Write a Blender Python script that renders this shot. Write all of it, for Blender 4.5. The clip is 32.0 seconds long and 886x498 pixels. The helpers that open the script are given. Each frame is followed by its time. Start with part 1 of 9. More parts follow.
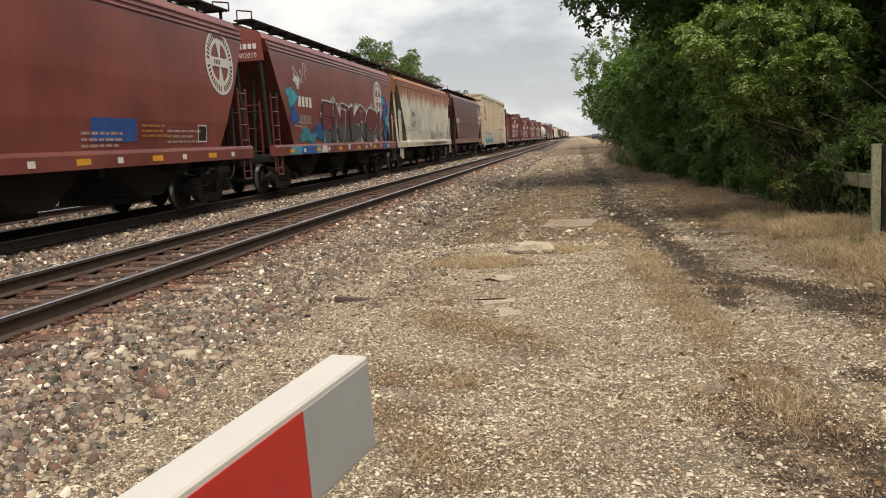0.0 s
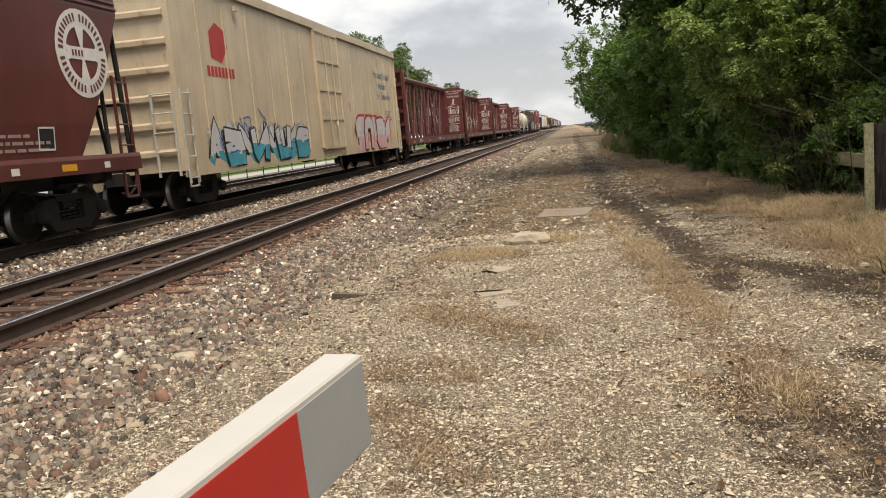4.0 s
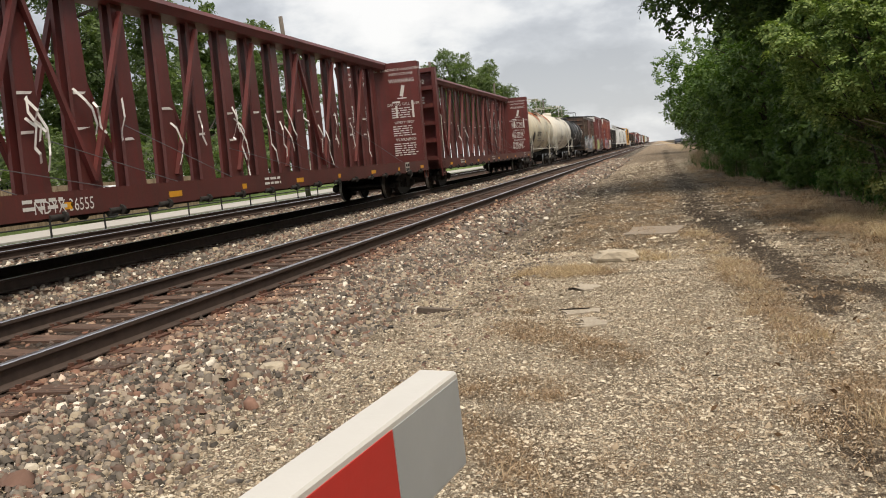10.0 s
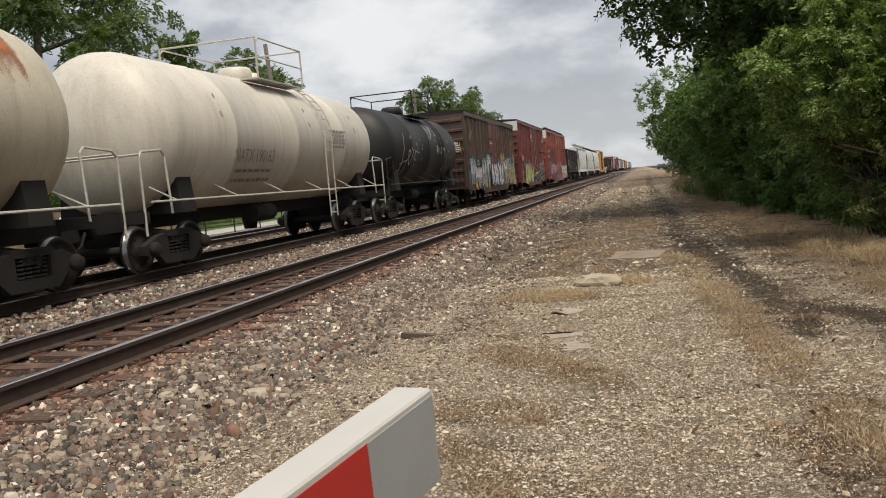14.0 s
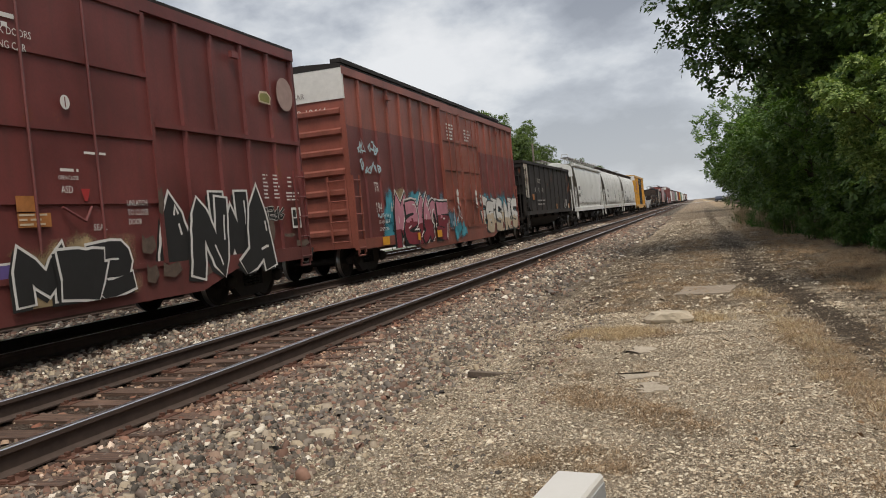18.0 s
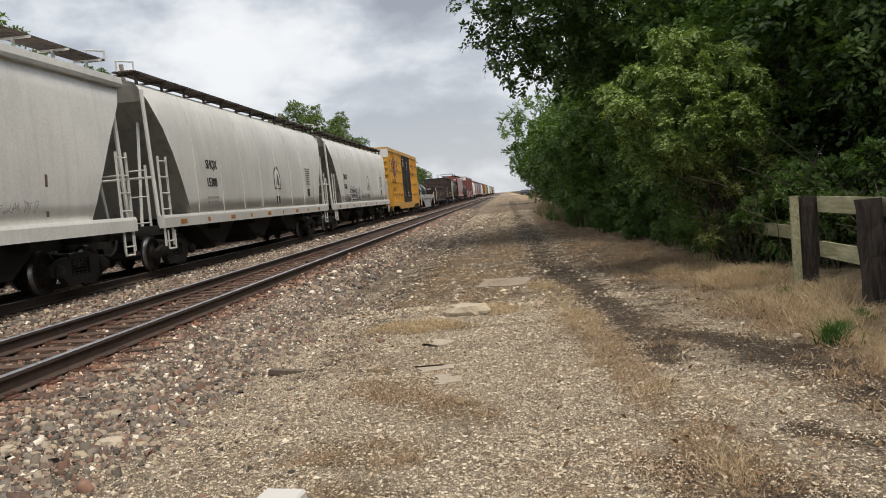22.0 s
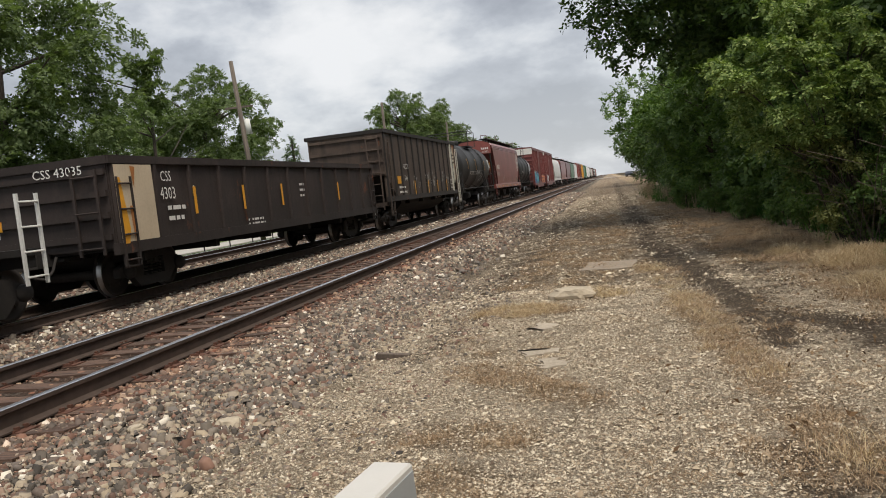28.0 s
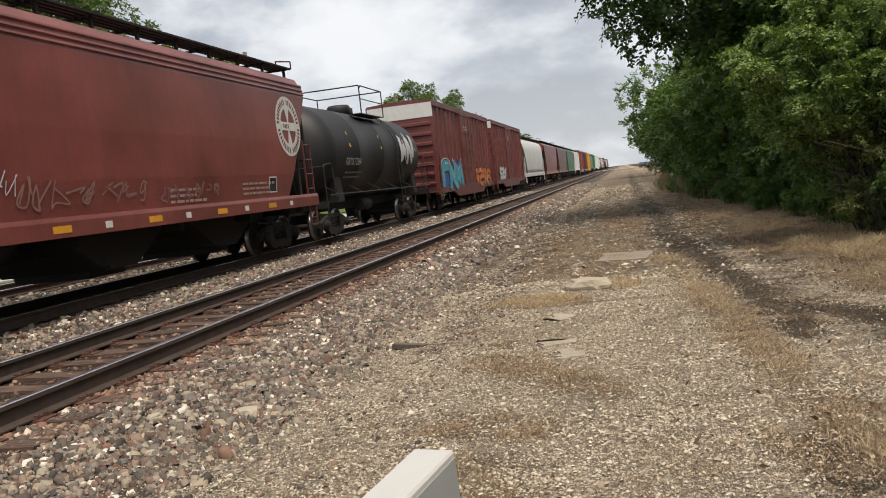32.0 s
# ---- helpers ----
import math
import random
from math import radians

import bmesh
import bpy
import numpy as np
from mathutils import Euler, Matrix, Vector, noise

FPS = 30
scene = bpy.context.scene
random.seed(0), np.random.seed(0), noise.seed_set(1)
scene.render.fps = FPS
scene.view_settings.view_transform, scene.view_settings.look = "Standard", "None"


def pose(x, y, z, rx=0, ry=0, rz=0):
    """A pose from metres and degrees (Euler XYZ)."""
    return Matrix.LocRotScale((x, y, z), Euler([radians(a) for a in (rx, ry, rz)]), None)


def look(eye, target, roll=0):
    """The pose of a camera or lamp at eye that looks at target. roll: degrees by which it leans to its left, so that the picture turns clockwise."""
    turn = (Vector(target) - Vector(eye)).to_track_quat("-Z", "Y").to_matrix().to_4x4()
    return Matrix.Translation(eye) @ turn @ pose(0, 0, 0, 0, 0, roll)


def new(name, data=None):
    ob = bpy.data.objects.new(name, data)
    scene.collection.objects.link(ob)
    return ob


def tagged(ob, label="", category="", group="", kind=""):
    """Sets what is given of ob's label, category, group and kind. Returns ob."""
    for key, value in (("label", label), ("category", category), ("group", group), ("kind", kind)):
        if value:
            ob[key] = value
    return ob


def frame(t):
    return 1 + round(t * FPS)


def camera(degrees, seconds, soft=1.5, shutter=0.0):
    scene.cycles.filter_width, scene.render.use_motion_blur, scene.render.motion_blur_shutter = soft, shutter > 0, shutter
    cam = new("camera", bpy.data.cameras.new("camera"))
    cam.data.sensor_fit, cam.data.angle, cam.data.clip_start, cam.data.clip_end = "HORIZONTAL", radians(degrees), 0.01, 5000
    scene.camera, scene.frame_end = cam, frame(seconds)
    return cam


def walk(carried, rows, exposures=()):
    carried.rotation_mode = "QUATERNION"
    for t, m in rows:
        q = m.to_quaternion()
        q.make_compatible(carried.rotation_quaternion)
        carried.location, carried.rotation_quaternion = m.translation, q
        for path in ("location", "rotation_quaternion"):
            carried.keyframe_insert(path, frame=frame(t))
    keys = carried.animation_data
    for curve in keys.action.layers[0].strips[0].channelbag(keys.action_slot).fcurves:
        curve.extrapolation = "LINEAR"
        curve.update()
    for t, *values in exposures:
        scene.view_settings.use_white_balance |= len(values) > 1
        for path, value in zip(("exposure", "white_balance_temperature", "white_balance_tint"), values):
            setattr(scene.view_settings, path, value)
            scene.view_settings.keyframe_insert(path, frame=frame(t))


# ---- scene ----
cam = camera(56.8, 32.0, soft=1.0)
METRES, EYE, TILT, LEAN, TURN = 2.0, 1.55, 0.0, 0.0, 13.4
PATH = [
    (0, (-0.238, 0.164, 1.427), (-0.568, 2.119, 1.17), -3.2),
    (0.5, (-0.237, 0.163, 1.427), (-0.516, 2.125, 1.154), -4.0),
    (1, (-0.227, 0.167, 1.431), (-0.485, 2.133, 1.164), -4.4),
    (1.5, (-0.231, 0.167, 1.428), (-0.5, 2.132, 1.171), -4.2),
    (2, (-0.22, 0.17, 1.43), (-0.507, 2.134, 1.182), -4.3),
    (2.5, (-0.222, 0.169, 1.425), (-0.515, 2.131, 1.172), -4.2),
    (3, (-0.217, 0.182, 1.425), (-0.526, 2.139, 1.153), -4.4),
    (3.5, (-0.223, 0.173, 1.429), (-0.547, 2.127, 1.154), -5.1),
    (5.5, (-0.237, 0.167, 1.429), (-0.552, 2.129, 1.203), -4.4),
    (6, (-0.23, 0.17, 1.426), (-0.547, 2.136, 1.234), -4.0),
    (6.5, (-0.24, 0.164, 1.425), (-0.564, 2.128, 1.233), -4.1),
    (7, (-0.232, 0.171, 1.424), (-0.555, 2.134, 1.224), -3.9),
    (7.5, (-0.246, 0.158, 1.43), (-0.584, 2.119, 1.232), -3.9),
    (8, (-0.237, 0.161, 1.425), (-0.62, 2.114, 1.225), -4.1),
    (8.5, (-0.243, 0.171, 1.42), (-0.678, 2.112, 1.212), -4.5),
    (9, (-0.244, 0.185, 1.426), (-0.738, 2.112, 1.221), -5.5),
    (9.5, (-0.257, 0.194, 1.419), (-0.788, 2.111, 1.212), -5.6),
    (10, (-0.257, 0.2, 1.424), (-0.777, 2.118, 1.205), -4.8),
    (10.5, (-0.274, 0.202, 1.418), (-0.78, 2.125, 1.198), -4.0),
    (11, (-0.257, 0.175, 1.426), (-0.756, 2.101, 1.224), -3.6),
    (11.5, (-0.266, 0.179, 1.415), (-0.732, 2.116, 1.241), -3.7),
    (12, (-0.25, 0.174, 1.426), (-0.68, 2.122, 1.272), -3.7),
    (12.5, (-0.25, 0.166, 1.428), (-0.68, 2.115, 1.292), -4.2),
    (13, (-0.236, 0.17, 1.43), (-0.674, 2.117, 1.291), -4.7),
    (13.5, (-0.233, 0.17, 1.42), (-0.683, 2.113, 1.274), -5.1),
    (15.5, (-0.244, 0.143, 1.42), (-0.843, 2.038, 1.196), -2.9),
    (16, (-0.269, 0.206, 1.432), (-0.754, 2.132, 1.193), -3.3),
    (16.5, (-0.329, 0.265, 1.45), (-0.764, 2.208, 1.267), -6.9),
    (17, (-0.41, 0.278, 1.464), (-0.953, 2.202, 1.388), -8.4),
    (17.5, (-0.393, 0.269, 1.461), (-1.032, 2.164, 1.428), -6.7),
    (18, (-0.401, 0.303, 1.442), (-1.002, 2.209, 1.376), -5.3),
    (18.5, (-0.359, 0.28, 1.463), (-0.951, 2.188, 1.383), -6.0),
    (19, (-0.33, 0.248, 1.48), (-1.001, 2.133, 1.487), -5.0),
    (19.5, (-0.285, 0.2, 1.468), (-0.851, 2.118, 1.469), -3.0),
    (20, (-0.235, 0.242, 1.482), (-0.446, 2.229, 1.384), -2.9),
    (20.5, (-0.245, 0.239, 1.484), (-0.345, 2.232, 1.354), -5.4),
    (21, (-0.271, 0.209, 1.494), (-0.369, 2.201, 1.345), -4.9),
    (21.5, (-0.261, 0.236, 1.485), (-0.387, 2.228, 1.356), -4.8),
    (22, (-0.255, 0.242, 1.489), (-0.417, 2.231, 1.362), -4.9),
    (22.5, (-0.252, 0.227, 1.479), (-0.457, 2.212, 1.34), -4.0),
    (23, (-0.269, 0.251, 1.478), (-0.517, 2.228, 1.301), -4.5),
    (23.5, (-0.263, 0.261, 1.474), (-0.538, 2.233, 1.286), -5.3),
    (24, (-0.252, 0.252, 1.477), (-0.523, 2.225, 1.299), -4.8),
    (24.5, (-0.248, 0.245, 1.467), (-0.498, 2.22, 1.281), -3.7),
    (25, (-0.264, 0.238, 1.483), (-0.532, 2.211, 1.298), -4.0),
    (25.5, (-0.269, 0.25, 1.481), (-0.586, 2.218, 1.323), -4.5),
    (27.5, (-0.24, 0.25, 1.482), (-0.645, 2.203, 1.337), -6.9),
    (28, (-0.252, 0.242, 1.478), (-0.665, 2.194, 1.34), -6.4),
    (28.5, (-0.255, 0.242, 1.483), (-0.668, 2.194, 1.345), -5.6),
    (29, (-0.268, 0.246, 1.469), (-0.664, 2.201, 1.329), -5.3),
    (29.5, (-0.259, 0.242, 1.472), (-0.643, 2.199, 1.328), -5.1),
    (30, (-0.246, 0.241, 1.472), (-0.613, 2.202, 1.33), -5.4),
    (30.5, (-0.233, 0.25, 1.473), (-0.565, 2.218, 1.34), -5.3),
    (31, (-0.238, 0.246, 1.468), (-0.555, 2.216, 1.329), -4.4),
    (31.5, (-0.283, 0.258, 1.465), (-0.665, 2.214, 1.306), -5.5),
    (32, (-0.292, 0.252, 1.472), (-0.737, 2.195, 1.316), -6.4),
]
walk(cam, [(t, look(eye, target, roll)) for t, eye, target, roll in PATH],
     [(0, 0.08, 6850, 10), (3, 0.15, 6850, 10), (8, 0.06, 6750, 10), (11, 0.03, 6700, 10), (13, -0.17, 6600, 10), (16, -0.09, 6550, 10), (18, -0.22, 6450, 10), (19, -0.12, 6500, 10), (21, -0.02, 6450, 10), (24, -0.1, 6500, 10), (25, -0.06, 6500, 10), (29, -0.12, 6500, 10), (31, 0.0, 6500, 10), (32, -0.03, 6500, 10)])

XT, ZR = -10.0, 0.25          # centre line of the train's track, height of the rail heads
XN, XF = -5.55, -14.5         # centre lines of the near and the far track
V0, V1 = 14.427, -0.00774     # the train's speed and how it slackens


def run(t):
    """Metres that the train has gone by t seconds."""
    return V0 * t + V1 * t * t


# ---- light ----
world = bpy.data.worlds.new("overcast_sky")
scene.world = world
world.use_nodes = True


class Nodes:
    """Short hand for node trees."""

    def __init__(self, tree):
        self.t = tree
        tree.nodes.clear()

    def n(self, kind, ins=(), **props):
        nd = self.t.nodes.new(kind)
        for k, v in props.items():
            if k == "data_type": nd.data_type = v
            elif k == "blend": nd.blend_type = v
            elif k == "op": nd.operation = v
            elif k == "clamp": nd.use_clamp = v
            elif k == "sky": nd.sky_type = v
            elif k == "feature": nd.feature = v
            elif k == "dims": nd.noise_dimensions = v
        for k, v in (ins.items() if isinstance(ins, dict) else enumerate(ins)):
            self.put(nd.inputs[k], v)
        return nd

    def put(self, sock, v):
        if v is None: return
        if isinstance(v, bpy.types.NodeSocket): self.t.links.new(v, sock)
        elif isinstance(v, bpy.types.Node): self.t.links.new(v.outputs[0], sock)
        elif sock.type == "RGBA" and not isinstance(v, (int, float)): sock.default_value = (*v[:3], 1)
        else: sock.default_value = v

    def m(self, op, a, b=None, c=None, clamp=False):
        return self.n("ShaderNodeMath", [a, b, c], op=op, clamp=clamp).outputs[0]

    def vm(self, op, a, b=None):
        return self.n("ShaderNodeVectorMath", [a, b], op=op).outputs[0]

    def mix(self, f, a, b, blend="MIX"):
        nd = self.n("ShaderNodeMix", data_type="RGBA", blend=blend)
        self.put(nd.inputs[0], f); self.put(nd.inputs[6], a); self.put(nd.inputs[7], b)
        return nd.outputs[2]

    def noise(self, vec, scale, detail=4.0, rough=0.55):
        return self.n("ShaderNodeTexNoise", {"Vector": vec, "Scale": scale, "Detail": detail, "Roughness": rough}).outputs[0]

    def cells(self, vec, scale):
        """Random tone of each cell, and the distance to its edge."""
        a = self.n("ShaderNodeTexVoronoi", {"Vector": vec, "Scale": scale}, feature="F1")
        b = self.n("ShaderNodeTexVoronoi", {"Vector": vec, "Scale": scale}, feature="DISTANCE_TO_EDGE")
        return self.n("ShaderNodeSeparateXYZ", [a.outputs["Color"]]).outputs[0], b.outputs["Distance"]

    def ramp(self, f, *stops):
        nd = self.n("ShaderNodeValToRGB", [f])
        el = nd.color_ramp.elements
        while len(el) < len(stops): el.new(0.5)
        for e, (p, c) in zip(el, stops):
            e.position = p
            e.color = (c, c, c, 1) if isinstance(c, (int, float)) else (*c[:3], 1)
        return nd.outputs[0]

    def step(self, f, lo, hi):
        return self.n("ShaderNodeMapRange", [f, lo, hi, 0.0, 1.0]).outputs[0]

    def scaled(self, vec, sx, sy, sz):
        return self.vm("MULTIPLY", vec, (sx, sy, sz))


SUN_EL, SUN_AZ = radians(64), radians(142)
w = Nodes(world.node_tree)
sky = w.n("ShaderNodeTexSky", sky="NISHITA")
sky.sun_disc = False
sky.sun_elevation, sky.sun_rotation = SUN_EL, SUN_AZ
way = w.n("ShaderNodeTexCoord").outputs["Generated"]
split = w.n("ShaderNodeSeparateXYZ", [way])
up = w.m("ADD", w.m("MAXIMUM", split.outputs[2], 0.0), 0.42)
flat = w.n("ShaderNodeCombineXYZ", [w.m("DIVIDE", split.outputs[0], up), w.m("DIVIDE", split.outputs[1], up), 0.3]).outputs[0]
big = w.noise(w.vm("ADD", flat, (3.1, 0.4, 0)), 2.3, 5, 0.48)
fine = w.noise(flat, 7.0, 6, 0.55)
cloud = w.m("ADD", w.m("MULTIPLY", big, 0.66), w.m("MULTIPLY", fine, 0.34))
grey = w.ramp(cloud, (0.39, (0.33, 0.355, 0.405)), (0.465, (0.50, 0.53, 0.585)), (0.515, (0.71, 0.74, 0.78)), (0.57, (0.93, 0.94, 0.95)), (0.63, (1.04, 1.04, 1.04)))
low = w.step(split.outputs[2], 0.28, 0.0)
grey = w.mix(w.m("MULTIPLY", low, 0.55), grey, (0.85, 0.87, 0.89))
high = w.mix(0.10, grey, w.mix(1.0, sky.outputs[0], (0.12, 0.12, 0.12), "MULTIPLY"))
bg = w.n("ShaderNodeBackground", [high, 1.0])
w.n("ShaderNodeOutputWorld", [bg])

sun = new("sun", bpy.data.lights.new("sun", "SUN"))
sun.data.energy, sun.data.angle, sun.data.color = 3.4, radians(24), (1.0, 0.90, 0.77)
sun.matrix_world = look((20, -10, 60), (20 - math.sin(SUN_AZ) * math.cos(SUN_EL), -10 - math.cos(SUN_AZ) * math.cos(SUN_EL), 60 - math.sin(SUN_EL)))
scene.view_settings.exposure = 0.0

# ---- materials ----
def material(name):
    m = bpy.data.materials.new(name)
    m.use_nodes = True
    return m, Nodes(m.node_tree)


def finish(k, col, rough, metal=0.0, bump=None, strength=0.3, dist=0.01, spec=0.5):
    sh = k.n("ShaderNodeBsdfPrincipled", {"Base Color": col, "Roughness": rough, "Metallic": metal, "Specular IOR Level": spec})
    if bump is not None:
        k.put(sh.inputs["Normal"], k.n("ShaderNodeBump", {"Strength": strength, "Distance": dist, "Height": bump}).outputs[0])
    k.n("ShaderNodeOutputMaterial", [sh])


def place(k):
    """Object space, shifted by chance from object to object."""
    co = k.n("ShaderNodeTexCoord").outputs["Object"]
    r = k.n("ShaderNodeObjectInfo").outputs["Random"]
    return co, r


def paint(name, base, rough=0.46, dirt=0.35, rust=0.0, top_rust=0.0, dirt_col=(0.05, 0.042, 0.035), rust_col=(0.16, 0.05, 0.018), var=0.25, rust_z=3.75, rust_run=4.0):
    """Weathered paint on steel: faded in clouds, streaked downwards, rusty in places."""
    m, k = material(name)
    co, r = place(k)
    big = k.noise(co, 0.6, 4)
    grain = k.noise(co, 22.0, 5, 0.65)
    streak = k.noise(k.scaled(co, 3.0, 5.5, 0.28), 1.0, 5, 0.6)
    dark = tuple(c * (1 - var) for c in base)
    light = tuple(min(1, c * (1 + var) + 0.012 * var) for c in base)
    col = k.mix(k.step(big, 0.32, 0.68), dark, light)
    col = k.mix(k.m("MULTIPLY", k.step(grain, 0.45, 0.8), 0.25), col, dirt_col)
    col = k.mix(k.m("MULTIPLY", k.step(streak, 0.47, 0.75), dirt), col, dirt_col)
    z = k.n("ShaderNodeSeparateXYZ", [co]).outputs[2]
    low = k.m("MULTIPLY", k.step(k.m("ADD", z, k.m("MULTIPLY", streak, 0.8)), 2.1, 1.0), dirt * 0.7)
    col = k.mix(low, col, dirt_col)
    if rust:
        patch = k.noise(k.scaled(co, 1.6, 1.2, 0.8), 1.0, 6, 0.7)
        col = k.mix(k.m("MULTIPLY", k.step(patch, 0.66 - 0.22 * rust, 0.74 - 0.2 * rust), 0.85), col, k.mix(grain, rust_col, tuple(c * 1.7 for c in rust_col)))
    if top_rust:
        run_down = k.noise(k.scaled(co, 2.0, 1.3, 0.22), 1.0, 6, 0.7)
        amount = k.step(k.m("ADD", z, k.m("MULTIPLY", k.m("SUBTRACT", run_down, 0.5), rust_run)), rust_z, rust_z + 0.45)
        col = k.mix(k.m("MULTIPLY", amount, top_rust), col, k.mix(grain, rust_col, (0.36, 0.15, 0.06)))
    finish(k, col, k.m("ADD", k.m("MULTIPLY", grain, 0.2), rough - 0.1), 0.0, k.m("ADD", grain, k.m("MULTIPLY", big, 3.0)), 0.22, 0.006)
    return m


TONES = {}


def plain(name, base, rough=0.6, metal=0.0, var=0.3, scale=14.0, strength=0.25):
    m, k = material(name)
    TONES[name] = base
    co, r = place(k)
    a, b = k.noise(co, scale, 5, 0.6), k.noise(co, scale * 0.08, 3)
    col = k.mix(k.step(k.m("ADD", k.m("MULTIPLY", a, 0.6), k.m("MULTIPLY", b, 0.4)), 0.3, 0.7), tuple(c * (1 - var) for c in base), tuple(min(1, c * (1 + var)) for c in base))
    finish(k, col, rough, metal, a, strength, 0.006)
    return m


def island(name, stops, rough=0.85, grain_scale=60.0, spec=0.3, trans=0.0, glow=(1.1, 1.25, 0.5), rust=False):
    """Many small pieces in one mesh, each of its own tone."""
    m, k = material(name)
    r = k.n("ShaderNodeNewGeometry").outputs["Random Per Island"]
    co = k.n("ShaderNodeTexCoord").outputs["Object"]
    g = k.noise(co, grain_scale, 3)
    col = k.ramp(r, *stops)
    col = k.mix(k.m("MULTIPLY", g, 0.5), col, k.mix(1.0, col, (0.5, 0.48, 0.45), "MULTIPLY"))
    if rust:
        away = k.m("ABSOLUTE", k.m("SUBTRACT", k.n("ShaderNodeSeparateXYZ", [co]).outputs[0], XN))
        near = k.m("MULTIPLY", k.step(away, 1.55, 1.0), k.step(k.noise(co, 1.7, 3), 0.3, 0.6))
        col = k.mix(k.m("MULTIPLY", near, 0.6), col, k.mix(1.0, col, (0.85, 0.42, 0.28), "MULTIPLY"))
    sh = k.n("ShaderNodeBsdfPrincipled", {"Base Color": col, "Roughness": rough, "Specular IOR Level": spec})
    if trans:
        tr = k.n("ShaderNodeBsdfTranslucent", [k.mix(1.0, col, glow, "MULTIPLY")])
        sh = k.n("ShaderNodeMixShader", [trans, sh.outputs[0], tr.outputs[0]])
    k.n("ShaderNodeOutputMaterial", [sh])
    return m


M = {}
M["maroon"] = paint("maroon_paint", (0.245, 0.068, 0.056), 0.34, dirt=0.2)
M["box_maroon"] = paint("boxcar_maroon_paint", (0.172, 0.045, 0.042), dirt=0.28, rust=0.08)
# white darkened for grime and for the shade on sloping ends
M["grime_shade_white"] = paint("grimy_shaded_slope_paint", (0.26, 0.245, 0.21), dirt=0.6, rust=0.15, dirt_col=(0.07, 0.06, 0.05))
M["peeled"] = paint("peeled_rusty_paint", (0.55, 0.50, 0.43), dirt=0.4, rust=0.75, dirt_col=(0.12, 0.07, 0.045), rust_col=(0.13, 0.055, 0.032))
M["rust_run"] = plain("orange_rust_run", (0.40, 0.125, 0.038), 0.8, 0, 0.45, 5)
M["soot"] = plain("black_spill_stain", (0.03, 0.026, 0.022), 0.6, 0, 0.4, 5)
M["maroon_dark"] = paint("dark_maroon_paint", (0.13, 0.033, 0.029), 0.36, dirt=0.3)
M["red_oxide"] = paint("red_oxide_paint", (0.295, 0.09, 0.064), dirt=0.25, rust=0.08)
M["beam_red"] = paint("oxide_red_beam_paint", (0.135, 0.029, 0.026), dirt=0.42, rust=0.08)
M["door_brown"] = paint("dull_red_brown_door_paint", (0.145, 0.062, 0.052), dirt=0.3)
M["brown"] = paint("brown_paint", (0.092, 0.058, 0.044), dirt=0.45, rust=0.25)
M["coal_brown"] = paint("coal_brown_paint", (0.08, 0.056, 0.043), rough=0.75, dirt=0.8, rust=0.12, var=0.35, dirt_col=(0.013, 0.011, 0.010))
M["black_brown"] = paint("black_brown_paint", (0.0135, 0.011, 0.0105), rough=0.8, dirt=0.5, rust=0.2)
M["gondola_brown"] = paint("gondola_brown_paint", (0.033, 0.022, 0.019), rough=0.75, dirt=0.7, rust=0.2, var=0.4, dirt_col=(0.010, 0.009, 0.008))
M["rusty_white"] = paint("rusty_white_paint", (0.68, 0.66, 0.56), dirt=0.35, rust=0.12, top_rust=1.0, rust_z=3.2, rust_run=2.4, dirt_col=(0.24, 0.17, 0.10), rust_col=(0.34, 0.115, 0.042))
M["grey_white"] = paint("grey_white_paint", (0.64, 0.645, 0.62), dirt=0.2, dirt_col=(0.22, 0.2, 0.17), var=0.1)
M["pale_grey"] = paint("pale_grey_paint", (0.77, 0.78, 0.755), dirt=0.16, dirt_col=(0.16, 0.15, 0.13), var=0.1)
M["cream"] = paint("cream_paint", (0.64, 0.53, 0.385), dirt=0.3, rust=0.08, dirt_col=(0.25, 0.19, 0.11), var=0.12)
M["tan_tank"] = paint("tan_tank_paint", (0.64, 0.58, 0.44), dirt=0.25, top_rust=0.6, rust_z=4.0, rust_run=3.0, dirt_col=(0.16, 0.13, 0.09), rust_col=(0.45, 0.15, 0.045), var=0.12)
M["white_tank"] = paint("white_tank_paint", (0.72, 0.68, 0.59), dirt=0.25, dirt_col=(0.2, 0.16, 0.11), var=0.1)
M["black_tank"] = paint("black_tank_paint", (0.016, 0.016, 0.017), rough=0.55, dirt=0.2, dirt_col=(0.05, 0.045, 0.04))
M["yellow"] = paint("yellow_paint", (0.60, 0.32, 0.04), dirt=0.25, dirt_col=(0.2, 0.12, 0.04), var=0.12)
M["yellow_black"] = paint("black_door_paint", (0.013, 0.013, 0.014), rough=0.75, dirt=0.2)
M["green"] = paint("green_paint", (0.05, 0.16, 0.08), dirt=0.3)
M["coil_grey"] = paint("grey_car_paint", (0.42, 0.44, 0.44), dirt=0.35, rust=0.05, dirt_col=(0.14, 0.13, 0.12), var=0.12)
M["under"] = plain("grimy_black_steel", (0.017, 0.0155, 0.0145), 0.9)
M["steel"] = plain("rolled_steel", (0.20, 0.21, 0.22), 0.35, 0.8, 0.2, 3.0)
M["dark_steel"] = plain("dark_coil_steel", (0.075, 0.078, 0.085), 0.32, 0.75, 0.25, 2.0)
M["tread"] = plain("polished_tread", (0.3, 0.3, 0.3), 0.35, 1.0, 0.1)
M["wheel"] = plain("rusty_wheel_steel", (0.026, 0.021, 0.018), 0.8, 0.1)
M["truck"] = plain("grimy_truck_casting", (0.024, 0.021, 0.019), 0.9)
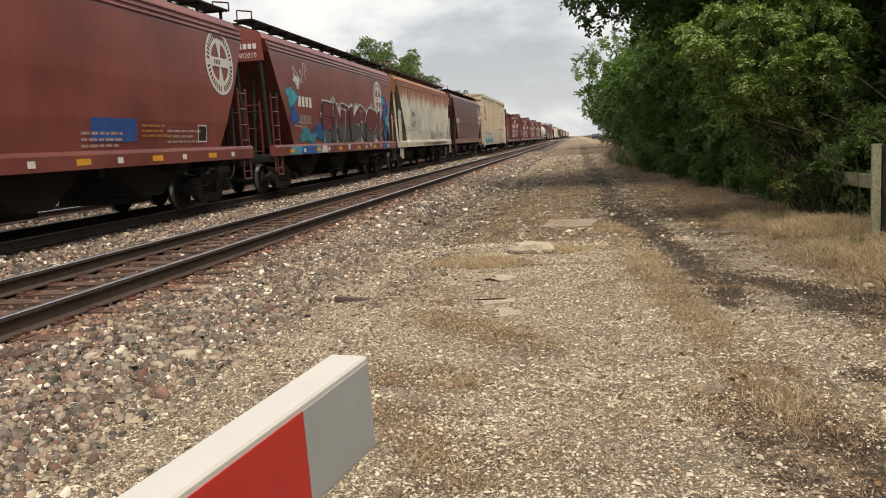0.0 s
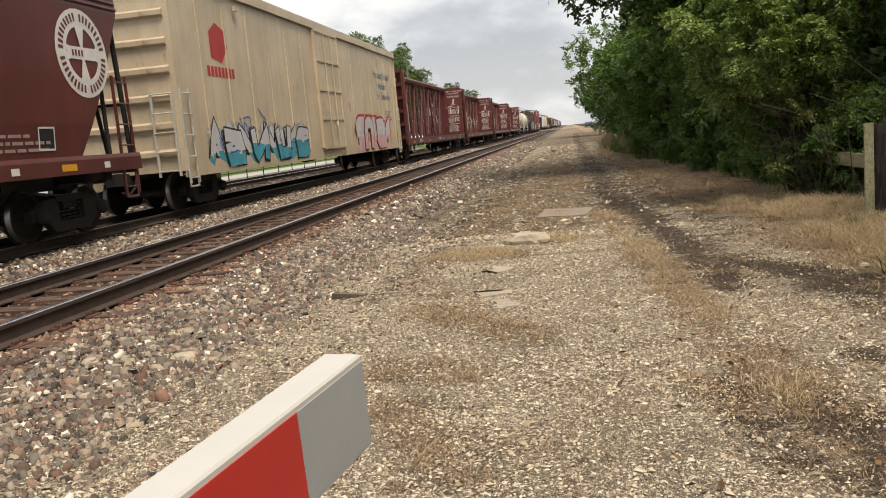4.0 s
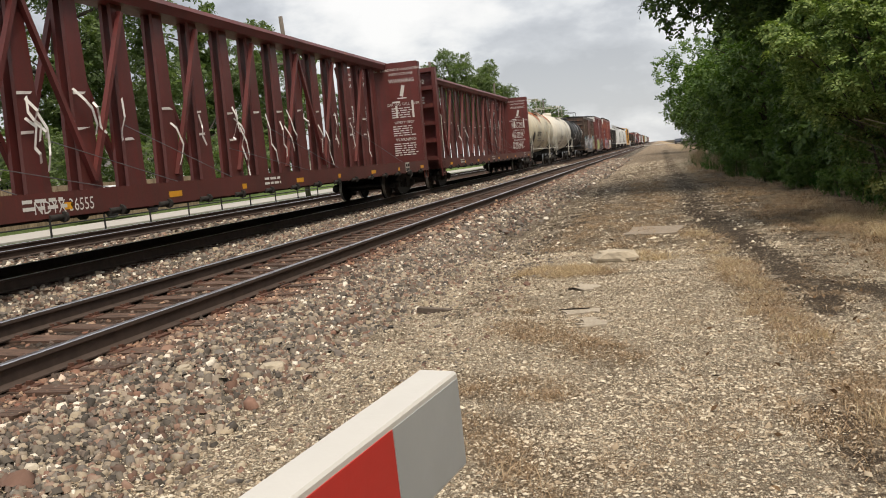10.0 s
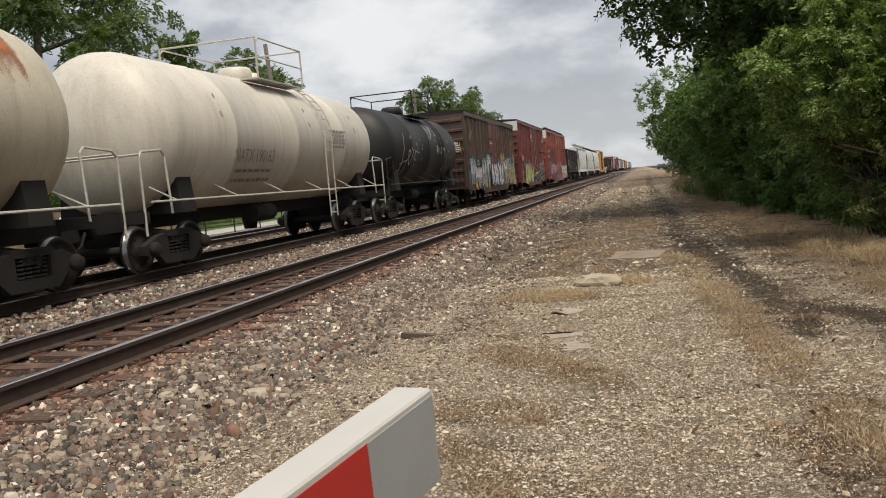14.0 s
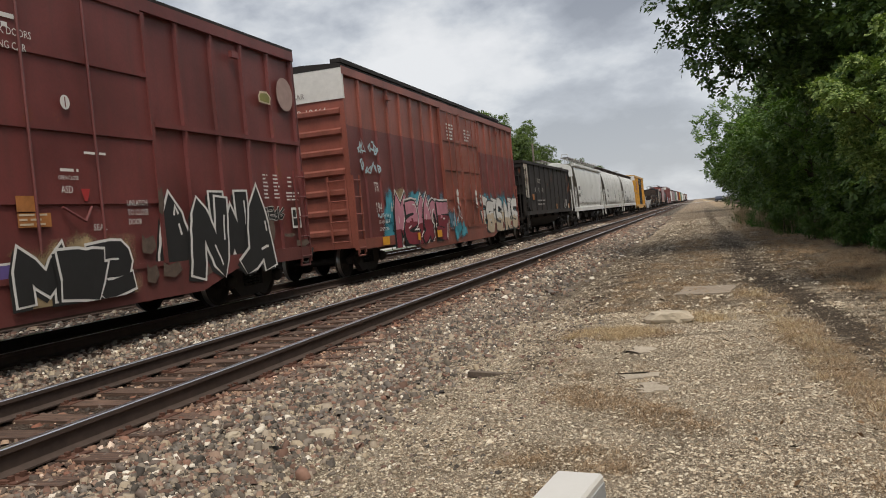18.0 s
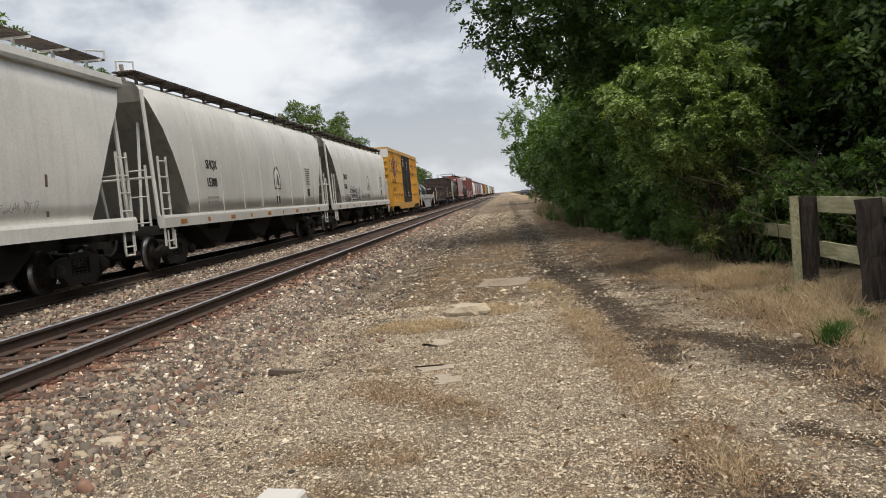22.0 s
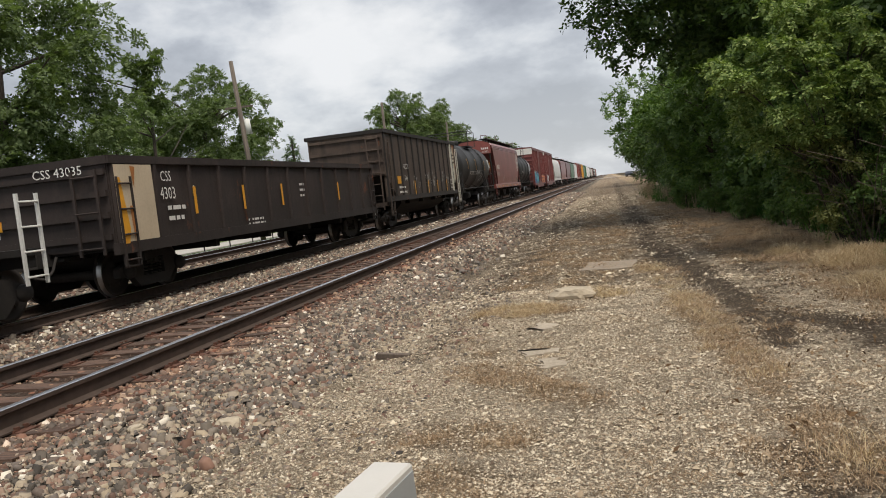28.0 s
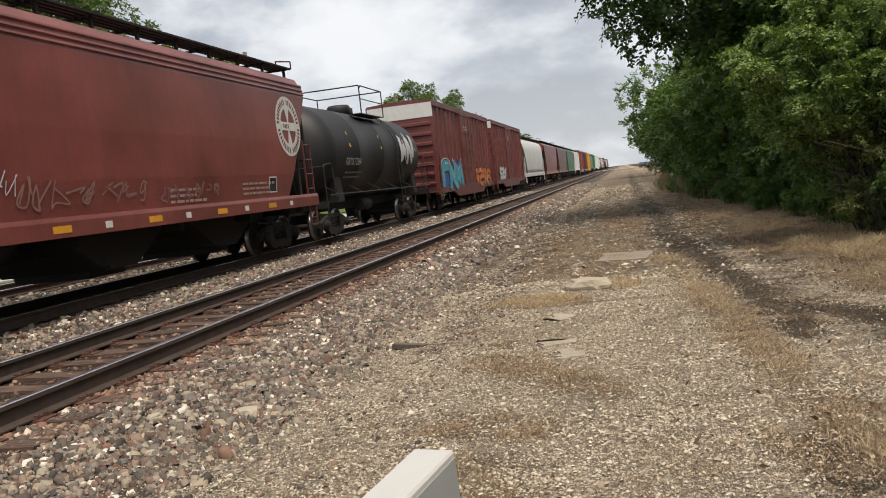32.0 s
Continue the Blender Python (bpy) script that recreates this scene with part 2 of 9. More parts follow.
M["rail_web"] = plain("rusty_rail_web", (0.062, 0.042, 0.033), 0.9, 0.0, 0.4, 8.0)
M["rail_head"] = plain("worn_rail_head", (0.72, 0.72, 0.74), 0.3, 1.0, 0.15, 6.0)
M["plate"] = plain("rusty_tie_plate", (0.11, 0.05, 0.033), 0.85, 0.1, 0.4, 20)
M["white"] = plain("white_lettering", (0.72, 0.71, 0.68), 0.6, 0, 0.12, 6)
M["grey_mark"] = plain("grey_lettering", (0.30, 0.28, 0.27), 0.7, 0, 0.2, 6)
M["pink_mark"] = plain("faded_pink_lettering", (0.42, 0.30, 0.27), 0.7, 0, 0.2, 6)
M["number_grey"] = plain("grey_panel_paint", (0.47, 0.475, 0.45), 0.7, 0, 0.2, 5)
M["umber_mark"] = plain("brown_rusted_mark", (0.12, 0.085, 0.065), 0.8, 0, 0.4, 8)
M["dim_mark"] = plain("faded_grey_paint_mark", (0.36, 0.36, 0.34), 0.7, 0, 0.35, 8)
M["teal_mark"] = plain("faded_teal_paint_mark", (0.20, 0.30, 0.28), 0.7, 0, 0.35, 8)
M["black"] = plain("black_lettering", (0.02, 0.02, 0.02), 0.6, 0, 0.2, 6)
M["amber"] = plain("yellow_reflective_tape", (0.75, 0.36, 0.03), 0.45, 0, 0.15, 9)
M["amber_rust"] = plain("rusty_orange_paint", (0.42, 0.17, 0.05), 0.6, 0, 0.3, 9)
M["white_rail"] = plain("off_white_handrail_paint", (0.52, 0.50, 0.44), 0.55, 0, 0.2, 12)
M["gate_white"] = plain("grey_white_reflective_sheeting", (0.57, 0.555, 0.52), 0.4, 0, 0.06, 9)
M["gate_sheet"] = plain("silver_grey_reflective_sheeting", (0.34, 0.355, 0.36), 0.32, 0, 0.14, 5)
M["gate_red"] = plain("red_reflective_sheeting", (0.50, 0.03, 0.025), 0.4, 0, 0.12, 9)
M["blue"] = plain("blue_spray_paint", (0.03, 0.10, 0.35), 0.55, 0, 0.3, 3)
M["cyan"] = plain("turquoise_spray_paint", (0.06, 0.32, 0.42), 0.55, 0, 0.35, 3)
M["pink"] = plain("pink_spray_paint", (0.52, 0.22, 0.28), 0.55, 0, 0.3, 3)
M["pink_pale"] = plain("pale_pink_spray_paint", (0.62, 0.40, 0.42), 0.55, 0, 0.2, 3)
M["crimson"] = plain("crimson_spray_paint", (0.20, 0.025, 0.04), 0.55, 0, 0.3, 3)
M["red"] = plain("red_spray_paint", (0.45, 0.04, 0.04), 0.55, 0, 0.3, 3)
M["lime"] = plain("lime_spray_paint", (0.42, 0.46, 0.12), 0.55, 0, 0.3, 3)
M["lime_pale"] = plain("pale_lime_spray_paint", (0.50, 0.55, 0.22), 0.55, 0, 0.25, 3)
M["olive"] = plain("olive_spray_paint", (0.24, 0.23, 0.07), 0.55, 0, 0.3, 3)
M["violet"] = plain("violet_spray_paint", (0.15, 0.11, 0.32), 0.55, 0, 0.3, 3)
M["silver"] = plain("silver_spray_paint", (0.58, 0.58, 0.60), 0.5, 0, 0.15, 3)
M["blue_grey"] = plain("grey_blue_spray_paint", (0.10, 0.20, 0.27), 0.55, 0, 0.3, 3)
M["ice"] = plain("pale_blue_spray_paint", (0.42, 0.58, 0.62), 0.55, 0, 0.2, 3)
M["faint_mark"] = plain("faint_pinkish_spray_paint", (0.32, 0.18, 0.155), 0.6, 0, 0.35, 4)
M["orange"] = plain("orange_spray_paint", (0.60, 0.16, 0.03), 0.55, 0, 0.25, 3)
M["pale_mark"] = plain("dull_white_lettering", (0.48, 0.46, 0.43), 0.7, 0, 0.2, 6)
M["grey_spray"] = plain("dark_grey_spray_paint", (0.09, 0.09, 0.095), 0.6, 0, 0.35, 3)
M["tan_spray"] = plain("tan_spray_paint", (0.36, 0.27, 0.15), 0.6, 0, 0.3, 3)
M["plum"] = plain("plum_spray_paint", (0.15, 0.028, 0.036), 0.55, 0, 0.3, 3)


def wood(name, base, dark, along):
    m, k = material(name)
    co, r = place(k)
    co = k.vm("ADD", co, k.n("ShaderNodeCombineXYZ", [k.m("MULTIPLY", r, 37.0), 0.0, k.m("MULTIPLY", r, 11.0)]).outputs[0])
    g = k.noise(k.scaled(co, *along), 1.0, 6, 0.65)
    b = k.noise(co, 1.3, 4)
    tone = k.m("ADD", k.m("MULTIPLY", r, 0.4), 0.8)
    col = k.mix(k.step(g, 0.35, 0.68), dark, base)
    col = k.mix(k.m("MULTIPLY", k.step(b, 0.45, 0.7), 0.5), col, dark)
    col = k.mix(1.0, col, k.n("ShaderNodeCombineXYZ", [tone, tone, tone]).outputs[0], "MULTIPLY")
    finish(k, col, 0.85, 0, g, 0.6, 0.012)
    return m


M["tie"] = wood("weathered_tie_timber", (0.175, 0.105, 0.075), (0.045, 0.028, 0.02), (3, 40, 40))
M["post"] = wood("charred_dark_post_timber", (0.085, 0.066, 0.052), (0.014, 0.011, 0.010), (28, 28, 3))
M["plank"] = wood("mossy_green_plank_timber", (0.60, 0.58, 0.38), (0.27, 0.26, 0.14), (30, 2.5, 20))
M["pole"] = wood("grey_pole_timber", (0.17, 0.14, 0.115), (0.07, 0.06, 0.05), (30, 30, 1.5))
M["bark"] = wood("rough_bark", (0.11, 0.085, 0.065), (0.03, 0.024, 0.02), (14, 14, 2.5))
M["stick"] = wood("grey_stick_wood", (0.2, 0.16, 0.12), (0.08, 0.06, 0.05), (20, 20, 3))

M["ballast"] = island("ballast_stone", ((0.0, (0.065, 0.057, 0.05)), (0.16, (0.135, 0.118, 0.1)), (0.3, (0.24, 0.205, 0.165)), (0.37, (0.21, 0.125, 0.095)), (0.46, (0.15, 0.1, 0.078)), (0.58, (0.22, 0.2, 0.18)), (0.70, (0.36, 0.30, 0.23)), (0.76, (0.30, 0.17, 0.125)), (0.82, (0.40, 0.34, 0.27)), (0.95, (0.47, 0.39, 0.28)), (0.975, (0.86, 0.80, 0.69))), rust=True)
M["pebble"] = island("limestone_chips", ((0.0, (0.15, 0.11, 0.078)), (0.25, (0.39, 0.305, 0.21)), (0.55, (0.57, 0.475, 0.35)), (0.95, (0.83, 0.74, 0.585))))
M["dry_grass"] = island("dry_straw", ((0.0, (0.42, 0.30, 0.17)), (0.5, (0.72, 0.57, 0.36)), (1.0, (0.88, 0.77, 0.54))), trans=0.3, glow=(1.0, 0.94, 0.82))
M["brown_grass"] = island("brown_withered_grass", ((0.0, (0.22, 0.145, 0.088)), (0.5, (0.46, 0.325, 0.205)), (1.0, (0.70, 0.545, 0.36))), trans=0.2, glow=(1.0, 0.94, 0.82))
M["stalk"] = island("dry_brown_stalks", ((0.0, (0.20, 0.145, 0.09)), (0.6, (0.42, 0.32, 0.20)), (1.0, (0.62, 0.49, 0.32))), trans=0.1, glow=(1.0, 0.94, 0.82))
M["weed"] = island("fresh_green_weed", ((0.0, (0.03, 0.09, 0.02)), (1.0, (0.10, 0.22, 0.05))), trans=0.25)
M["leaf"] = island("green_leaves", ((0.0, (0.048, 0.09, 0.026)), (0.6, (0.09, 0.155, 0.046)), (1.0, (0.175, 0.26, 0.075))), 0.5, 10, 0.35, 0.28)
M["leaf_light"] = island("lime_green_leaves", ((0.0, (0.10, 0.17, 0.045)), (0.6, (0.235, 0.33, 0.095)), (1.0, (0.43, 0.52, 0.19))), 0.55, 10, 0.25, 0.25)
M["leaf_mid"] = island("mid_green_leaves", ((0.0, (0.07, 0.132, 0.036)), (0.6, (0.13, 0.222, 0.06)), (1.0, (0.23, 0.335, 0.096))), 0.5, 10, 0.35, 0.3)
M["leaf_olive"] = island("olive_green_leaves", ((0.0, (0.10, 0.12, 0.04)), (0.6, (0.20, 0.23, 0.075)), (1.0, (0.33, 0.35, 0.13))), 0.55, 10, 0.25, 0.25)
M["leaf_grey"] = island("grey_green_leaves", ((0.0, (0.10, 0.14, 0.06)), (0.6, (0.165, 0.225, 0.10)), (1.0, (0.24, 0.31, 0.15))), 0.6, 10, 0.2, 0.4)
# the green leaves again, the deep wood's shade put into their colour
M["leaf_shaded"] = island("shaded_green_leaves", ((0.0, (0.018, 0.036, 0.013)), (0.6, (0.032, 0.06, 0.02)), (1.0, (0.055, 0.092, 0.03))), 0.55, 10, 0.2, 0.2)
M["litter"] = island("dead_leaves", ((0.0, (0.12, 0.07, 0.035)), (0.6, (0.24, 0.15, 0.08)), (1.0, (0.36, 0.26, 0.16))))
M["slab"] = plain("pale_limestone", (0.46, 0.395, 0.30), 0.9, 0, 0.2, 18, 0.6)
M["concrete"] = plain("worn_concrete", (0.29, 0.24, 0.185), 0.9, 0, 0.2, 12, 0.5)
M["asphalt"] = plain("pale_road_surface", (0.42, 0.40, 0.37), 0.9, 0, 0.12, 5, 0.3)
M["house_wall"] = plain("pale_siding", (0.52, 0.50, 0.46), 0.8, 0, 0.08, 3)
M["house_roof"] = plain("grey_shingle_roof", (0.14, 0.13, 0.13), 0.9, 0, 0.25, 5)
M["fence_tan"] = wood("tan_board_fence", (0.38, 0.29, 0.19), (0.22, 0.16, 0.10), (20, 20, 2))
M["glass"] = plain("dark_window_glass", (0.03, 0.035, 0.04), 0.1, 0, 0.1)
M["car_white"] = plain("white_car_paint", (0.7, 0.71, 0.72), 0.3, 0, 0.03)
M["car_dark"] = plain("dark_car_paint", (0.05, 0.06, 0.08), 0.3, 0, 0.05)
M["tyre"] = plain("tyre_rubber", (0.02, 0.02, 0.02), 0.9)

# ground: limestone path, dry growth, dark damp strip, ballast bed, lawn
m, k = material("ground_surface")
M["ground"] = m
co = k.n("ShaderNodeTexCoord").outputs["Object"]
xyz = k.n("ShaderNodeSeparateXYZ", [co])
gx, gy = xyz.outputs[0], xyz.outputs[1]
n1, n2, n3, n4 = k.noise(co, 0.55, 5), k.noise(co, 2.6, 5, 0.6), k.noise(co, 17.0, 5, 0.7), k.noise(co, 90.0, 4, 0.75)
c1, e1 = k.cells(k.vm("ADD", co, k.scaled(k.n("ShaderNodeCombineXYZ", [n3, n4, 0.0]).outputs[0], 0.02, 0.02, 0.0)), 95.0)
c2, e2 = k.cells(co, 17.0)
wx = k.m("ADD", gx, k.m("MULTIPLY", k.m("SUBTRACT", n1, 0.5), 1.6))
wf = k.m("ADD", wx, k.m("MULTIPLY", k.m("SUBTRACT", n2, 0.5), 1.0))
wd = k.m("ADD", k.m("ADD", gx, k.m("MULTIPLY", k.m("SUBTRACT", n1, 0.5), 0.8)), k.m("MULTIPLY", k.m("SUBTRACT", n2, 0.5), 0.7))
wy = k.m("ADD", k.m("ADD", gy, k.m("MULTIPLY", k.m("SUBTRACT", n1, 0.5), 1.0)), k.m("MULTIPLY", k.m("SUBTRACT", n2, 0.5), 1.4))
gap = k.step(e1, 0.0, 0.17)
chips = k.mix(k.step(c1, 0.05, 0.95), (0.42, 0.33, 0.235), (0.94, 0.83, 0.645))
chips = k.mix(gap, (0.25, 0.19, 0.135), chips)
chips = k.mix(k.m("MULTIPLY", k.step(n3, 0.46, 0.7), 0.35), chips, (0.27, 0.195, 0.125))
chips = k.mix(k.m("MULTIPLY", k.step(n2, 0.52, 0.68), 0.35), chips, (0.30, 0.235, 0.165))
straw = k.noise(k.scaled(co, 70.0, 22.0, 40.0), 1.0, 3, 0.7)
dead = k.mix(k.step(k.m("ADD", k.m("MULTIPLY", straw, 0.6), k.m("MULTIPLY", n4, 0.4)), 0.40, 0.60), (0.085, 0.058, 0.036), (0.40, 0.29, 0.18))
dead = k.mix(k.m("MULTIPLY", k.step(c1, 0.8, 0.9), gap), dead, (0.6, 0.52, 0.39))
soil = k.mix(k.step(n4, 0.38, 0.66), (0.045, 0.034, 0.025), (0.22, 0.165, 0.118))
soil = k.mix(k.m("MULTIPLY", k.step(c1, 0.9, 0.96), gap), soil, (0.45, 0.39, 0.30))
bed = k.mix(c2, (0.075, 0.064, 0.053), (0.30, 0.26, 0.21))
bed = k.mix(k.step(e2, 0.0, 0.12), (0.04, 0.033, 0.028), bed)
rusty = k.m("MULTIPLY", k.step(wd, -4.3, -4.7), k.step(n2, 0.3, 0.6))
bed = k.mix(k.m("MULTIPLY", rusty, 0.6), bed, (0.16, 0.075, 0.048))
lawn = k.mix(k.step(n3, 0.3, 0.7), (0.09, 0.16, 0.04), (0.22, 0.29, 0.1))
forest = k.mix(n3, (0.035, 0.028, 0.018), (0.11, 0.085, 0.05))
ragged = k.m("ADD", k.m("MULTIPLY", k.m("SUBTRACT", n2, 0.5), 2.0), k.m("MULTIPLY", k.m("SUBTRACT", n3, 0.5), 2.0))


def cover(name, lo, hi):
    """How far a kind of cover, spread over the mesh, hides the gravel; ragged at its edge."""
    at = k.n("ShaderNodeAttribute")
    at.attribute_name = name
    return k.step(k.m("ADD", at.outputs["Fac"], ragged), lo, hi)


growth = cover("growth", 0.30, 0.75)
loose = k.step(k.m("ADD", k.m("MULTIPLY", n1, 0.5), k.m("MULTIPLY", n2, 0.6)), 0.55, 0.68)
growth = k.m("MAXIMUM", k.m("MULTIPLY", loose, 0.5), growth)
growth = k.m("MAXIMUM", growth, k.m("MULTIPLY", k.step(wy, 9.0, 17.0), k.step(n2, 0.3, 0.6)))
col = k.mix(k.m("MULTIPLY", growth, 0.72), chips, dead)
col = k.mix(k.m("MULTIPLY", k.step(wy, 9.5, 18.0), k.m("MULTIPLY", k.step(n2, 0.25, 0.6), 0.75)), col, k.mix(k.step(n4, 0.35, 0.65), (0.105, 0.078, 0.056), (0.28, 0.215, 0.15)))
verge = k.m("MULTIPLY", k.step(wf, 1.7, 2.3), k.step(gy, 4.0, 7.0))
col = k.mix(k.m("MULTIPLY", verge, 0.85), col, k.mix(k.step(n2, 0.48, 0.68), k.mix(k.step(straw, 0.35, 0.6), (0.24, 0.17, 0.105), (0.62, 0.48, 0.31)), soil))
col = k.mix(k.m("MULTIPLY", cover("damp", 0.32, 0.75), 0.92), col, soil)
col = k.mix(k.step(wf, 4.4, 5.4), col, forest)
col = k.mix(k.step(wd, -2.8, -3.35), col, bed)
col = k.mix(k.step(wx, -16.6, -17.4), col, lawn)
finish(k, col, 0.95, 0, k.m("ADD", k.m("MULTIPLY", gap, 0.8), n4), 1.0, 0.025, 0.2)

# ---- mesh tools ----
def box(bm, x0, x1, y0, y1, z0, z1):
    v = [bm.verts.new(p) for p in ((x0, y0, z0), (x1, y0, z0), (x1, y1, z0), (x0, y1, z0), (x0, y0, z1), (x1, y0, z1), (x1, y1, z1), (x0, y1, z1))]
    for f in ((3, 2, 1, 0), (4, 5, 6, 7), (0, 1, 5, 4), (1, 2, 6, 5), (2, 3, 7, 6), (3, 0, 4, 7)):
        bm.faces.new([v[i] for i in f])
    return bm


def prism(bm, pts, axis, lo, hi):
    """A polygon in the two other axes, drawn out along axis."""
    def at(a, b, c): return {"x": (c, a, b), "y": (a, c, b), "z": (a, b, c)}[axis]
    A, B = [bm.verts.new(at(a, b, lo)) for a, b in pts], [bm.verts.new(at(a, b, hi)) for a, b in pts]
    bm.faces.new(A), bm.faces.new(B[::-1])
    for i in range(len(pts)):
        j = (i + 1) % len(pts)
        bm.faces.new((A[j], A[i], B[i], B[j]))
    return bm


def bar(bm, p, q, r, n=6):
    """A round bar from p to q."""
    p, q = Vector(p), Vector(q)
    d = (q - p).normalized()
    a = d.orthogonal().normalized()
    b = d.cross(a)
    A, B = [], []
    for i in range(n):
        s = math.tau * i / n
        o = (a * math.cos(s) + b * math.sin(s)) * r
        A.append(bm.verts.new(p + o)), B.append(bm.verts.new(q + o))
    for i in range(n):
        j = (i + 1) % n
        bm.faces.new((A[i], A[j], B[j], B[i])).smooth = n > 6
    bm.faces.new(A[::-1]), bm.faces.new(B)
    return bm


def pipe(bm, pts, r, n=6):
    for p, q in zip(pts, pts[1:]):
        bar(bm, p, q, r, n)
    return bm


def turned(bm, prof, axis, centre, n=24, smooth=True):
    """A profile of (radius, place along axis) turned round the axis 'x', 'y' or 'z' through centre."""
    rings = []
    for r, h in prof:
        ring = []
        for i in range(n):
            s = math.tau * i / n
            a, b = r * math.cos(s), r * math.sin(s)
            p = {"x": (h, a, b), "y": (a, h, b), "z": (a, b, h)}[axis]
            ring.append(bm.verts.new((p[0] + centre[0], p[1] + centre[1], p[2] + centre[2])))
        rings.append(ring)
    for A, B in zip(rings, rings[1:]):
        for i in range(n):
            j = (i + 1) % n
            bm.faces.new((A[i], A[j], B[j], B[i])).smooth = smooth
    bm.faces.new(rings[0]), bm.faces.new(rings[-1])
    return bm


def soften(bm, w=0.012, seg=1):
    bmesh.ops.bevel(bm, geom=bm.edges[:], offset=w, segments=seg, affect="EDGES", clamp_overlap=True)
    return bm


def mesh_of(name, bm, mat):
    bmesh.ops.recalc_face_normals(bm, faces=bm.faces[:])
    me = bpy.data.meshes.new(name)
    bm.to_mesh(me)
    bm.free()
    me.materials.append(mat)
    return me


def part(name, bm, mat, parent, label="", at=None):
    ob = new(name, mesh_of(name, bm, mat))
    ob.parent = parent
    if at is not None:
        ob.location = at
    return tagged(ob, label)


def shared(name, me, parent, at=(0, 0, 0)):
    ob = new(name, me)
    ob.parent = parent
    ob.location = at
    return ob


def thing(name, label, category, group="", kind=""):
    return tagged(new(name), label, category, group, kind)


def arrays(name, verts, faces, mat, smooth=False):
    """One mesh out of arrays of corners and faces."""
    me = bpy.data.meshes.new(name)
    verts, faces = np.asarray(verts, np.float32), np.asarray(faces, np.int32)
    k = faces.shape[1]
    me.vertices.add(len(verts)), me.loops.add(faces.size), me.polygons.add(len(faces))
    me.vertices.foreach_set("co", verts.ravel())
    me.loops.foreach_set("vertex_index", faces.ravel())
    me.polygons.foreach_set("loop_start", np.arange(0, faces.size, k, dtype=np.int32))
    me.polygons.foreach_set("loop_total", np.full(len(faces), k, np.int32))
    if smooth:
        me.polygons.foreach_set("use_smooth", np.ones(len(faces), bool))
    me.update(calc_edges=True)
    me.materials.append(mat)
    return me


GLYPHS = {}


def words(parent, text, y, z, size, mat, face, stretch=1.0, name="lettering", italic=0.0, centre=False):
    """Lettering in Blender's own font; face(a, b) gives the place on the surface."""
    if text not in GLYPHS:
        cu = bpy.data.curves.new("text", "FONT")
        cu.body, cu.resolution_u = text, 2
        tmp = bpy.data.objects.new("text", cu)
        me = bpy.data.meshes.new_from_object(tmp)
        GLYPHS[text] = [v.co.copy() for v in me.vertices], [tuple(p.vertices) for p in me.polygons]
        bpy.data.objects.remove(tmp)
        bpy.data.curves.remove(cu)
        bpy.data.meshes.remove(me)
    vs, fs = GLYPHS[text]
    wide = max(v.x for v in vs) * size * stretch if vs else 0
    me = bpy.data.meshes.new(name)
    off = wide / 2 if centre else 0
    me.from_pydata([face(y - off + v.x * size * stretch + italic * v.y * size, z + v.y * size) for v in vs], [], fs)
    me.materials.append(mat)
    ob = new(name, me)
    ob.parent = parent
    return ob


def patch(parent, name, quads, mat, face, label=""):
    """Painted patches: each a polygon of (along, up) on the surface."""
    bm = bmesh.new()
    for i, q in enumerate(quads):
        p = [Vector(face(a, b)) for a, b in q]
        n = (p[1] - p[0]).cross(p[2] - p[1])
        off = Vector((1, 0, 0)) if abs(n.x) > abs(n.y) else Vector((0, -1, 0))
        bm.faces.new([bm.verts.new(v + off * (i % 40) * 0.00018) for v in p])
    me = bpy.data.meshes.new(name)
    bm.to_mesh(me)
    bm.free()
    me.materials.append(mat)
    ob = new(name, me)
    ob.parent = parent
    return tagged(ob, label)


def rect(a0, a1, b0, b1):
    return [(a0, b0), (a1, b0), (a1, b1), (a0, b1)]


def small_print(parent, y, z, rows, width, mat, face, h=0.05, gap=0.1, seed=1):
    """Writing too small to read, as rows of short bars."""
    rnd = random.Random(seed)
    q = []
    for i in range(rows):
        a = y
        end = y + width * rnd.uniform(0.7, 1.0)
        while a < end:
            d = min(rnd.uniform(0.1, 0.3), end - a)
            if d > 0.03:
                q.append(rect(a, a + d, z - i * gap - h, z - i * gap))
            a += d + 0.05
    return patch(parent, "small_lettering", q, mat, face)


def runs(car, name, low, top, mat, face, seed, label=""):
    """Stain running down from a height, thinning out towards a ragged lower edge, low = (along, up) points; it follows the skin."""
    rnd = random.Random(seed)
    ys = np.arange(low[0][0], low[-1][0], 0.07)
    edge = [float(np.interp(y, [p[0] for p in low], [p[1] for p in low])) - rnd.uniform(0.05, 0.4) for y in ys]
    polys = []
    for i in range(len(ys) - 1):
        for j in range(8):
            polys.append(tuple((ys[i + di], top + (edge[i + di] - top) * (j + dj) / 8, 0.0, min(1.15 * (1 - (j + dj) / 8), 0.25 * (1 + min(i + di, len(ys) - 1 - i - di)))) for di, dj in ((0, 0), (1, 0), (1, 1), (0, 1))))
    painted(car, name, polys, mat, face, 0.002, 0.4)


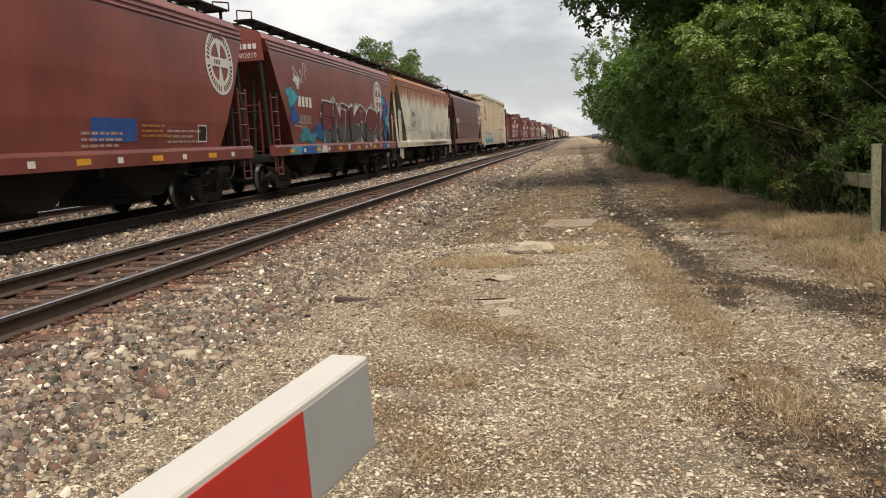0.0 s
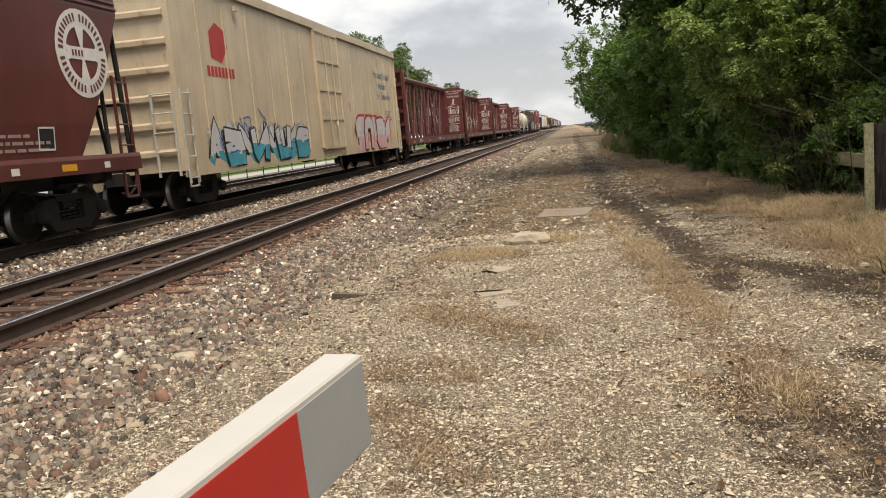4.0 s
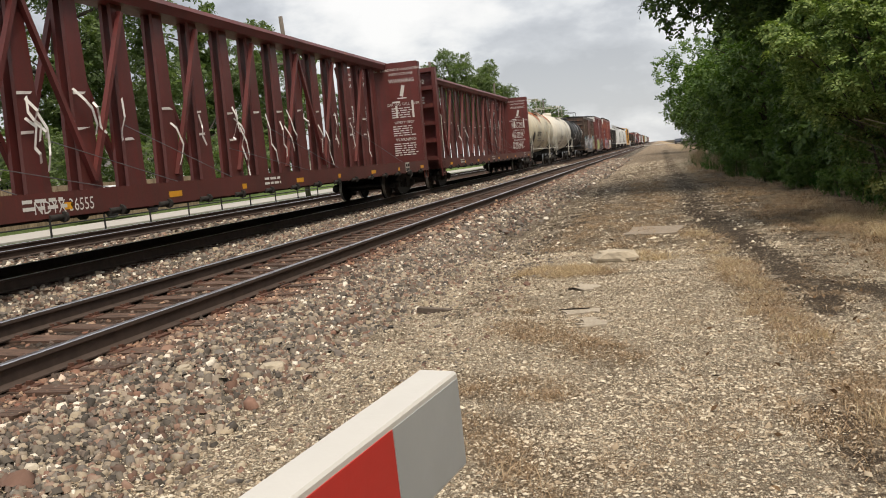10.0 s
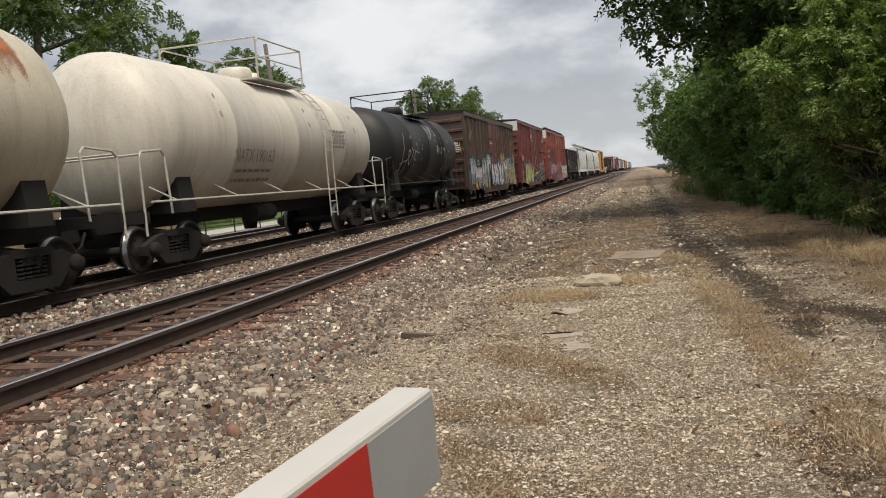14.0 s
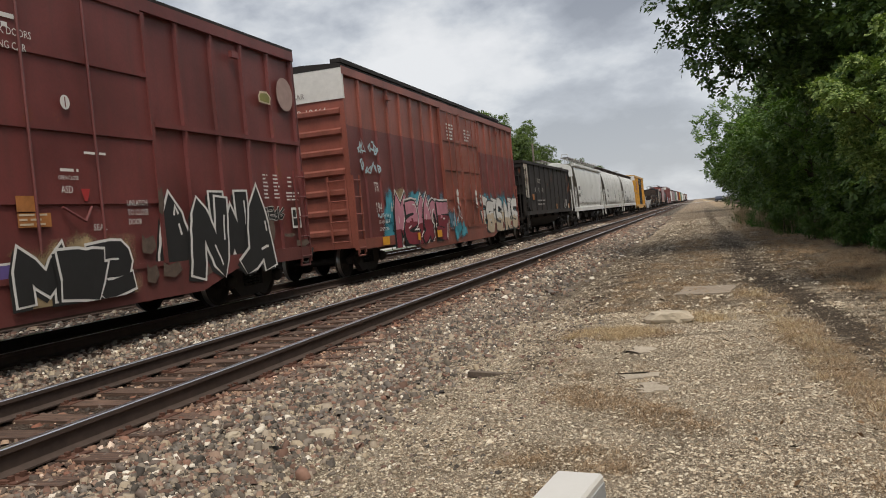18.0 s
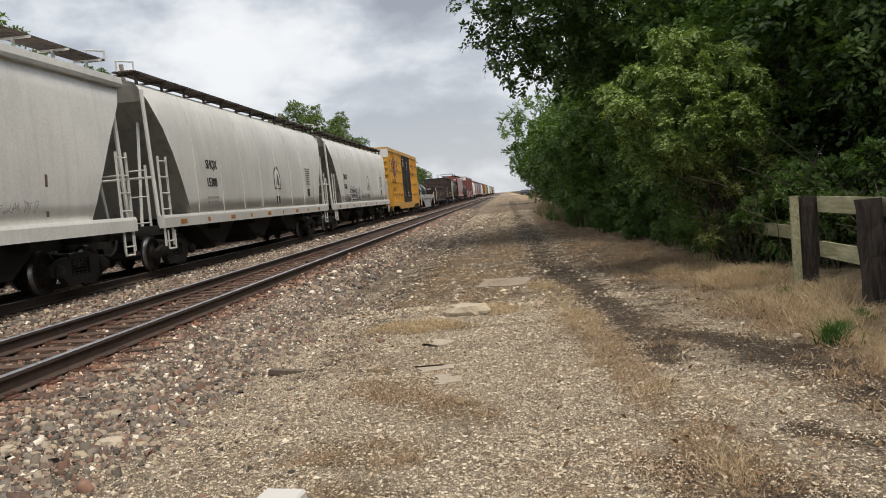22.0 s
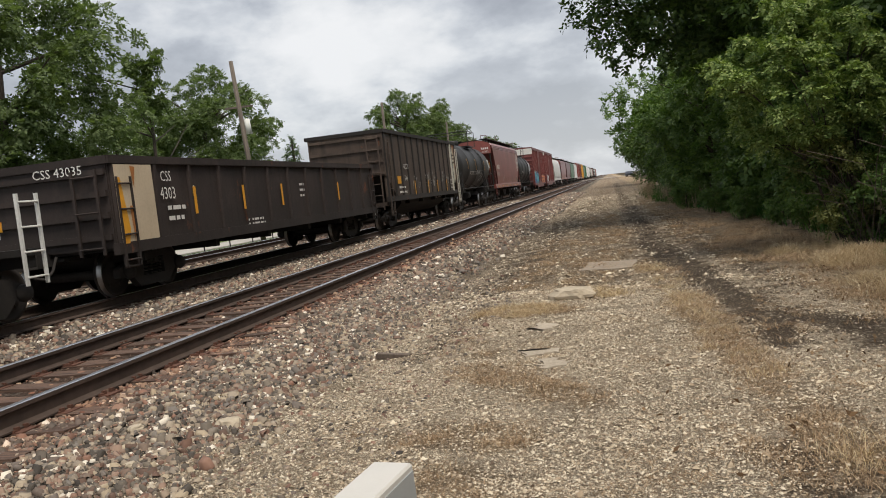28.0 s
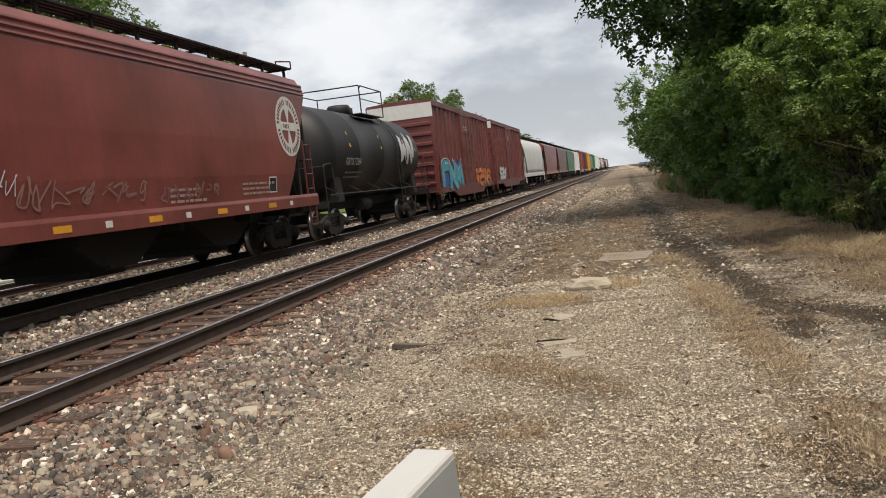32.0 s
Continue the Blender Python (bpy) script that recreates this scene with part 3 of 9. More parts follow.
def stroke(pts, w):
    """Quads and caps along a line, w wide."""
    out = []
    for (a, b), (c, d) in zip(pts, pts[1:]):
        l = math.hypot(c - a, d - b) or 1e-6
        ux, uy = (c - a) / l, (d - b) / l
        nx, ny = -uy * w / 2, ux * w / 2
        ex, ey = ux * w * 0.4, uy * w * 0.4
        out.append([(a - ex * 0.3 + nx, b - ey * 0.3 + ny), (a - ex + nx * 0.3, b - ey + ny * 0.3), (a - ex - nx * 0.3, b - ey - ny * 0.3), (a - ex * 0.3 - nx, b - ey * 0.3 - ny),
                    (c + ex * 0.3 - nx, d + ey * 0.3 - ny), (c + ex - nx * 0.3, d + ey - ny * 0.3), (c + ex + nx * 0.3, d + ey + ny * 0.3), (c + ex * 0.3 + nx, d + ey * 0.3 + ny)])
    return out


SHAPES = (((0.0, 0.0), (0.08, 1.0), (0.6, 0.98), (0.85, 0.66), (0.35, 0.5), (0.95, 0.0)), ((0.0, 0.95), (0.8, 1.0), (0.95, 0.55), (0.15, 0.5), (0.1, 0.05), (1.0, 0.0)), ((0.05, 0.0), (0.12, 1.0), (0.8, 0.06), (0.95, 1.0)), ((0.0, 0.02), (0.42, 1.0), (0.62, 0.4), (0.2, 0.35), (0.95, 0.0)),
          ((0.95, 0.95), (0.2, 1.0), (0.1, 0.55), (0.9, 0.42), (0.8, 0.02), (0.0, 0.06)), ((0.0, 1.0), (0.12, 0.08), (0.8, 0.0), (0.95, 0.98)), ((0.0, 0.0), (0.05, 0.98), (0.45, 0.4), (0.9, 1.0), (0.92, 0.0)))


def rounded_line(pts, k=4):
    """A smooth line through the points."""
    out, p = [], [pts[0]] + list(pts) + [pts[-1]]
    for i in range(1, len(p) - 2):
        for j in range(k):
            t = j / k
            out.append(tuple(0.5 * (2 * p[i][c] + (p[i + 1][c] - p[i - 1][c]) * t + (2 * p[i - 1][c] - 5 * p[i][c] + 4 * p[i + 1][c] - p[i + 2][c]) * t * t + (3 * p[i][c] - p[i - 1][c] - 3 * p[i + 1][c] + p[i + 2][c]) * t ** 3) for c in (0, 1)))
    return out + [pts[-1]]


def ribbon(line, w, rise=0.0004):
    """A band w wide along a line, mitred at its corners: quads of (along, up, lift)."""
    L, R = [], []
    for i, p in enumerate(line):
        a, b = line[max(0, i - 1)], line[min(len(line) - 1, i + 1)]
        d0, d1 = (p[0] - a[0], p[1] - a[1]), (b[0] - p[0], b[1] - p[1])
        l0, l1 = math.hypot(*d0) or 1, math.hypot(*d1) or 1
        if i == 0: l0, d0 = l1, d1
        if i == len(line) - 1: l1, d1 = l0, d0
        n0, n1 = (-d0[1] / l0, d0[0] / l0), (-d1[1] / l1, d1[0] / l1)
        m = (n0[0] + n1[0], n0[1] + n1[1])
        q = max(0.55, (m[0] * n0[0] + m[1] * n0[1]))
        m = (m[0] / q * w / 2, m[1] / q * w / 2)
        end = -0.35 * w if i == 0 else 0.35 * w if i == len(line) - 1 else 0.0
        e = (d1[0] / l1 * end, d1[1] / l1 * end)
        L.append((p[0] + m[0] + e[0], p[1] + m[1] + e[1], i * rise)), R.append((p[0] - m[0] + e[0], p[1] - m[1] + e[1], i * rise))
    return [(L[i], R[i], R[i + 1], L[i + 1]) for i in range(len(line) - 1)]


def below(poly, z):
    """The part of a polygon that lies below z."""
    out = []
    for p, q in zip(poly, poly[1:] + poly[:1]):
        if p[1] <= z: out.append(p)
        if (p[1] <= z) != (q[1] <= z):
            f = (z - p[1]) / (q[1] - p[1])
            out.append(tuple(p[c] + (q[c] - p[c]) * f for c in range(3)))
    return out


SOFT = {}


def soft(key):
    """Spray paint that thins out in specks towards its rim."""
    if key not in SOFT:
        base = TONES[M[key].name]
        m, k = material("sprayed_" + key)
        co, r = place(k)
        a = k.n("ShaderNodeAttribute")
        a.attribute_name = "fade"
        cloudy, speck = k.noise(co, 3.0, 4), k.noise(co, 45.0, 3, 0.7)
        much = k.m("ADD", a.outputs["Fac"], k.m("ADD", k.m("MULTIPLY", k.m("SUBTRACT", cloudy, 0.5), 0.8), k.m("MULTIPLY", k.m("SUBTRACT", speck, 0.5), 0.9)))
        col = k.mix(k.step(cloudy, 0.3, 0.7), tuple(c * 0.6 for c in base), tuple(min(1, c * 1.25) for c in base))
        sh = k.n("ShaderNodeBsdfPrincipled", {"Base Color": col, "Roughness": 0.55})
        k.n("ShaderNodeOutputMaterial", [k.n("ShaderNodeMixShader", [k.step(much, 0.15, 0.6), k.n("ShaderNodeBsdfTransparent"), sh.outputs[0]])])
        SOFT[key] = m
    return SOFT[key]


def painted(car, name, polys, mat, face, lift, floor_z):
    """One painted shape out of polygons that share their edges: corners (along, up, lift), and a fourth number where the paint fades."""
    bm = bmesh.new()
    thin = bm.verts.layers.float.new("fade")
    faded = False
    for q in polys:
        if len(q) > 2:
            vs = []
            for p in q:
                v = bm.verts.new(Vector(face(p[0], max(p[1], floor_z))) + Vector((lift + p[2], 0, 0)))
                v[thin] = p[3] if len(p) > 3 else 1.0
                faded |= len(p) > 3
                vs.append(v)
            bm.faces.new(vs)
    bmesh.ops.remove_doubles(bm, verts=bm.verts[:], dist=1e-4)
    if len(bm.faces): part(name, bm, soft(mat) if faded else M[mat], car)
    else: bm.free()


def sprayed_line(line, rnd, step=0.13):
    """The line with points at even steps, a little unsteady."""
    out = [line[0]]
    for (a, b), (c, d) in zip(line, line[1:]):
        n = max(1, int(math.hypot(c - a, d - b) / step))
        out += [(a + (c - a) * i / n + (rnd.uniform(-0.014, 0.014) if i < n else 0), b + (d - b) * i / n + (rnd.uniform(-0.014, 0.014) if i < n else 0)) for i in range(1, n + 1)]
    return out


def graffiti(car, face, y0, y1, z0, z1, n, cloud, edge, fill, shine=None, seed=1, fat=0.32, low=None, halo=None):
    """Spray-painted block shapes that spell nothing: a cloud, a halo, a thrown shade, an outline, a filling, its darker foot and highlights."""
    rnd = random.Random(seed)
    h = z1 - z0
    if cloud:
        ys = np.linspace(y0 - 0.3, y1 + 0.3, max(10, int((y1 - y0) / 0.14)))
        ph = [rnd.uniform(0, 6) for _ in range(3)]
        tops = [h * (1.1 + 0.10 * math.sin(y * 2.3 + ph[0]) + 0.08 * math.sin(y * 5.9 + ph[1]) + 0.05 * math.sin(y * 11.0 + ph[2])) for y in ys]
        polys, last = [], len(ys) - 1
        for i in range(last):
            for j in range(7):
                polys.append(tuple((ys[i + di], z0 - 0.02 + tops[i + di] * (j + dj) / 7, 0.0, min(1.0, (7 - j - dj) * 0.4, (min(i + di, last - i - di)) * 0.35)) for di, dj in ((0, 0), (1, 0), (1, 1), (0, 1))))
        painted(car, "spray_cloud", polys, cloud, face, 0.002, z0 - 0.05)
    wide = (y1 - y0) / n
    for i in range(n):
        s = rnd.choice(SHAPES)
        if rnd.random() < 0.5: s = tuple((1 - a, b) for a, b in s)
        if rnd.random() < 0.35: s = tuple((a, 1 - b) for a, b in s)
        lean, top = rnd.uniform(-0.14, 0.14), h * rnd.uniform(0.84, 1.0)
        wd = min(wide * 0.95, h * 0.7) * fat * rnd.uniform(0.92, 1.15)
        corners = [(y0 + wide * (i - 0.06 + a * 1.12) + lean * b * wide, z0 + wd * 0.45 + b * (top - wd * 0.9)) for a, b in [(a + rnd.uniform(-0.09, 0.09), b + rnd.uniform(-0.08, 0.08)) for a, b in s]]
        if rnd.random() < 0.5: corners = rounded_line(corners, 3)
        line = sprayed_line(corners, rnd)
        up = 0.018 * (i % 2)
        rim = min(0.11, 0.16 * h * 0.6)
        if halo: painted(car, "spray_halo", ribbon(line, wd + rim * 1.9, 0.0001), halo, face, 0.004 + up, z0 - 0.04)
        painted(car, "spray_thrown_shade", ribbon([(a - rim * 0.8, b - rim * 0.7) for a, b in line], wd + rim * 0.6, 0.0001), "black" if edge != "black" else edge, face, 0.0065 + up, z0 - 0.04)
        painted(car, "spray_outline", ribbon(line, wd + rim, 0.0001), edge, face, 0.009 + up, z0 - 0.04)
        body = ribbon(line, wd, 0.0001)
        painted(car, "spray_letter", body, fill, face, 0.012 + up, z0 - 0.04)
        if low:
            cut = z0 + h * rnd.uniform(0.3, 0.55)
            painted(car, "spray_shade", [below(list(q), cut + 0.06 * math.sin(q[0][0] * 9 + i)) for q in body], low, face, 0.0145 + up, z0 - 0.04)
        for j in range(2 if shine else 0):
            k_ = rnd.randrange(max(1, len(line) - 4))
            painted(car, "spray_highlight", ribbon([(a + wd * 0.22, b + wd * (0.2 - 0.45 * j)) for a, b in line[k_:k_ + 2 + rnd.randrange(3)]], wd * 0.12, 0.0001), shine, face, 0.0175 + up, z0 - 0.04)


def blot(car, face, y, z, r, mat, seed=1, tall=1.0, lift=0.003):
    """A soft round blot of spray paint, ragged at its rim."""
    rnd = random.Random(seed)
    rim = [1.35 * r * (1 + 0.22 * math.sin(3 * q + seed) + 0.12 * math.sin(7 * q + 2 * seed) + rnd.uniform(-0.06, 0.06)) for q in (math.tau * i / 28 for i in range(28))]
    polys = []
    for i in range(28):
        j = (i + 1) % 28
        for f0, f1 in ((0.0, 0.5), (0.5, 1.0)):
            c = [(y + rim[q] * f * math.cos(math.tau * q / 28), z + rim[q] * f * tall * math.sin(math.tau * q / 28), 0.0, 1.25 * (1 - f)) for q, f in ((i, f0), (i, f1), (j, f1), (j, f0))]
            polys.append(c[1:] if f0 == 0.0 else c)
            if f0 == 0.0: polys[-1] = [(y, z, 0.0, 1.25), c[1], c[2]]
    painted(car, "spray_blot", polys, mat, face, lift, 0.4)


def scrawl(car, face, y0, y1, z0, z1, mat, seed=1, w=0.05):
    """Thin spray-can tags: a row of quick, overlapping strokes that spell nothing."""
    rnd = random.Random(seed)
    h = z1 - z0
    q, n = [], max(3, round((y1 - y0) / (h * 0.62)))
    wide = (y1 - y0) / n
    for i in range(n):
        k_ = rnd.randint(4, 7)
        s = [(rnd.uniform(-0.1, 1.1), rnd.uniform(0.0, 1.0)) for j in range(k_)]
        lo, hi = z0 + rnd.random() * 0.15 * h, z1 - rnd.random() * 0.25 * h
        pts = [(y0 + wide * (i + a * 1.05 + 0.22 * b) + rnd.uniform(-0.1, 0.1) * wide, lo + (hi - lo) * b) for a, b in s]
        if rnd.random() < 0.85: pts = rounded_line(pts, 4)
        q += [tuple((p[0], p[1]) for p in poly) for poly in ribbon(pts, w * rnd.uniform(0.4, 0.75))]
    patch(car, "spray_scrawl", q, mat, lambda a, b: Vector(face(a, b)) + Vector((0.006, 0, 0)))

# ---- ground ----
def ground_z(x, y=0.0):
    pts = ((-400, -0.1), (-40, -0.1), (-18, -0.12), (-16.8, -0.06), (-16.2, 0.03), (-3.9, 0.035), (-2.6, -0.07), (-1.6, -0.01), (3.5, 0.0), (6, 0.03), (400, 0.03))
    return float(np.interp(x, [p[0] for p in pts], [p[1] for p in pts]))


# bands of cover on the path: from (x, y) to (x, y), half width at each end, strength
DAMP = ((0.5, 120, 0.35, 45, 0.4, 0.3, 0.7), (0.35, 45, 0.45, 17, 0.3, 0.32, 0.75), (0.45, 17, 0.65, 13.4, 0.32, 0.28, 0.9), (0.65, 13.4, 1.0, 9.2, 0.26, 0.26, 1.0), (1.0, 9.2, 1.02, 7.0, 0.26, 0.16, 1.0), (1.25, 8.4, 1.8, 7.3, 0.25, 0.33, 1.0),
        (1.8, 7.3, 2.0, 6.2, 0.33, 0.3, 1.0), (2.0, 6.2, 2.15, 4.9, 0.28, 0.35, 0.85), (0.5, 4.55, 0.66, 3.6, 0.13, 0.2, 0.75), (0.88, 4.15, 1.1, 3.4, 0.16, 0.3, 0.95), (1.1, 3.4, 1.25, 2.6, 0.3, 0.45, 1.0),
        (1.35, 5.0, 1.75, 4.3, 0.12, 0.25, 0.7), (1.55, 12.6, 1.5, 9.6, 0.3, 0.2, 0.6), (1.2, 30, 1.3, 15, 0.35, 0.35, 0.6), (-2.1, 7.5, -2.0, 14, 0.22, 0.4, 0.5), (-2.0, 14, -1.7, 40, 0.4, 0.5, 0.55), (2.3, 10.2, 2.6, 9.6, 0.2, 0.25, 0.7))
GROWTH = ((0.2, 14, 0.42, 10, 0.24, 0.24, 1.0), (0.42, 10, 0.6, 6.8, 0.24, 0.2, 1.0), (0.6, 6.8, 0.65, 5.3, 0.18, 0.14, 0.9), (0.7, 5.2, 0.85, 4.2, 0.2, 0.28, 1.0), (-1.45, 6.7, -0.5, 5.65, 0.28, 0.16, 1.0), (-1.7, 9.8, -1.05, 9.6, 0.4, 0.3, 1.0),
          (-1.6, 5.0, -1.0, 5.0, 0.22, 0.25, 0.8), (-1.3, 4.4, -0.75, 3.5, 0.18, 0.25, 0.8), (-0.45, 16, -0.65, 11, 0.6, 0.5, 0.9), (-1.3, 20, -1.7, 12, 0.6, 0.4, 0.9), (0.36, 4.6, 0.5, 4.1, 0.12, 0.16, 0.8), (-0.9, 45, -0.5, 18, 0.6, 0.6, 0.8), (-0.7, 120, -0.9, 45, 0.9, 0.7, 0.8),
          (1.9, 10.9, 2.3, 8.4, 0.35, 0.4, 0.9), (2.5, 13, 2.6, 8, 0.5, 0.4, 0.9), (2.45, 8, 2.5, 5.6, 0.35, 0.35, 0.8), (1.9, 16, 1.6, 12.5, 0.6, 0.35, 0.8), (-0.2, 8.0, 0.2, 7.4, 0.15, 0.15, 0.4), (-1.9, 8.2, -1.5, 7.4, 0.25, 0.2, 0.7))


def cover_at(bands, x, y):
    """1 in the middle of a band, 0.5 at its edge, down to 0 outside; for arrays of places."""
    out = np.zeros(len(x))
    for xa, ya, xb, yb, wa, wb, much in bands:
        dx, dy = xb - xa, yb - ya
        f = np.clip(((x - xa) * dx + (y - ya) * dy) / (dx * dx + dy * dy), 0, 1)
        d = np.hypot(x - xa - f * dx, y - ya - f * dy) / (0.85 * (wa + (wb - wa) * f))
        out = np.maximum(out, much * np.clip(1.35 - 0.6 * d, 0, 1))
    return out


def swell(x, y):
    """The unevenness of the path and the ballast."""
    if not (-5 < x < 6 and y < 40): return 0.0
    bump = 0.03 * noise.noise((x * 0.6, y * 0.6, 0.0)) + 0.016 * noise.noise((x * 3.1, y * 3.1, 4.0))
    if x < -2.4: bump *= 0.5
    return min(0.35 * bump, 0.0) if -1.4 < x < 0.0 and 6.3 < y < 9.4 else bump


gxs = np.unique(np.concatenate([np.linspace(-400, -20, 14), np.arange(-20, -5, 0.5), np.arange(-5, -3, 0.2), np.arange(-3, 3.6, 0.09), np.arange(3.6, 6, 0.2), np.arange(6, 20, 1.0), np.linspace(20, 400, 12)]))
gys = np.unique(np.concatenate([np.linspace(-560, -4, 12), np.arange(-4, 2, 0.25), np.arange(2, 14, 0.1), np.arange(14, 46, 0.4), np.arange(46, 140, 2.0), np.linspace(140, 1400, 22)]))
gv = []
for y in gys:
    for x in gxs:
        gv.append((x, y, ground_z(x) + swell(x, y)))
nx_ = len(gxs)
gf = [(j * nx_ + i, j * nx_ + i + 1, (j + 1) * nx_ + i + 1, (j + 1) * nx_ + i) for j in range(len(gys) - 1) for i in range(nx_ - 1)]
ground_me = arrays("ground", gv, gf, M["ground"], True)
gv = np.array(gv)
for nm, bands in (("damp", DAMP), ("growth", GROWTH)):
    ground_me.attributes.new(nm, "FLOAT", "POINT").data.foreach_set("value", cover_at(bands, gv[:, 0], gv[:, 1]).astype(np.float32))
tagged(new("ground", ground_me), "limestone path, dry verge, ballast bed and lawn", "ground", "", "structure")


# ---- tracks ----
def rail_part(track, x, label=""):
    bm = bmesh.new()
    b = ZR - 0.18
    prism(bm, ((x - 0.075, b), (x + 0.075, b), (x + 0.075, b + 0.012), (x + 0.012, b + 0.035), (x + 0.012, ZR - 0.05), (x + 0.036, ZR - 0.038), (x + 0.036, ZR - 0.008), (x - 0.036, ZR - 0.008), (x - 0.036, ZR - 0.038), (x - 0.012, ZR - 0.05), (x - 0.012, b + 0.035), (x - 0.075, b + 0.012)), "y", -540, 1000)
    r = part("rail", bm, M["rail_web"], track, label)
    bm = bmesh.new()
    prism(bm, ((x - 0.034, ZR - 0.006), (x + 0.034, ZR - 0.006), (x + 0.028, ZR), (x - 0.028, ZR)), "y", -540, 1000)
    part("rail_head", bm, M["rail_head"], r, "bright worn running surface")
    return r


def tie_mesh(seed):
    rnd = random.Random(seed)
    bm = box(bmesh.new(), -1.3, 1.3, -0.115, 0.115, -0.17, 0.0)
    bmesh.ops.subdivide_edges(bm, edges=[e for e in bm.edges if abs(e.verts[0].co.x - e.verts[1].co.x) > 1], cuts=5)
    for v in bm.verts:
        v.co += Vector((rnd.uniform(-0.02, 0.02), rnd.uniform(-0.014, 0.014), rnd.uniform(-0.014, 0.004)))
    return mesh_of("tie", bm, M["tie"])


def plate_mesh():
    bm = box(bmesh.new(), -0.19, 0.19, -0.095, 0.095, 0.0, 0.018)
    for sx in (-0.11, 0.11):
        for sy in (-0.05, 0.05):
            box(bm, sx - 0.016, sx + 0.016, sy - 0.016, sy + 0.016, 0.016, 0.05)
    for s in (-0.07, 0.07):
        prism(bm, ((-0.12, s - 0.02), (0.12, s - 0.02), (0.12, s + 0.02), (-0.12, s + 0.02)), "z", 0.016, 0.03)
    return mesh_of("tie_plate", bm, M["plate"])


TIES, PLATE_ME = [tie_mesh(i) for i in range(5)], plate_mesh()


def track(name, xc, label, y0, near, far, plates):
    tr = tagged(new(name), label, "railway track", "", "structure")
    for s in (0.7525, -0.7525):
        rail_part(tr, xc + s)
    rnd = random.Random(int(-xc * 10))
    y = y0
    while y < near:
        t = shared("tie", rnd.choice(TIES), tr, (xc + rnd.uniform(-0.06, 0.06), y, 0.062))
        t.rotation_euler = (0, 0, rnd.uniform(-0.03, 0.03))
        if y < plates:
            for s in (0.7525, -0.7525):
                shared("tie_plate", PLATE_ME, t, (s, 0, -0.012))
        y += rnd.uniform(0.50, 0.56)
    bm = bmesh.new()
    while y < far:
        box(bm, xc - 1.3, xc + 1.3, y - 0.11, y + 0.11, -0.1, 0.062)
        y += 0.53
    far_ties = part("far_ties", bm, M["tie"], tr)
    tagged(far_ties, kind="stuff")
    return tr


track("track_near", XN, "empty railway track with rusty rails on weathered ties", -2.0, 62.0, 260.0, 26.0)
track("track_middle", XT, "railway track under the freight train", 6.0, 46.0, 120.0, 0.0)
track("track_far", XF, "railway side track behind the train", 8.0, 40.0, 120.0, 0.0)


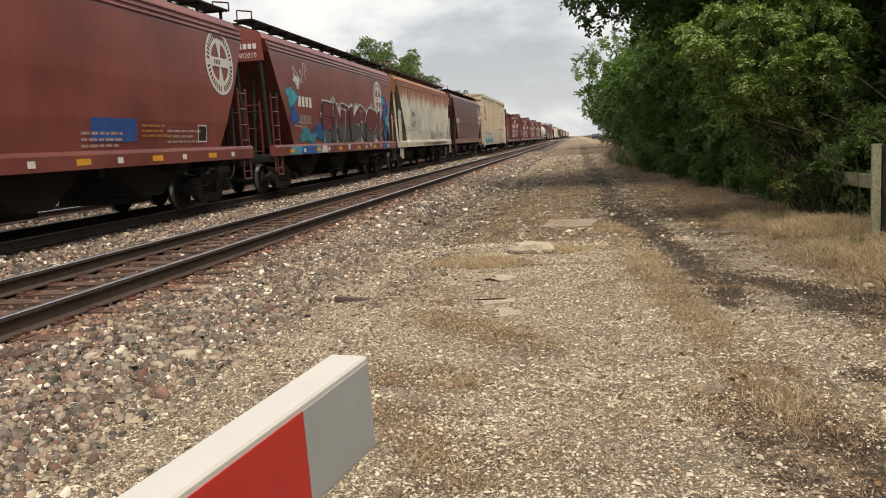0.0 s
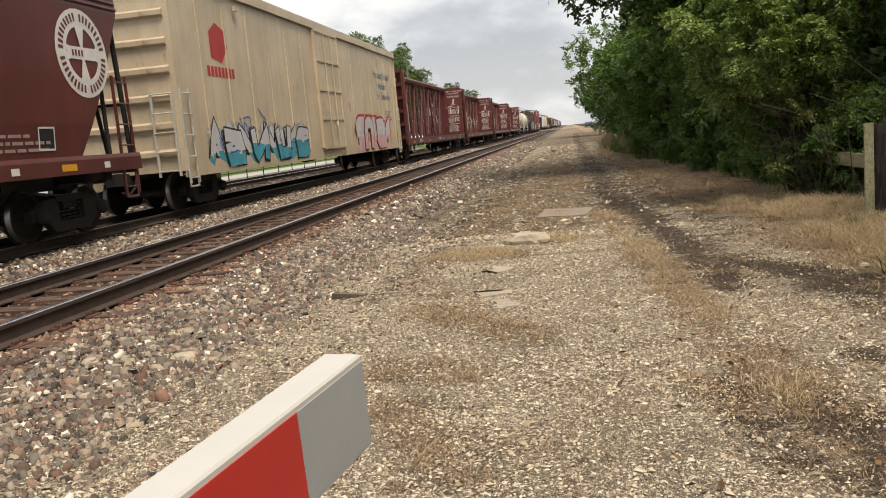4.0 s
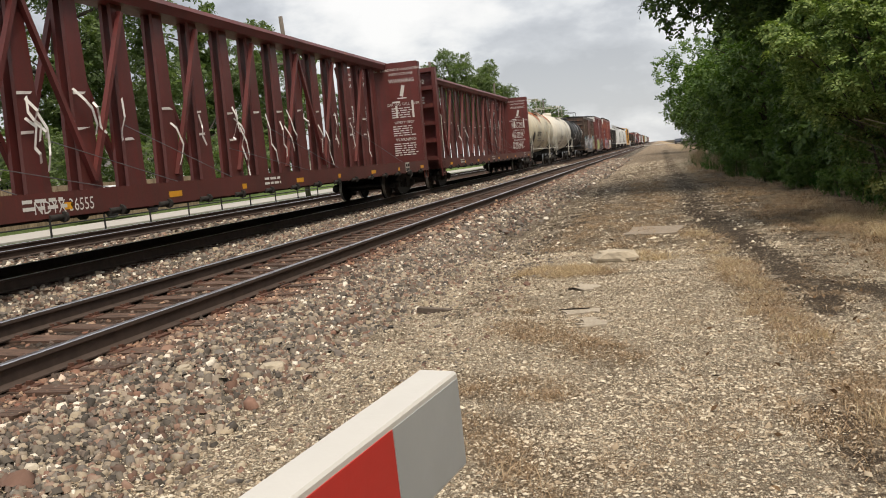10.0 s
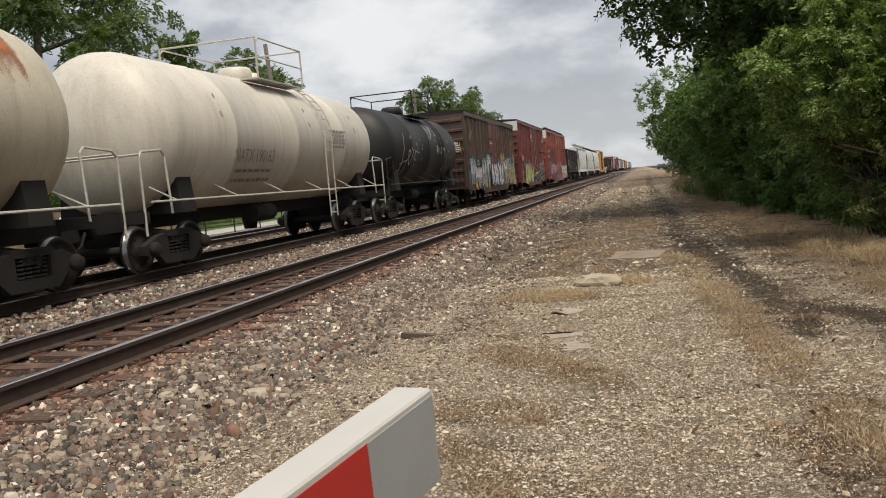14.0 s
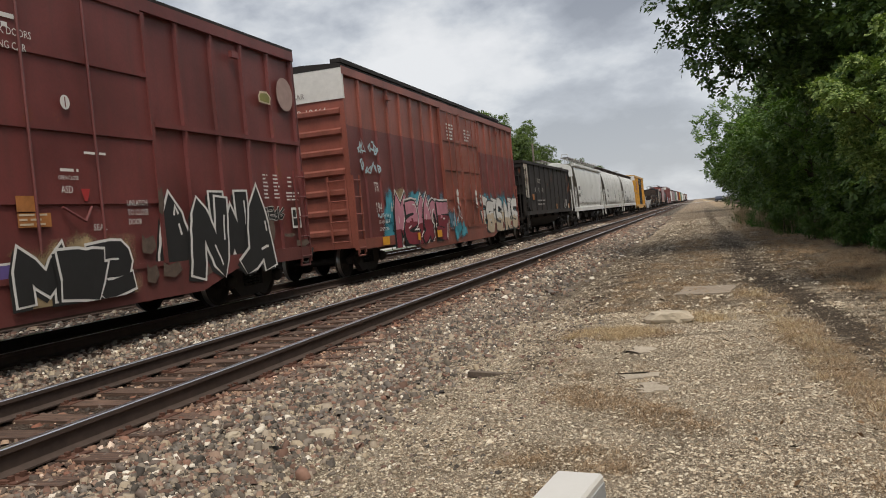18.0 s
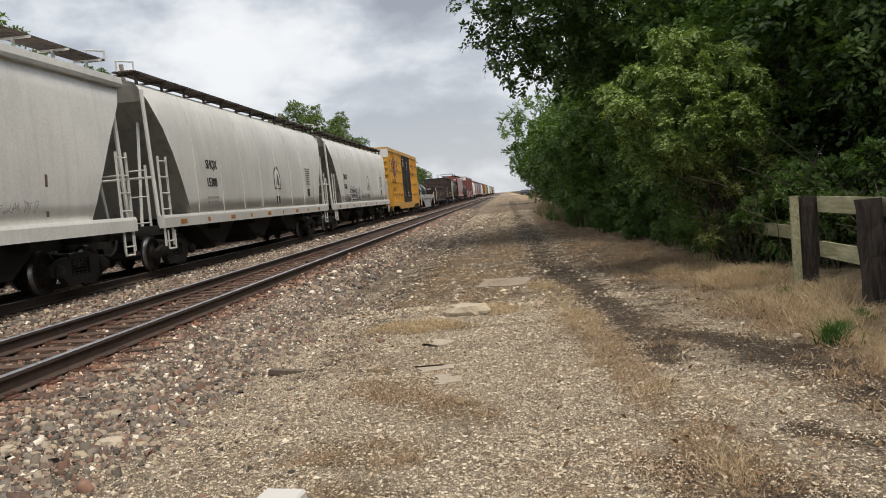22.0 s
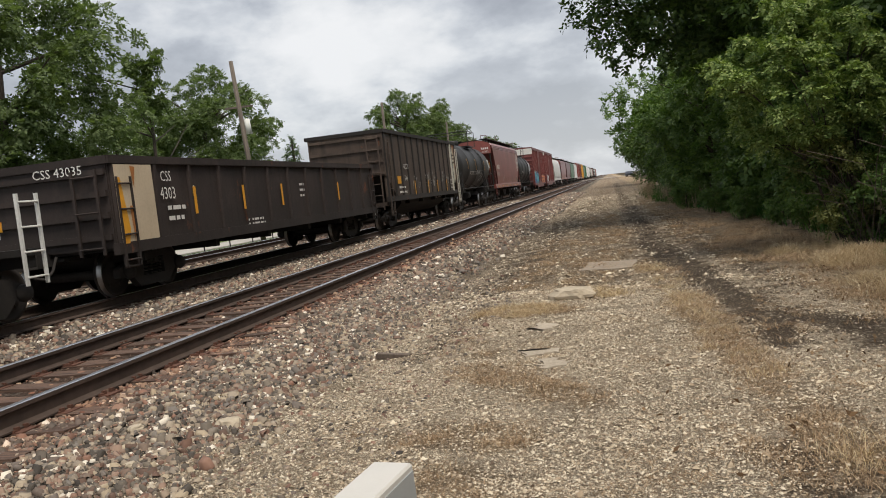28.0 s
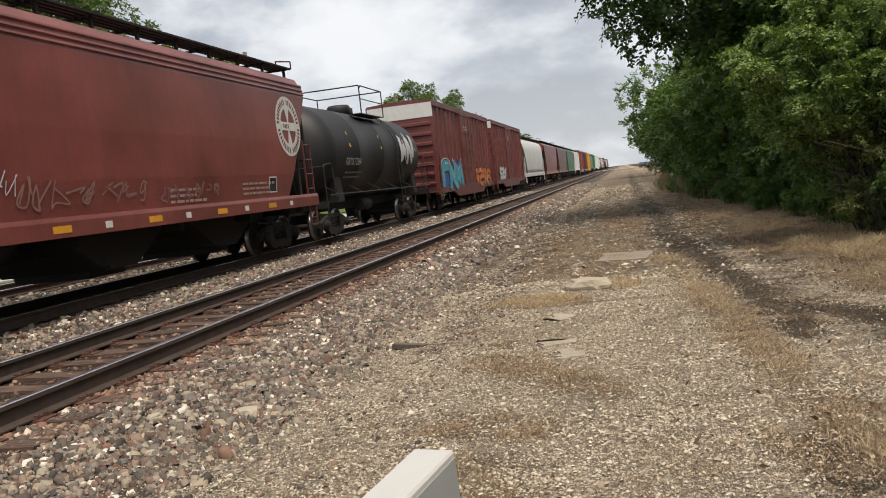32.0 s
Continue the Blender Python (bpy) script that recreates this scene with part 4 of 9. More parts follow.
# ---- loose stone ----
def stones(name, n, region, size, mat, seed, squash=0.6, ico=True, density=None):
    """n stones in one mesh over region (x0, x1, y0, y1), on the ground."""
    rs = np.random.RandomState(seed)
    if ico:
        base = np.array([(x, y, z) for z in (-1, 1) for y in (-1, 1) for x in (-1, 1)], float) * 0.72
        base[4:, :2] *= 0.7
        tri = np.array([(4, 5, 7), (4, 7, 6), (0, 1, 5), (0, 5, 4), (2, 6, 7), (2, 7, 3), (0, 4, 6), (0, 6, 2), (1, 3, 7), (1, 7, 5)])
    else:
        base = np.array([(1, 0, 0), (-1, 0, 0), (0, 1, 0), (0, -1, 0), (0, 0, 1), (0, 0, -1)], float)
        tri = np.array([(0, 2, 4), (2, 1, 4), (1, 3, 4), (3, 0, 4)])
    x0, x1, y0, y1 = region
    wave = np.random.RandomState(99).uniform(0, 6, 8)
    px = rs.uniform(x0, x1, n)
    u = rs.uniform(0, 1, n)
    py = y0 + (y1 - y0) * (u if density is None else u ** density)
    if mat is M["pebble"]:
        wob = 0.10 * np.sin(px * 3.1 + wave[0] + 1.3 * np.sin(py * 2.3)) + 0.08 * np.sin(py * 4.3 + wave[1] + np.sin(px * 5.0))
        thin = np.maximum(0.96 * cover_at(DAMP, px + wob, py + wob), 0.55 * cover_at(GROWTH, px + wob, py + wob))
        thin = np.maximum(thin, np.clip((px + wob - 1.75) / 0.5, 0, 0.85) * (py > 5))
        thin = np.maximum(thin, 0.4 * np.clip(np.sin(px * 2.3 + 2.0 * np.sin(py * 1.1)) * np.sin(py * 1.7 + wave[2] + px) + 0.1, 0, 1))
        thin = np.maximum(thin, np.clip((-2.75 - px + wob) / 0.8, 0, 1))
        keep = rs.uniform(0, 1, n) > thin
        px, py = px[keep], py[keep]
        n = len(px)
    elif x1 > -2.7 and x0 < -4:
        keep = rs.uniform(0, 1, n) < np.clip((-2.6 - px) / 0.75 + 0.25 * np.sin(py * 2.1) * np.sin(py * 5.3 + 1), 0.05, 1)
        px, py = px[keep], py[keep]
        n = len(px)
    pz = np.interp(px, [-17.5, -16.8, -16.2, -3.9, -2.6, -1.6, 3.5], [-0.1, -0.06, 0.03, 0.035, -0.07, -0.01, 0.0])
    if x1 > -4: pz += np.array([swell(a, b) for a, b in zip(px.tolist(), py.tolist())])
    s = size * np.exp(rs.normal(0, 0.42 if mat is M["pebble"] else 0.32, n)) * (1.0 if density is None else (1 + 0.012 * np.maximum(py, 0)))
    ax = s[:, None] * np.stack([rs.uniform(0.8, 1.5, n), rs.uniform(0.6, 0.95, n), rs.uniform(squash * 0.7, squash * 1.2, n)], 1)
    v = base[None] * (1 + rs.uniform(-0.42, 0.38, (n, len(base), 1 if not ico else 3))) * ax[:, None, :]
    a, t = rs.uniform(0, math.tau, n), rs.normal(0, 0.5, n)
    c, sn, ct, st = np.cos(a), np.sin(a), np.cos(t), np.sin(t)
    x_, y_, z_ = v[..., 0], v[..., 1], v[..., 2]
    y2, z2 = y_ * ct[:, None] - z_ * st[:, None], y_ * st[:, None] + z_ * ct[:, None]
    xr, yr = x_ * c[:, None] - y2 * sn[:, None], x_ * sn[:, None] + y2 * c[:, None]
    P = np.stack([xr + px[:, None], yr + py[:, None], z2 + (pz + ax[:, 2] * rs.uniform(-0.35, 0.8, n))[:, None]], 2).reshape(-1, 3)
    F = (tri[None] + (np.arange(n) * len(base))[:, None, None]).reshape(-1, 3)
    return new(name, arrays(name, P, F, mat))


for args in (("ballast_stones", 32000, (-4.75, -2.55, 2.8, 14.0), 0.0190, M["ballast"], 3, 0.85), ("ballast_stones", 1300, (-4.6, -2.75, 2.8, 8.0), 0.025, M["ballast"], 33, 0.8), ("ballast_stones", 11000, (-4.8, -2.65, 14.0, 36.0), 0.03, M["ballast"], 4, 0.8),
             ("ballast_stones", 2600, (-6.25, -4.85, 2.5, 22.0), 0.022, M["ballast"], 5), ("ballast_stones", 18000, (-9.1, -6.4, 6.0, 32.0), 0.027, M["ballast"], 6, 0.8),
             ("ballast_stones", 7000, (-4.75, -2.55, -4.0, 2.8), 0.026, M["ballast"], 17, 0.8), ("ballast_stones", 2500, (-6.25, -4.85, -4.0, 2.5), 0.024, M["ballast"], 18),
             ("ballast_stones", 6000, (-13.6, -11.0, 8.0, 40.0), 0.045, M["ballast"], 7), ("ballast_stones", 9000, (-4.8, -2.5, 36.0, 80.0), 0.05, M["ballast"], 27, 0.6), ("ballast_stones", 6000, (-9.1, -6.4, 32.0, 70.0), 0.05, M["ballast"], 28, 0.6)):
    tagged(stones(*args), "loose grey and brown crushed ballast stones", "ballast", "", "stuff")
tagged(stones("scattered_stones", 1500, (-2.75, -1.6, 2.8, 14.0), 0.015, M["ballast"], 8, density=1.2), "stones strayed from the ballast onto the path", "stones", "", "stuff")
tagged(stones("limestone_chips", 290000, (-3.5, 2.6, 2.7, 11.5), 0.0054, M["pebble"], 9, 0.6, False, 1.45), "pale limestone chips of the path", "gravel", "", "stuff")
tagged(stones("limestone_chips", 45000, (-3.3, 2.8, -4.0, 2.75), 0.0085, M["pebble"], 19, 0.6, False), "pale limestone chips of the path", "gravel", "", "stuff")
tagged(stones("limestone_chips", 28000, (-2.6, 1.6, 11.0, 60.0), 0.0120, M["pebble"], 10, 0.6, False, 1.7), "pale limestone chips of the path", "gravel", "", "stuff")


def rock(name, label, category, x, y, sx, sy, sz, mat, seed, turn=0.0, sink=0.3):
    rnd = random.Random(seed)
    bm = bmesh.new()
    bmesh.ops.create_icosphere(bm, subdivisions=3, radius=1.0)
    for v in bm.verts:
        q = 1 + 0.28 * noise.noise(v.co * 1.6 + Vector((seed, 0, 0))) + 0.08 * noise.noise(v.co * 5 + Vector((0, seed, 0)))
        v.co = Vector((v.co.x * sx * q, v.co.y * sy * q, max(-0.5, v.co.z) * sz * q))
        v.co.z = min(v.co.z, sz * 0.62)
    ob = new(name, mesh_of(name, bm, mat))
    ob.location, ob.rotation_euler = (x, y, ground_z(x) + sz * (0.5 - sink)), (0, 0, turn)
    return tagged(ob, label, category)


rock("stone_slab", "pale flat limestone block lying on the path", "stone", -0.85, 10.42, 0.27, 0.17, 0.13, M["slab"], 2, -0.1, 0.1)
rock("broken_brick", "pale tan broken brick among the ballast", "stone", -3.1, 5.6, 0.1, 0.07, 0.07, M["slab"], 5, 0.5)
for i, (x, y, s) in enumerate(((-3.9, 7.3, 0.09), (-3.75, 5.45, 0.11), (-3.35, 4.75, 0.075), (0.81, 4.86, 0.06), (-3.0, 4.4, 0.06), (2.2, 7.6, 0.08), (1.55, 6.2, 0.05), (3.0, 12.4, 0.09), (-2.9, 6.5, 0.05))):
    rock("pale_stone", "pale rounded limestone lying on the ground", "stone", x, y, s * 0.55, s * 0.42, s * 0.4, M["slab"], 11 + i, i * 0.7)


def flat_piece(name, label, category, pts, z, mat, seed=0):
    """A sunken slab of ragged outline."""
    rnd = random.Random(seed)
    out = []
    for (x0, y0), (x1, y1) in zip(pts, pts[1:] + pts[:1]):
        for f in (0.0, 0.33, 0.66):
            out.append((x0 + (x1 - x0) * f + rnd.uniform(-0.06, 0.06), y0 + (y1 - y0) * f + rnd.uniform(-0.06, 0.06)))
    bm = prism(bmesh.new(), out, "z", z - 0.06, z)
    return tagged(new(name, mesh_of(name, bm, mat)), label, category, "", "structure")


flat_piece("concrete_pad", "small worn concrete pad sunk in the path", "concrete pad", [(-0.85, 13.1), (0.0, 13.0), (0.0, 14.1), (-0.75, 14.2)], 0.022, M["concrete"], 3)
M["slab_path"] = plain("chipped_grey_concrete", (0.40, 0.345, 0.27), 0.95, 0, 0.35, 40, 0.9)
for i, (x, y, sx, sy) in enumerate(((-1.0, 7.3, 0.16, 0.16), (-0.86, 6.85, 0.12, 0.2), (-1.05, 8.6, 0.14, 0.2))):
    pts = [(x + sx * math.cos(a) * (1 + 0.25 * math.sin(3 * a + i)), y + sy * math.sin(a) * (1 + 0.2 * math.cos(2 * a + i))) for a in (math.tau * j / 7 for j in range(7))]
    tagged(flat_piece("concrete_fragment", "fragment of old concrete showing through the gravel", "concrete fragment", pts, 0.004, M["slab_path"], 5 + i), group="concrete fragments in the path")

bm = prism(bmesh.new(), ((-0.17, -0.03), (0.16, -0.045), (0.18, 0.02), (-0.15, 0.04)), "z", -0.02, 0.025)
st = tagged(new("wood_scrap", mesh_of("wood_scrap", bm, M["stick"])), "grey splinter of wood lying on the gravel", "wood scrap")
st.location, st.rotation_euler = (-2.45, 7.78, -0.04), (0.05, 0.1, 0.1)

# far road crossing at the end of the path
flat_piece("road_crossing", "pale road crossing the tracks far ahead", "road", [(-60, 236), (60, 236), (60, 248), (-60, 248)], 0.27, M["asphalt"], 7)
flat_piece("far_pavement", "pale driveway strip behind the tracks", "pavement", [(-23.5, -20), (-20.2, -20), (-20.2, 110), (-23.5, 110)], -0.06, M["asphalt"], 8)


# ---- fence beside the path ----
fence = thing("post_and_rail_fence", "weathered timber fence of dark posts and mossy rails", "fence")
for x, y, h, w_, lean in ((3.42, 10.72, 1.12, 0.19, 0.02), (3.42, 8.85, 1.12, 0.2, -0.03), (3.40, 6.4, 1.12, 0.25, 0.0), (3.42, 4.0, 1.12, 0.24, 0.02)):
    bm = box(bmesh.new(), -w_ / 2, w_ / 2, -0.09, 0.09, -0.1, h)
    bmesh.ops.subdivide_edges(bm, edges=[e for e in bm.edges if abs(e.verts[0].co.z - e.verts[1].co.z) > 0.5], cuts=9)
    rnd = random.Random(int(y * 10))
    for v in bm.verts:
        v.co += Vector((rnd.uniform(-0.014, 0.014), rnd.uniform(-0.012, 0.012), rnd.uniform(-0.02, 0.0) if v.co.z > h - 0.1 else 0))
    p = part("post", bm, M["post"], fence, "dark rough railway-tie post", (x, y, 0))
    p.rotation_euler = (0, lean, 0.05)
bm = box(bmesh.new(), -0.05, 0.05, -0.02, 0.02, 0, 1.13)
part("batten", bm, M["plank"], fence, "", (3.27, 10.66, 0))
for (y0, z0), (y1, z1), hgt in (((1.0, 1.0), (10.62, 1.01), 0.19), ((1.0, 0.42), (10.62, 0.46), 0.19), ((10.8, 0.62), (13.6, 0.60), 0.18)):
    n = max(1, round(abs(y1 - y0) / 2.6))
    for i in range(n):
        a, b = i / n, (i + 1) / n
        ya, yb = y0 + (y1 - y0) * a, y0 + (y1 - y0) * b
        za, zb_ = z0 + (z1 - z0) * a, z0 + (z1 - z0) * b
        bm = prism(bmesh.new(), ((ya + 0.01, za - hgt / 2), (yb - 0.01, zb_ - hgt / 2), (yb - 0.01, zb_ + hgt / 2), (ya + 0.01, za + hgt / 2)), "x", 3.53, 3.57)
        part("rail", bm, M["plank"], fence, "mossy sawn plank rail")

# ---- crossing gate arm ----
gate = thing("crossing_gate_arm", "lowered crossing gate arm in grey-white and red reflective sheeting", "crossing gate")
GT = Matrix.Translation((-0.523, 1.2, 1.151)) @ Euler((0, 0, radians(-11.0))).to_matrix().to_4x4() @ Euler((radians(3.0), 0, 0)).to_matrix().to_4x4()
bm = prism(bmesh.new(), ((-0.055, 0.0), (0.0, 0.0), (0.0, -0.13), (-0.055, -0.13)), "y", -3.4, 0.0)
arm = part("arm", soften(bm, 0.003), M["gate_white"], gate)
arm.matrix_local = GT
for y0, y1 in ((-0.58, -0.178), (-1.39, -0.985), (-2.2, -1.79)):
    bm = box(bmesh.new(), 0.0, 0.0012, y0, y1, -0.124, -0.009)
    stripe = part("stripe", bm, M["gate_red"], gate, "red reflective stripe")
    stripe.matrix_local = GT
for y0, y1 in ((-0.176, -0.004), (-0.983, -0.582), (-1.788, -1.392)):
    pale = part("pale_stripe", box(bmesh.new(), 0.0, 0.0012, y0, y1, -0.124, -0.009), M["gate_sheet"], gate, "dull silver-grey reflective stripe")
    pale.matrix_local = GT
base = part("mast", box(bmesh.new(), -0.16, 0.16, -0.16, 0.16, -1.1, 0.2), M["steel"], gate, "grey gate mast")
base.matrix_local = GT @ Matrix.Translation((-0.03, -3.5, 0))

# ---- freight cars ----
# A car's own space: x towards the path, y along the track from its near end, z up from the rail heads.
W = 1.52
WHEEL_R = 0.43
CARS, COILS, SPINNING = [], [], []
STEP_X = lambda a, b: (W + 0.004, a, b)


def side(x=W):
    return lambda a, b: (x + 0.004, a, b)


def end_face(y=0.0):
    return lambda a, b: (a, y - 0.006, b)


def wheelset_mesh():
    bm = bmesh.new()
    prof = ((0.09, -0.09), (0.15, -0.08), (0.17, -0.02), (0.33, 0.0), (0.35, -0.07), (0.45, -0.075), (0.46, -0.05), (0.432, -0.03), (0.425, 0.065), (0.36, 0.065), (0.34, 0.03), (0.18, 0.035), (0.15, 0.08), (0.10, 0.09))
    for s in (-1, 1):
        turned(bm, [(r, s * (0.755 + h)) for r, h in prof], "x", (0, 0, 0), 20)
        for i in range(5):
            a = math.tau * i / 5
            bar(bm, (s * 0.77, 0.25 * math.cos(a), 0.25 * math.sin(a)), (s * 0.80, 0.25 * math.cos(a), 0.25 * math.sin(a)), 0.035, 6)
    turned(bm, ((0.06, -1.1), (0.08, -0.9), (0.085, -0.6), (0.085, 0.6), (0.08, 0.9), (0.06, 1.1)), "x", (0, 0, 0), 10)
    me = mesh_of("wheelset", bm, M["wheel"])
    me.materials.append(M["tread"])
    for p in me.polygons:
        c = p.center
        if 0.422 < math.hypot(c.y, c.z) < 0.432 and abs(p.normal.x) < 0.4:
            p.material_index = 1
    return me


def frame_mesh():
    """A cast truck side frame with its spring nest and two bearing caps."""
    bm = bmesh.new()
    prism(bm, ((-1.12, 0.50), (-1.12, 0.34), (-0.72, 0.32), (-0.5, 0.12), (0.5, 0.12), (0.72, 0.32), (1.12, 0.34), (1.12, 0.50), (0.65, 0.66), (0.36, 0.70), (0.36, 0.30), (-0.36, 0.30), (-0.36, 0.70), (-0.65, 0.66)), "x", -0.07, 0.07)
    box(bm, -0.08, 0.08, -0.42, 0.42, 0.62, 0.74)
    for y in (-0.24, -0.08, 0.08, 0.24):
        for i in range(5):
            bar(bm, (0.0, y, 0.31 + i * 0.062), (0.0, y, 0.345 + i * 0.062), 0.07, 8)
    for y in (-0.88, 0.88):
        turned(bm, ((0.02, 0.06), (0.13, 0.06), (0.14, 0.12), (0.09, 0.2), (0.02, 0.2)), "x", (0, y, 0.43), 12)
    return mesh_of("side_frame", bm, M["truck"])


def bolster_mesh():
    bm = bmesh.new()
    prism(bm, ((-1.05, 0.5), (-0.4, 0.42), (0.4, 0.42), (1.05, 0.5), (1.05, 0.68), (0.3, 0.80), (-0.3, 0.80), (-1.05, 0.68)), "y", -0.2, 0.2)
    for s in (-1, 1):
        box(bm, -0.9, 0.9, s * 0.42 - 0.04, s * 0.42 + 0.04, 0.3, 0.44)
    return mesh_of("truck", bm, M["truck"])


def coupler_mesh():
    bm = bmesh.new()
    box(bm, -0.14, 0.14, 0.0, 0.55, 0.70, 0.94)
    prism(bm, ((-0.2, -0.28), (0.06, -0.34), (0.16, -0.2), (0.12, 0.0), (-0.12, 0.0), (-0.22, -0.12)), "z", 0.69, 0.96)
    pipe(bm, ((0.35, 0.05, 0.85), (0.36, -0.1, 0.62), (0.3, -0.25, 0.5), (0.2, -0.38, 0.55)), 0.025)
    return mesh_of("coupler", bm, M["truck"])


WHEEL_ME, FRAME_ME, BOLSTER_ME, COUPLER_ME = wheelset_mesh(), frame_mesh(), bolster_mesh(), coupler_mesh()


def trucks(car, L, inset=1.75, gap=0.75):
    """Two trucks with turning wheelsets, and the couplers at both ends."""
    for y in (inset, L - inset):
        t = shared("truck", BOLSTER_ME, car, (0, y, 0))
        for s in (-1, 1):
            o = shared("side_frame", FRAME_ME, t, (s * 1.0, 0, 0))
            if s < 0: o.rotation_euler = (0, 0, math.pi)
            wh = shared("wheelset", WHEEL_ME, t, (0, s * 0.88, 0.43))
            SPINNING.append((wh, car, s))
    a = shared("coupler", COUPLER_ME, car, (0, -0.1, 0))
    b = shared("coupler", COUPLER_ME, car, (0, L + 0.1, 0))
    b.rotation_euler = (0, 0, math.pi)


def ladder(car, x, y0, y1, z0, z1, mat, rungs=None, name="ladder", r=0.016):
    bm = bmesh.new()
    for y in (y0, y1):
        box(bm, x - 0.02, x + 0.02, y - 0.025, y + 0.025, z0, z1)
    n = rungs or max(2, int((z1 - z0) / 0.38))
    for i in range(n):
        z = z0 + 0.12 + (z1 - z0 - 0.24) * i / max(1, n - 1)
        bar(bm, (x + 0.02, y0, z), (x + 0.02, y1, z), r)
    return part(name, bm, mat, car)


def cross_ladder(car, y, x0, x1, z0, z1, mat, name="end_ladder"):
    bm = bmesh.new()
    for x in (x0, x1):
        box(bm, x - 0.025, x + 0.025, y - 0.02, y + 0.02, z0, z1)
    n = max(2, int((z1 - z0) / 0.38))
    for i in range(n):
        z = z0 + 0.12 + (z1 - z0 - 0.24) * i / (n - 1)
        bar(bm, (x0, y - 0.02, z), (x1, y - 0.02, z), 0.016)
    return part(name, bm, mat, car)


def stirrup(car, x, y, mat):
    bm = bmesh.new()
    pipe(bm, ((x, y - 0.2, 1.0), (x, y - 0.2, 0.55), (x, y + 0.2, 0.55), (x, y + 0.2, 1.0)), 0.022)
    part("stirrup", bm, mat, car)


def begin(name, label, category, u0, L, group="cars of the freight train"):
    car = thing(name, label, category, group)
    CARS.append((car, u0, L))
    return car


def underframe(car, L, z0=0.8, z1=1.1, mat=None):
    bm = bmesh.new()
    box(bm, -0.35, 0.35, 0.15, L - 0.15, z0, z1)
    for y in np.linspace(1.0, L - 1.0, 6):
        box(bm, -W + 0.1, W - 0.1, y - 0.08, y + 0.08, z1 - 0.2, z1 - 0.01)
    bar(bm, (0.7, L * 0.45, 0.85), (0.7, L * 0.45 + 0.9, 0.85), 0.18, 10)
    bar(bm, (0.5, 2.5, 0.75), (0.5, L - 2.5, 0.75), 0.03)
    part("underframe", bm, mat or M["under"], car)


def emblem(car, y, z, r, face, mat):
    """A round railway emblem: a pale ring, a cross with flared arms in it."""
    def ring(r0, r1, n=28): return [[(y + ra * math.cos(math.tau * (i + j) / n), z + ra * math.sin(math.tau * (i + j) / n)) for ra, j in ((r0, 0), (r1, 0), (r1, 1), (r0, 1))] for i in range(n)]
    q = ring(r * 0.60, r)
    for i in range(4):
        a = math.tau * i / 4
        q.append([(y + rr * math.cos(a + d), z + rr * math.sin(a + d)) for rr, d in ((r * 0.02, -0.6), (r * 0.62, -0.28), (r * 0.62, 0.28), (r * 0.02, 0.6))])
    q.append(rect(y - r * 0.55, y + r * 0.55, z - r * 0.14, z + r * 0.14))
    patch(car, "emblem", q, mat, face, "white round railway emblem with a cross")
    ticks = []
    for i in range(40):
        a = math.tau * (i + 0.25) / 40
        if i % 10:
            ticks.append([(y + rr * math.cos(a + d), z + rr * math.sin(a + d)) for rr, d in ((r * 0.72, -0.042), (r * 0.90, -0.042), (r * 0.90, 0.042), (r * 0.72, 0.042))])
    ticks += [rect(y - r * 0.42 + i * r * 0.12, y - r * 0.42 + i * r * 0.12 + r * 0.07, z - r * 0.07, z + r * 0.07) for i in range(8)]
    patch(car, "emblem_lettering", ticks, M["maroon_dark"], lambda a, b: Vector(face(a, b)) + Vector((0.004, 0, 0)))


def block_word(car, y, z, h, n, mat, face, pitch=0.8):
    """A company's name, as plain upright blocks."""
    patch(car, "name_block", [rect(y + i * h * pitch, y + i * h * pitch + h * pitch * 0.72, z, z + h) for i in range(n)], mat, face)


def reflectors(car, ys, z, face, mats=("amber", "white"), w=0.42, h=0.11):
    for i, y in enumerate(ys):
        patch(car, "reflector", [rect(y, y + w * (1 if i % 2 == 0 else 0.45), z, z + h)], M[mats[i % len(mats)]], face)


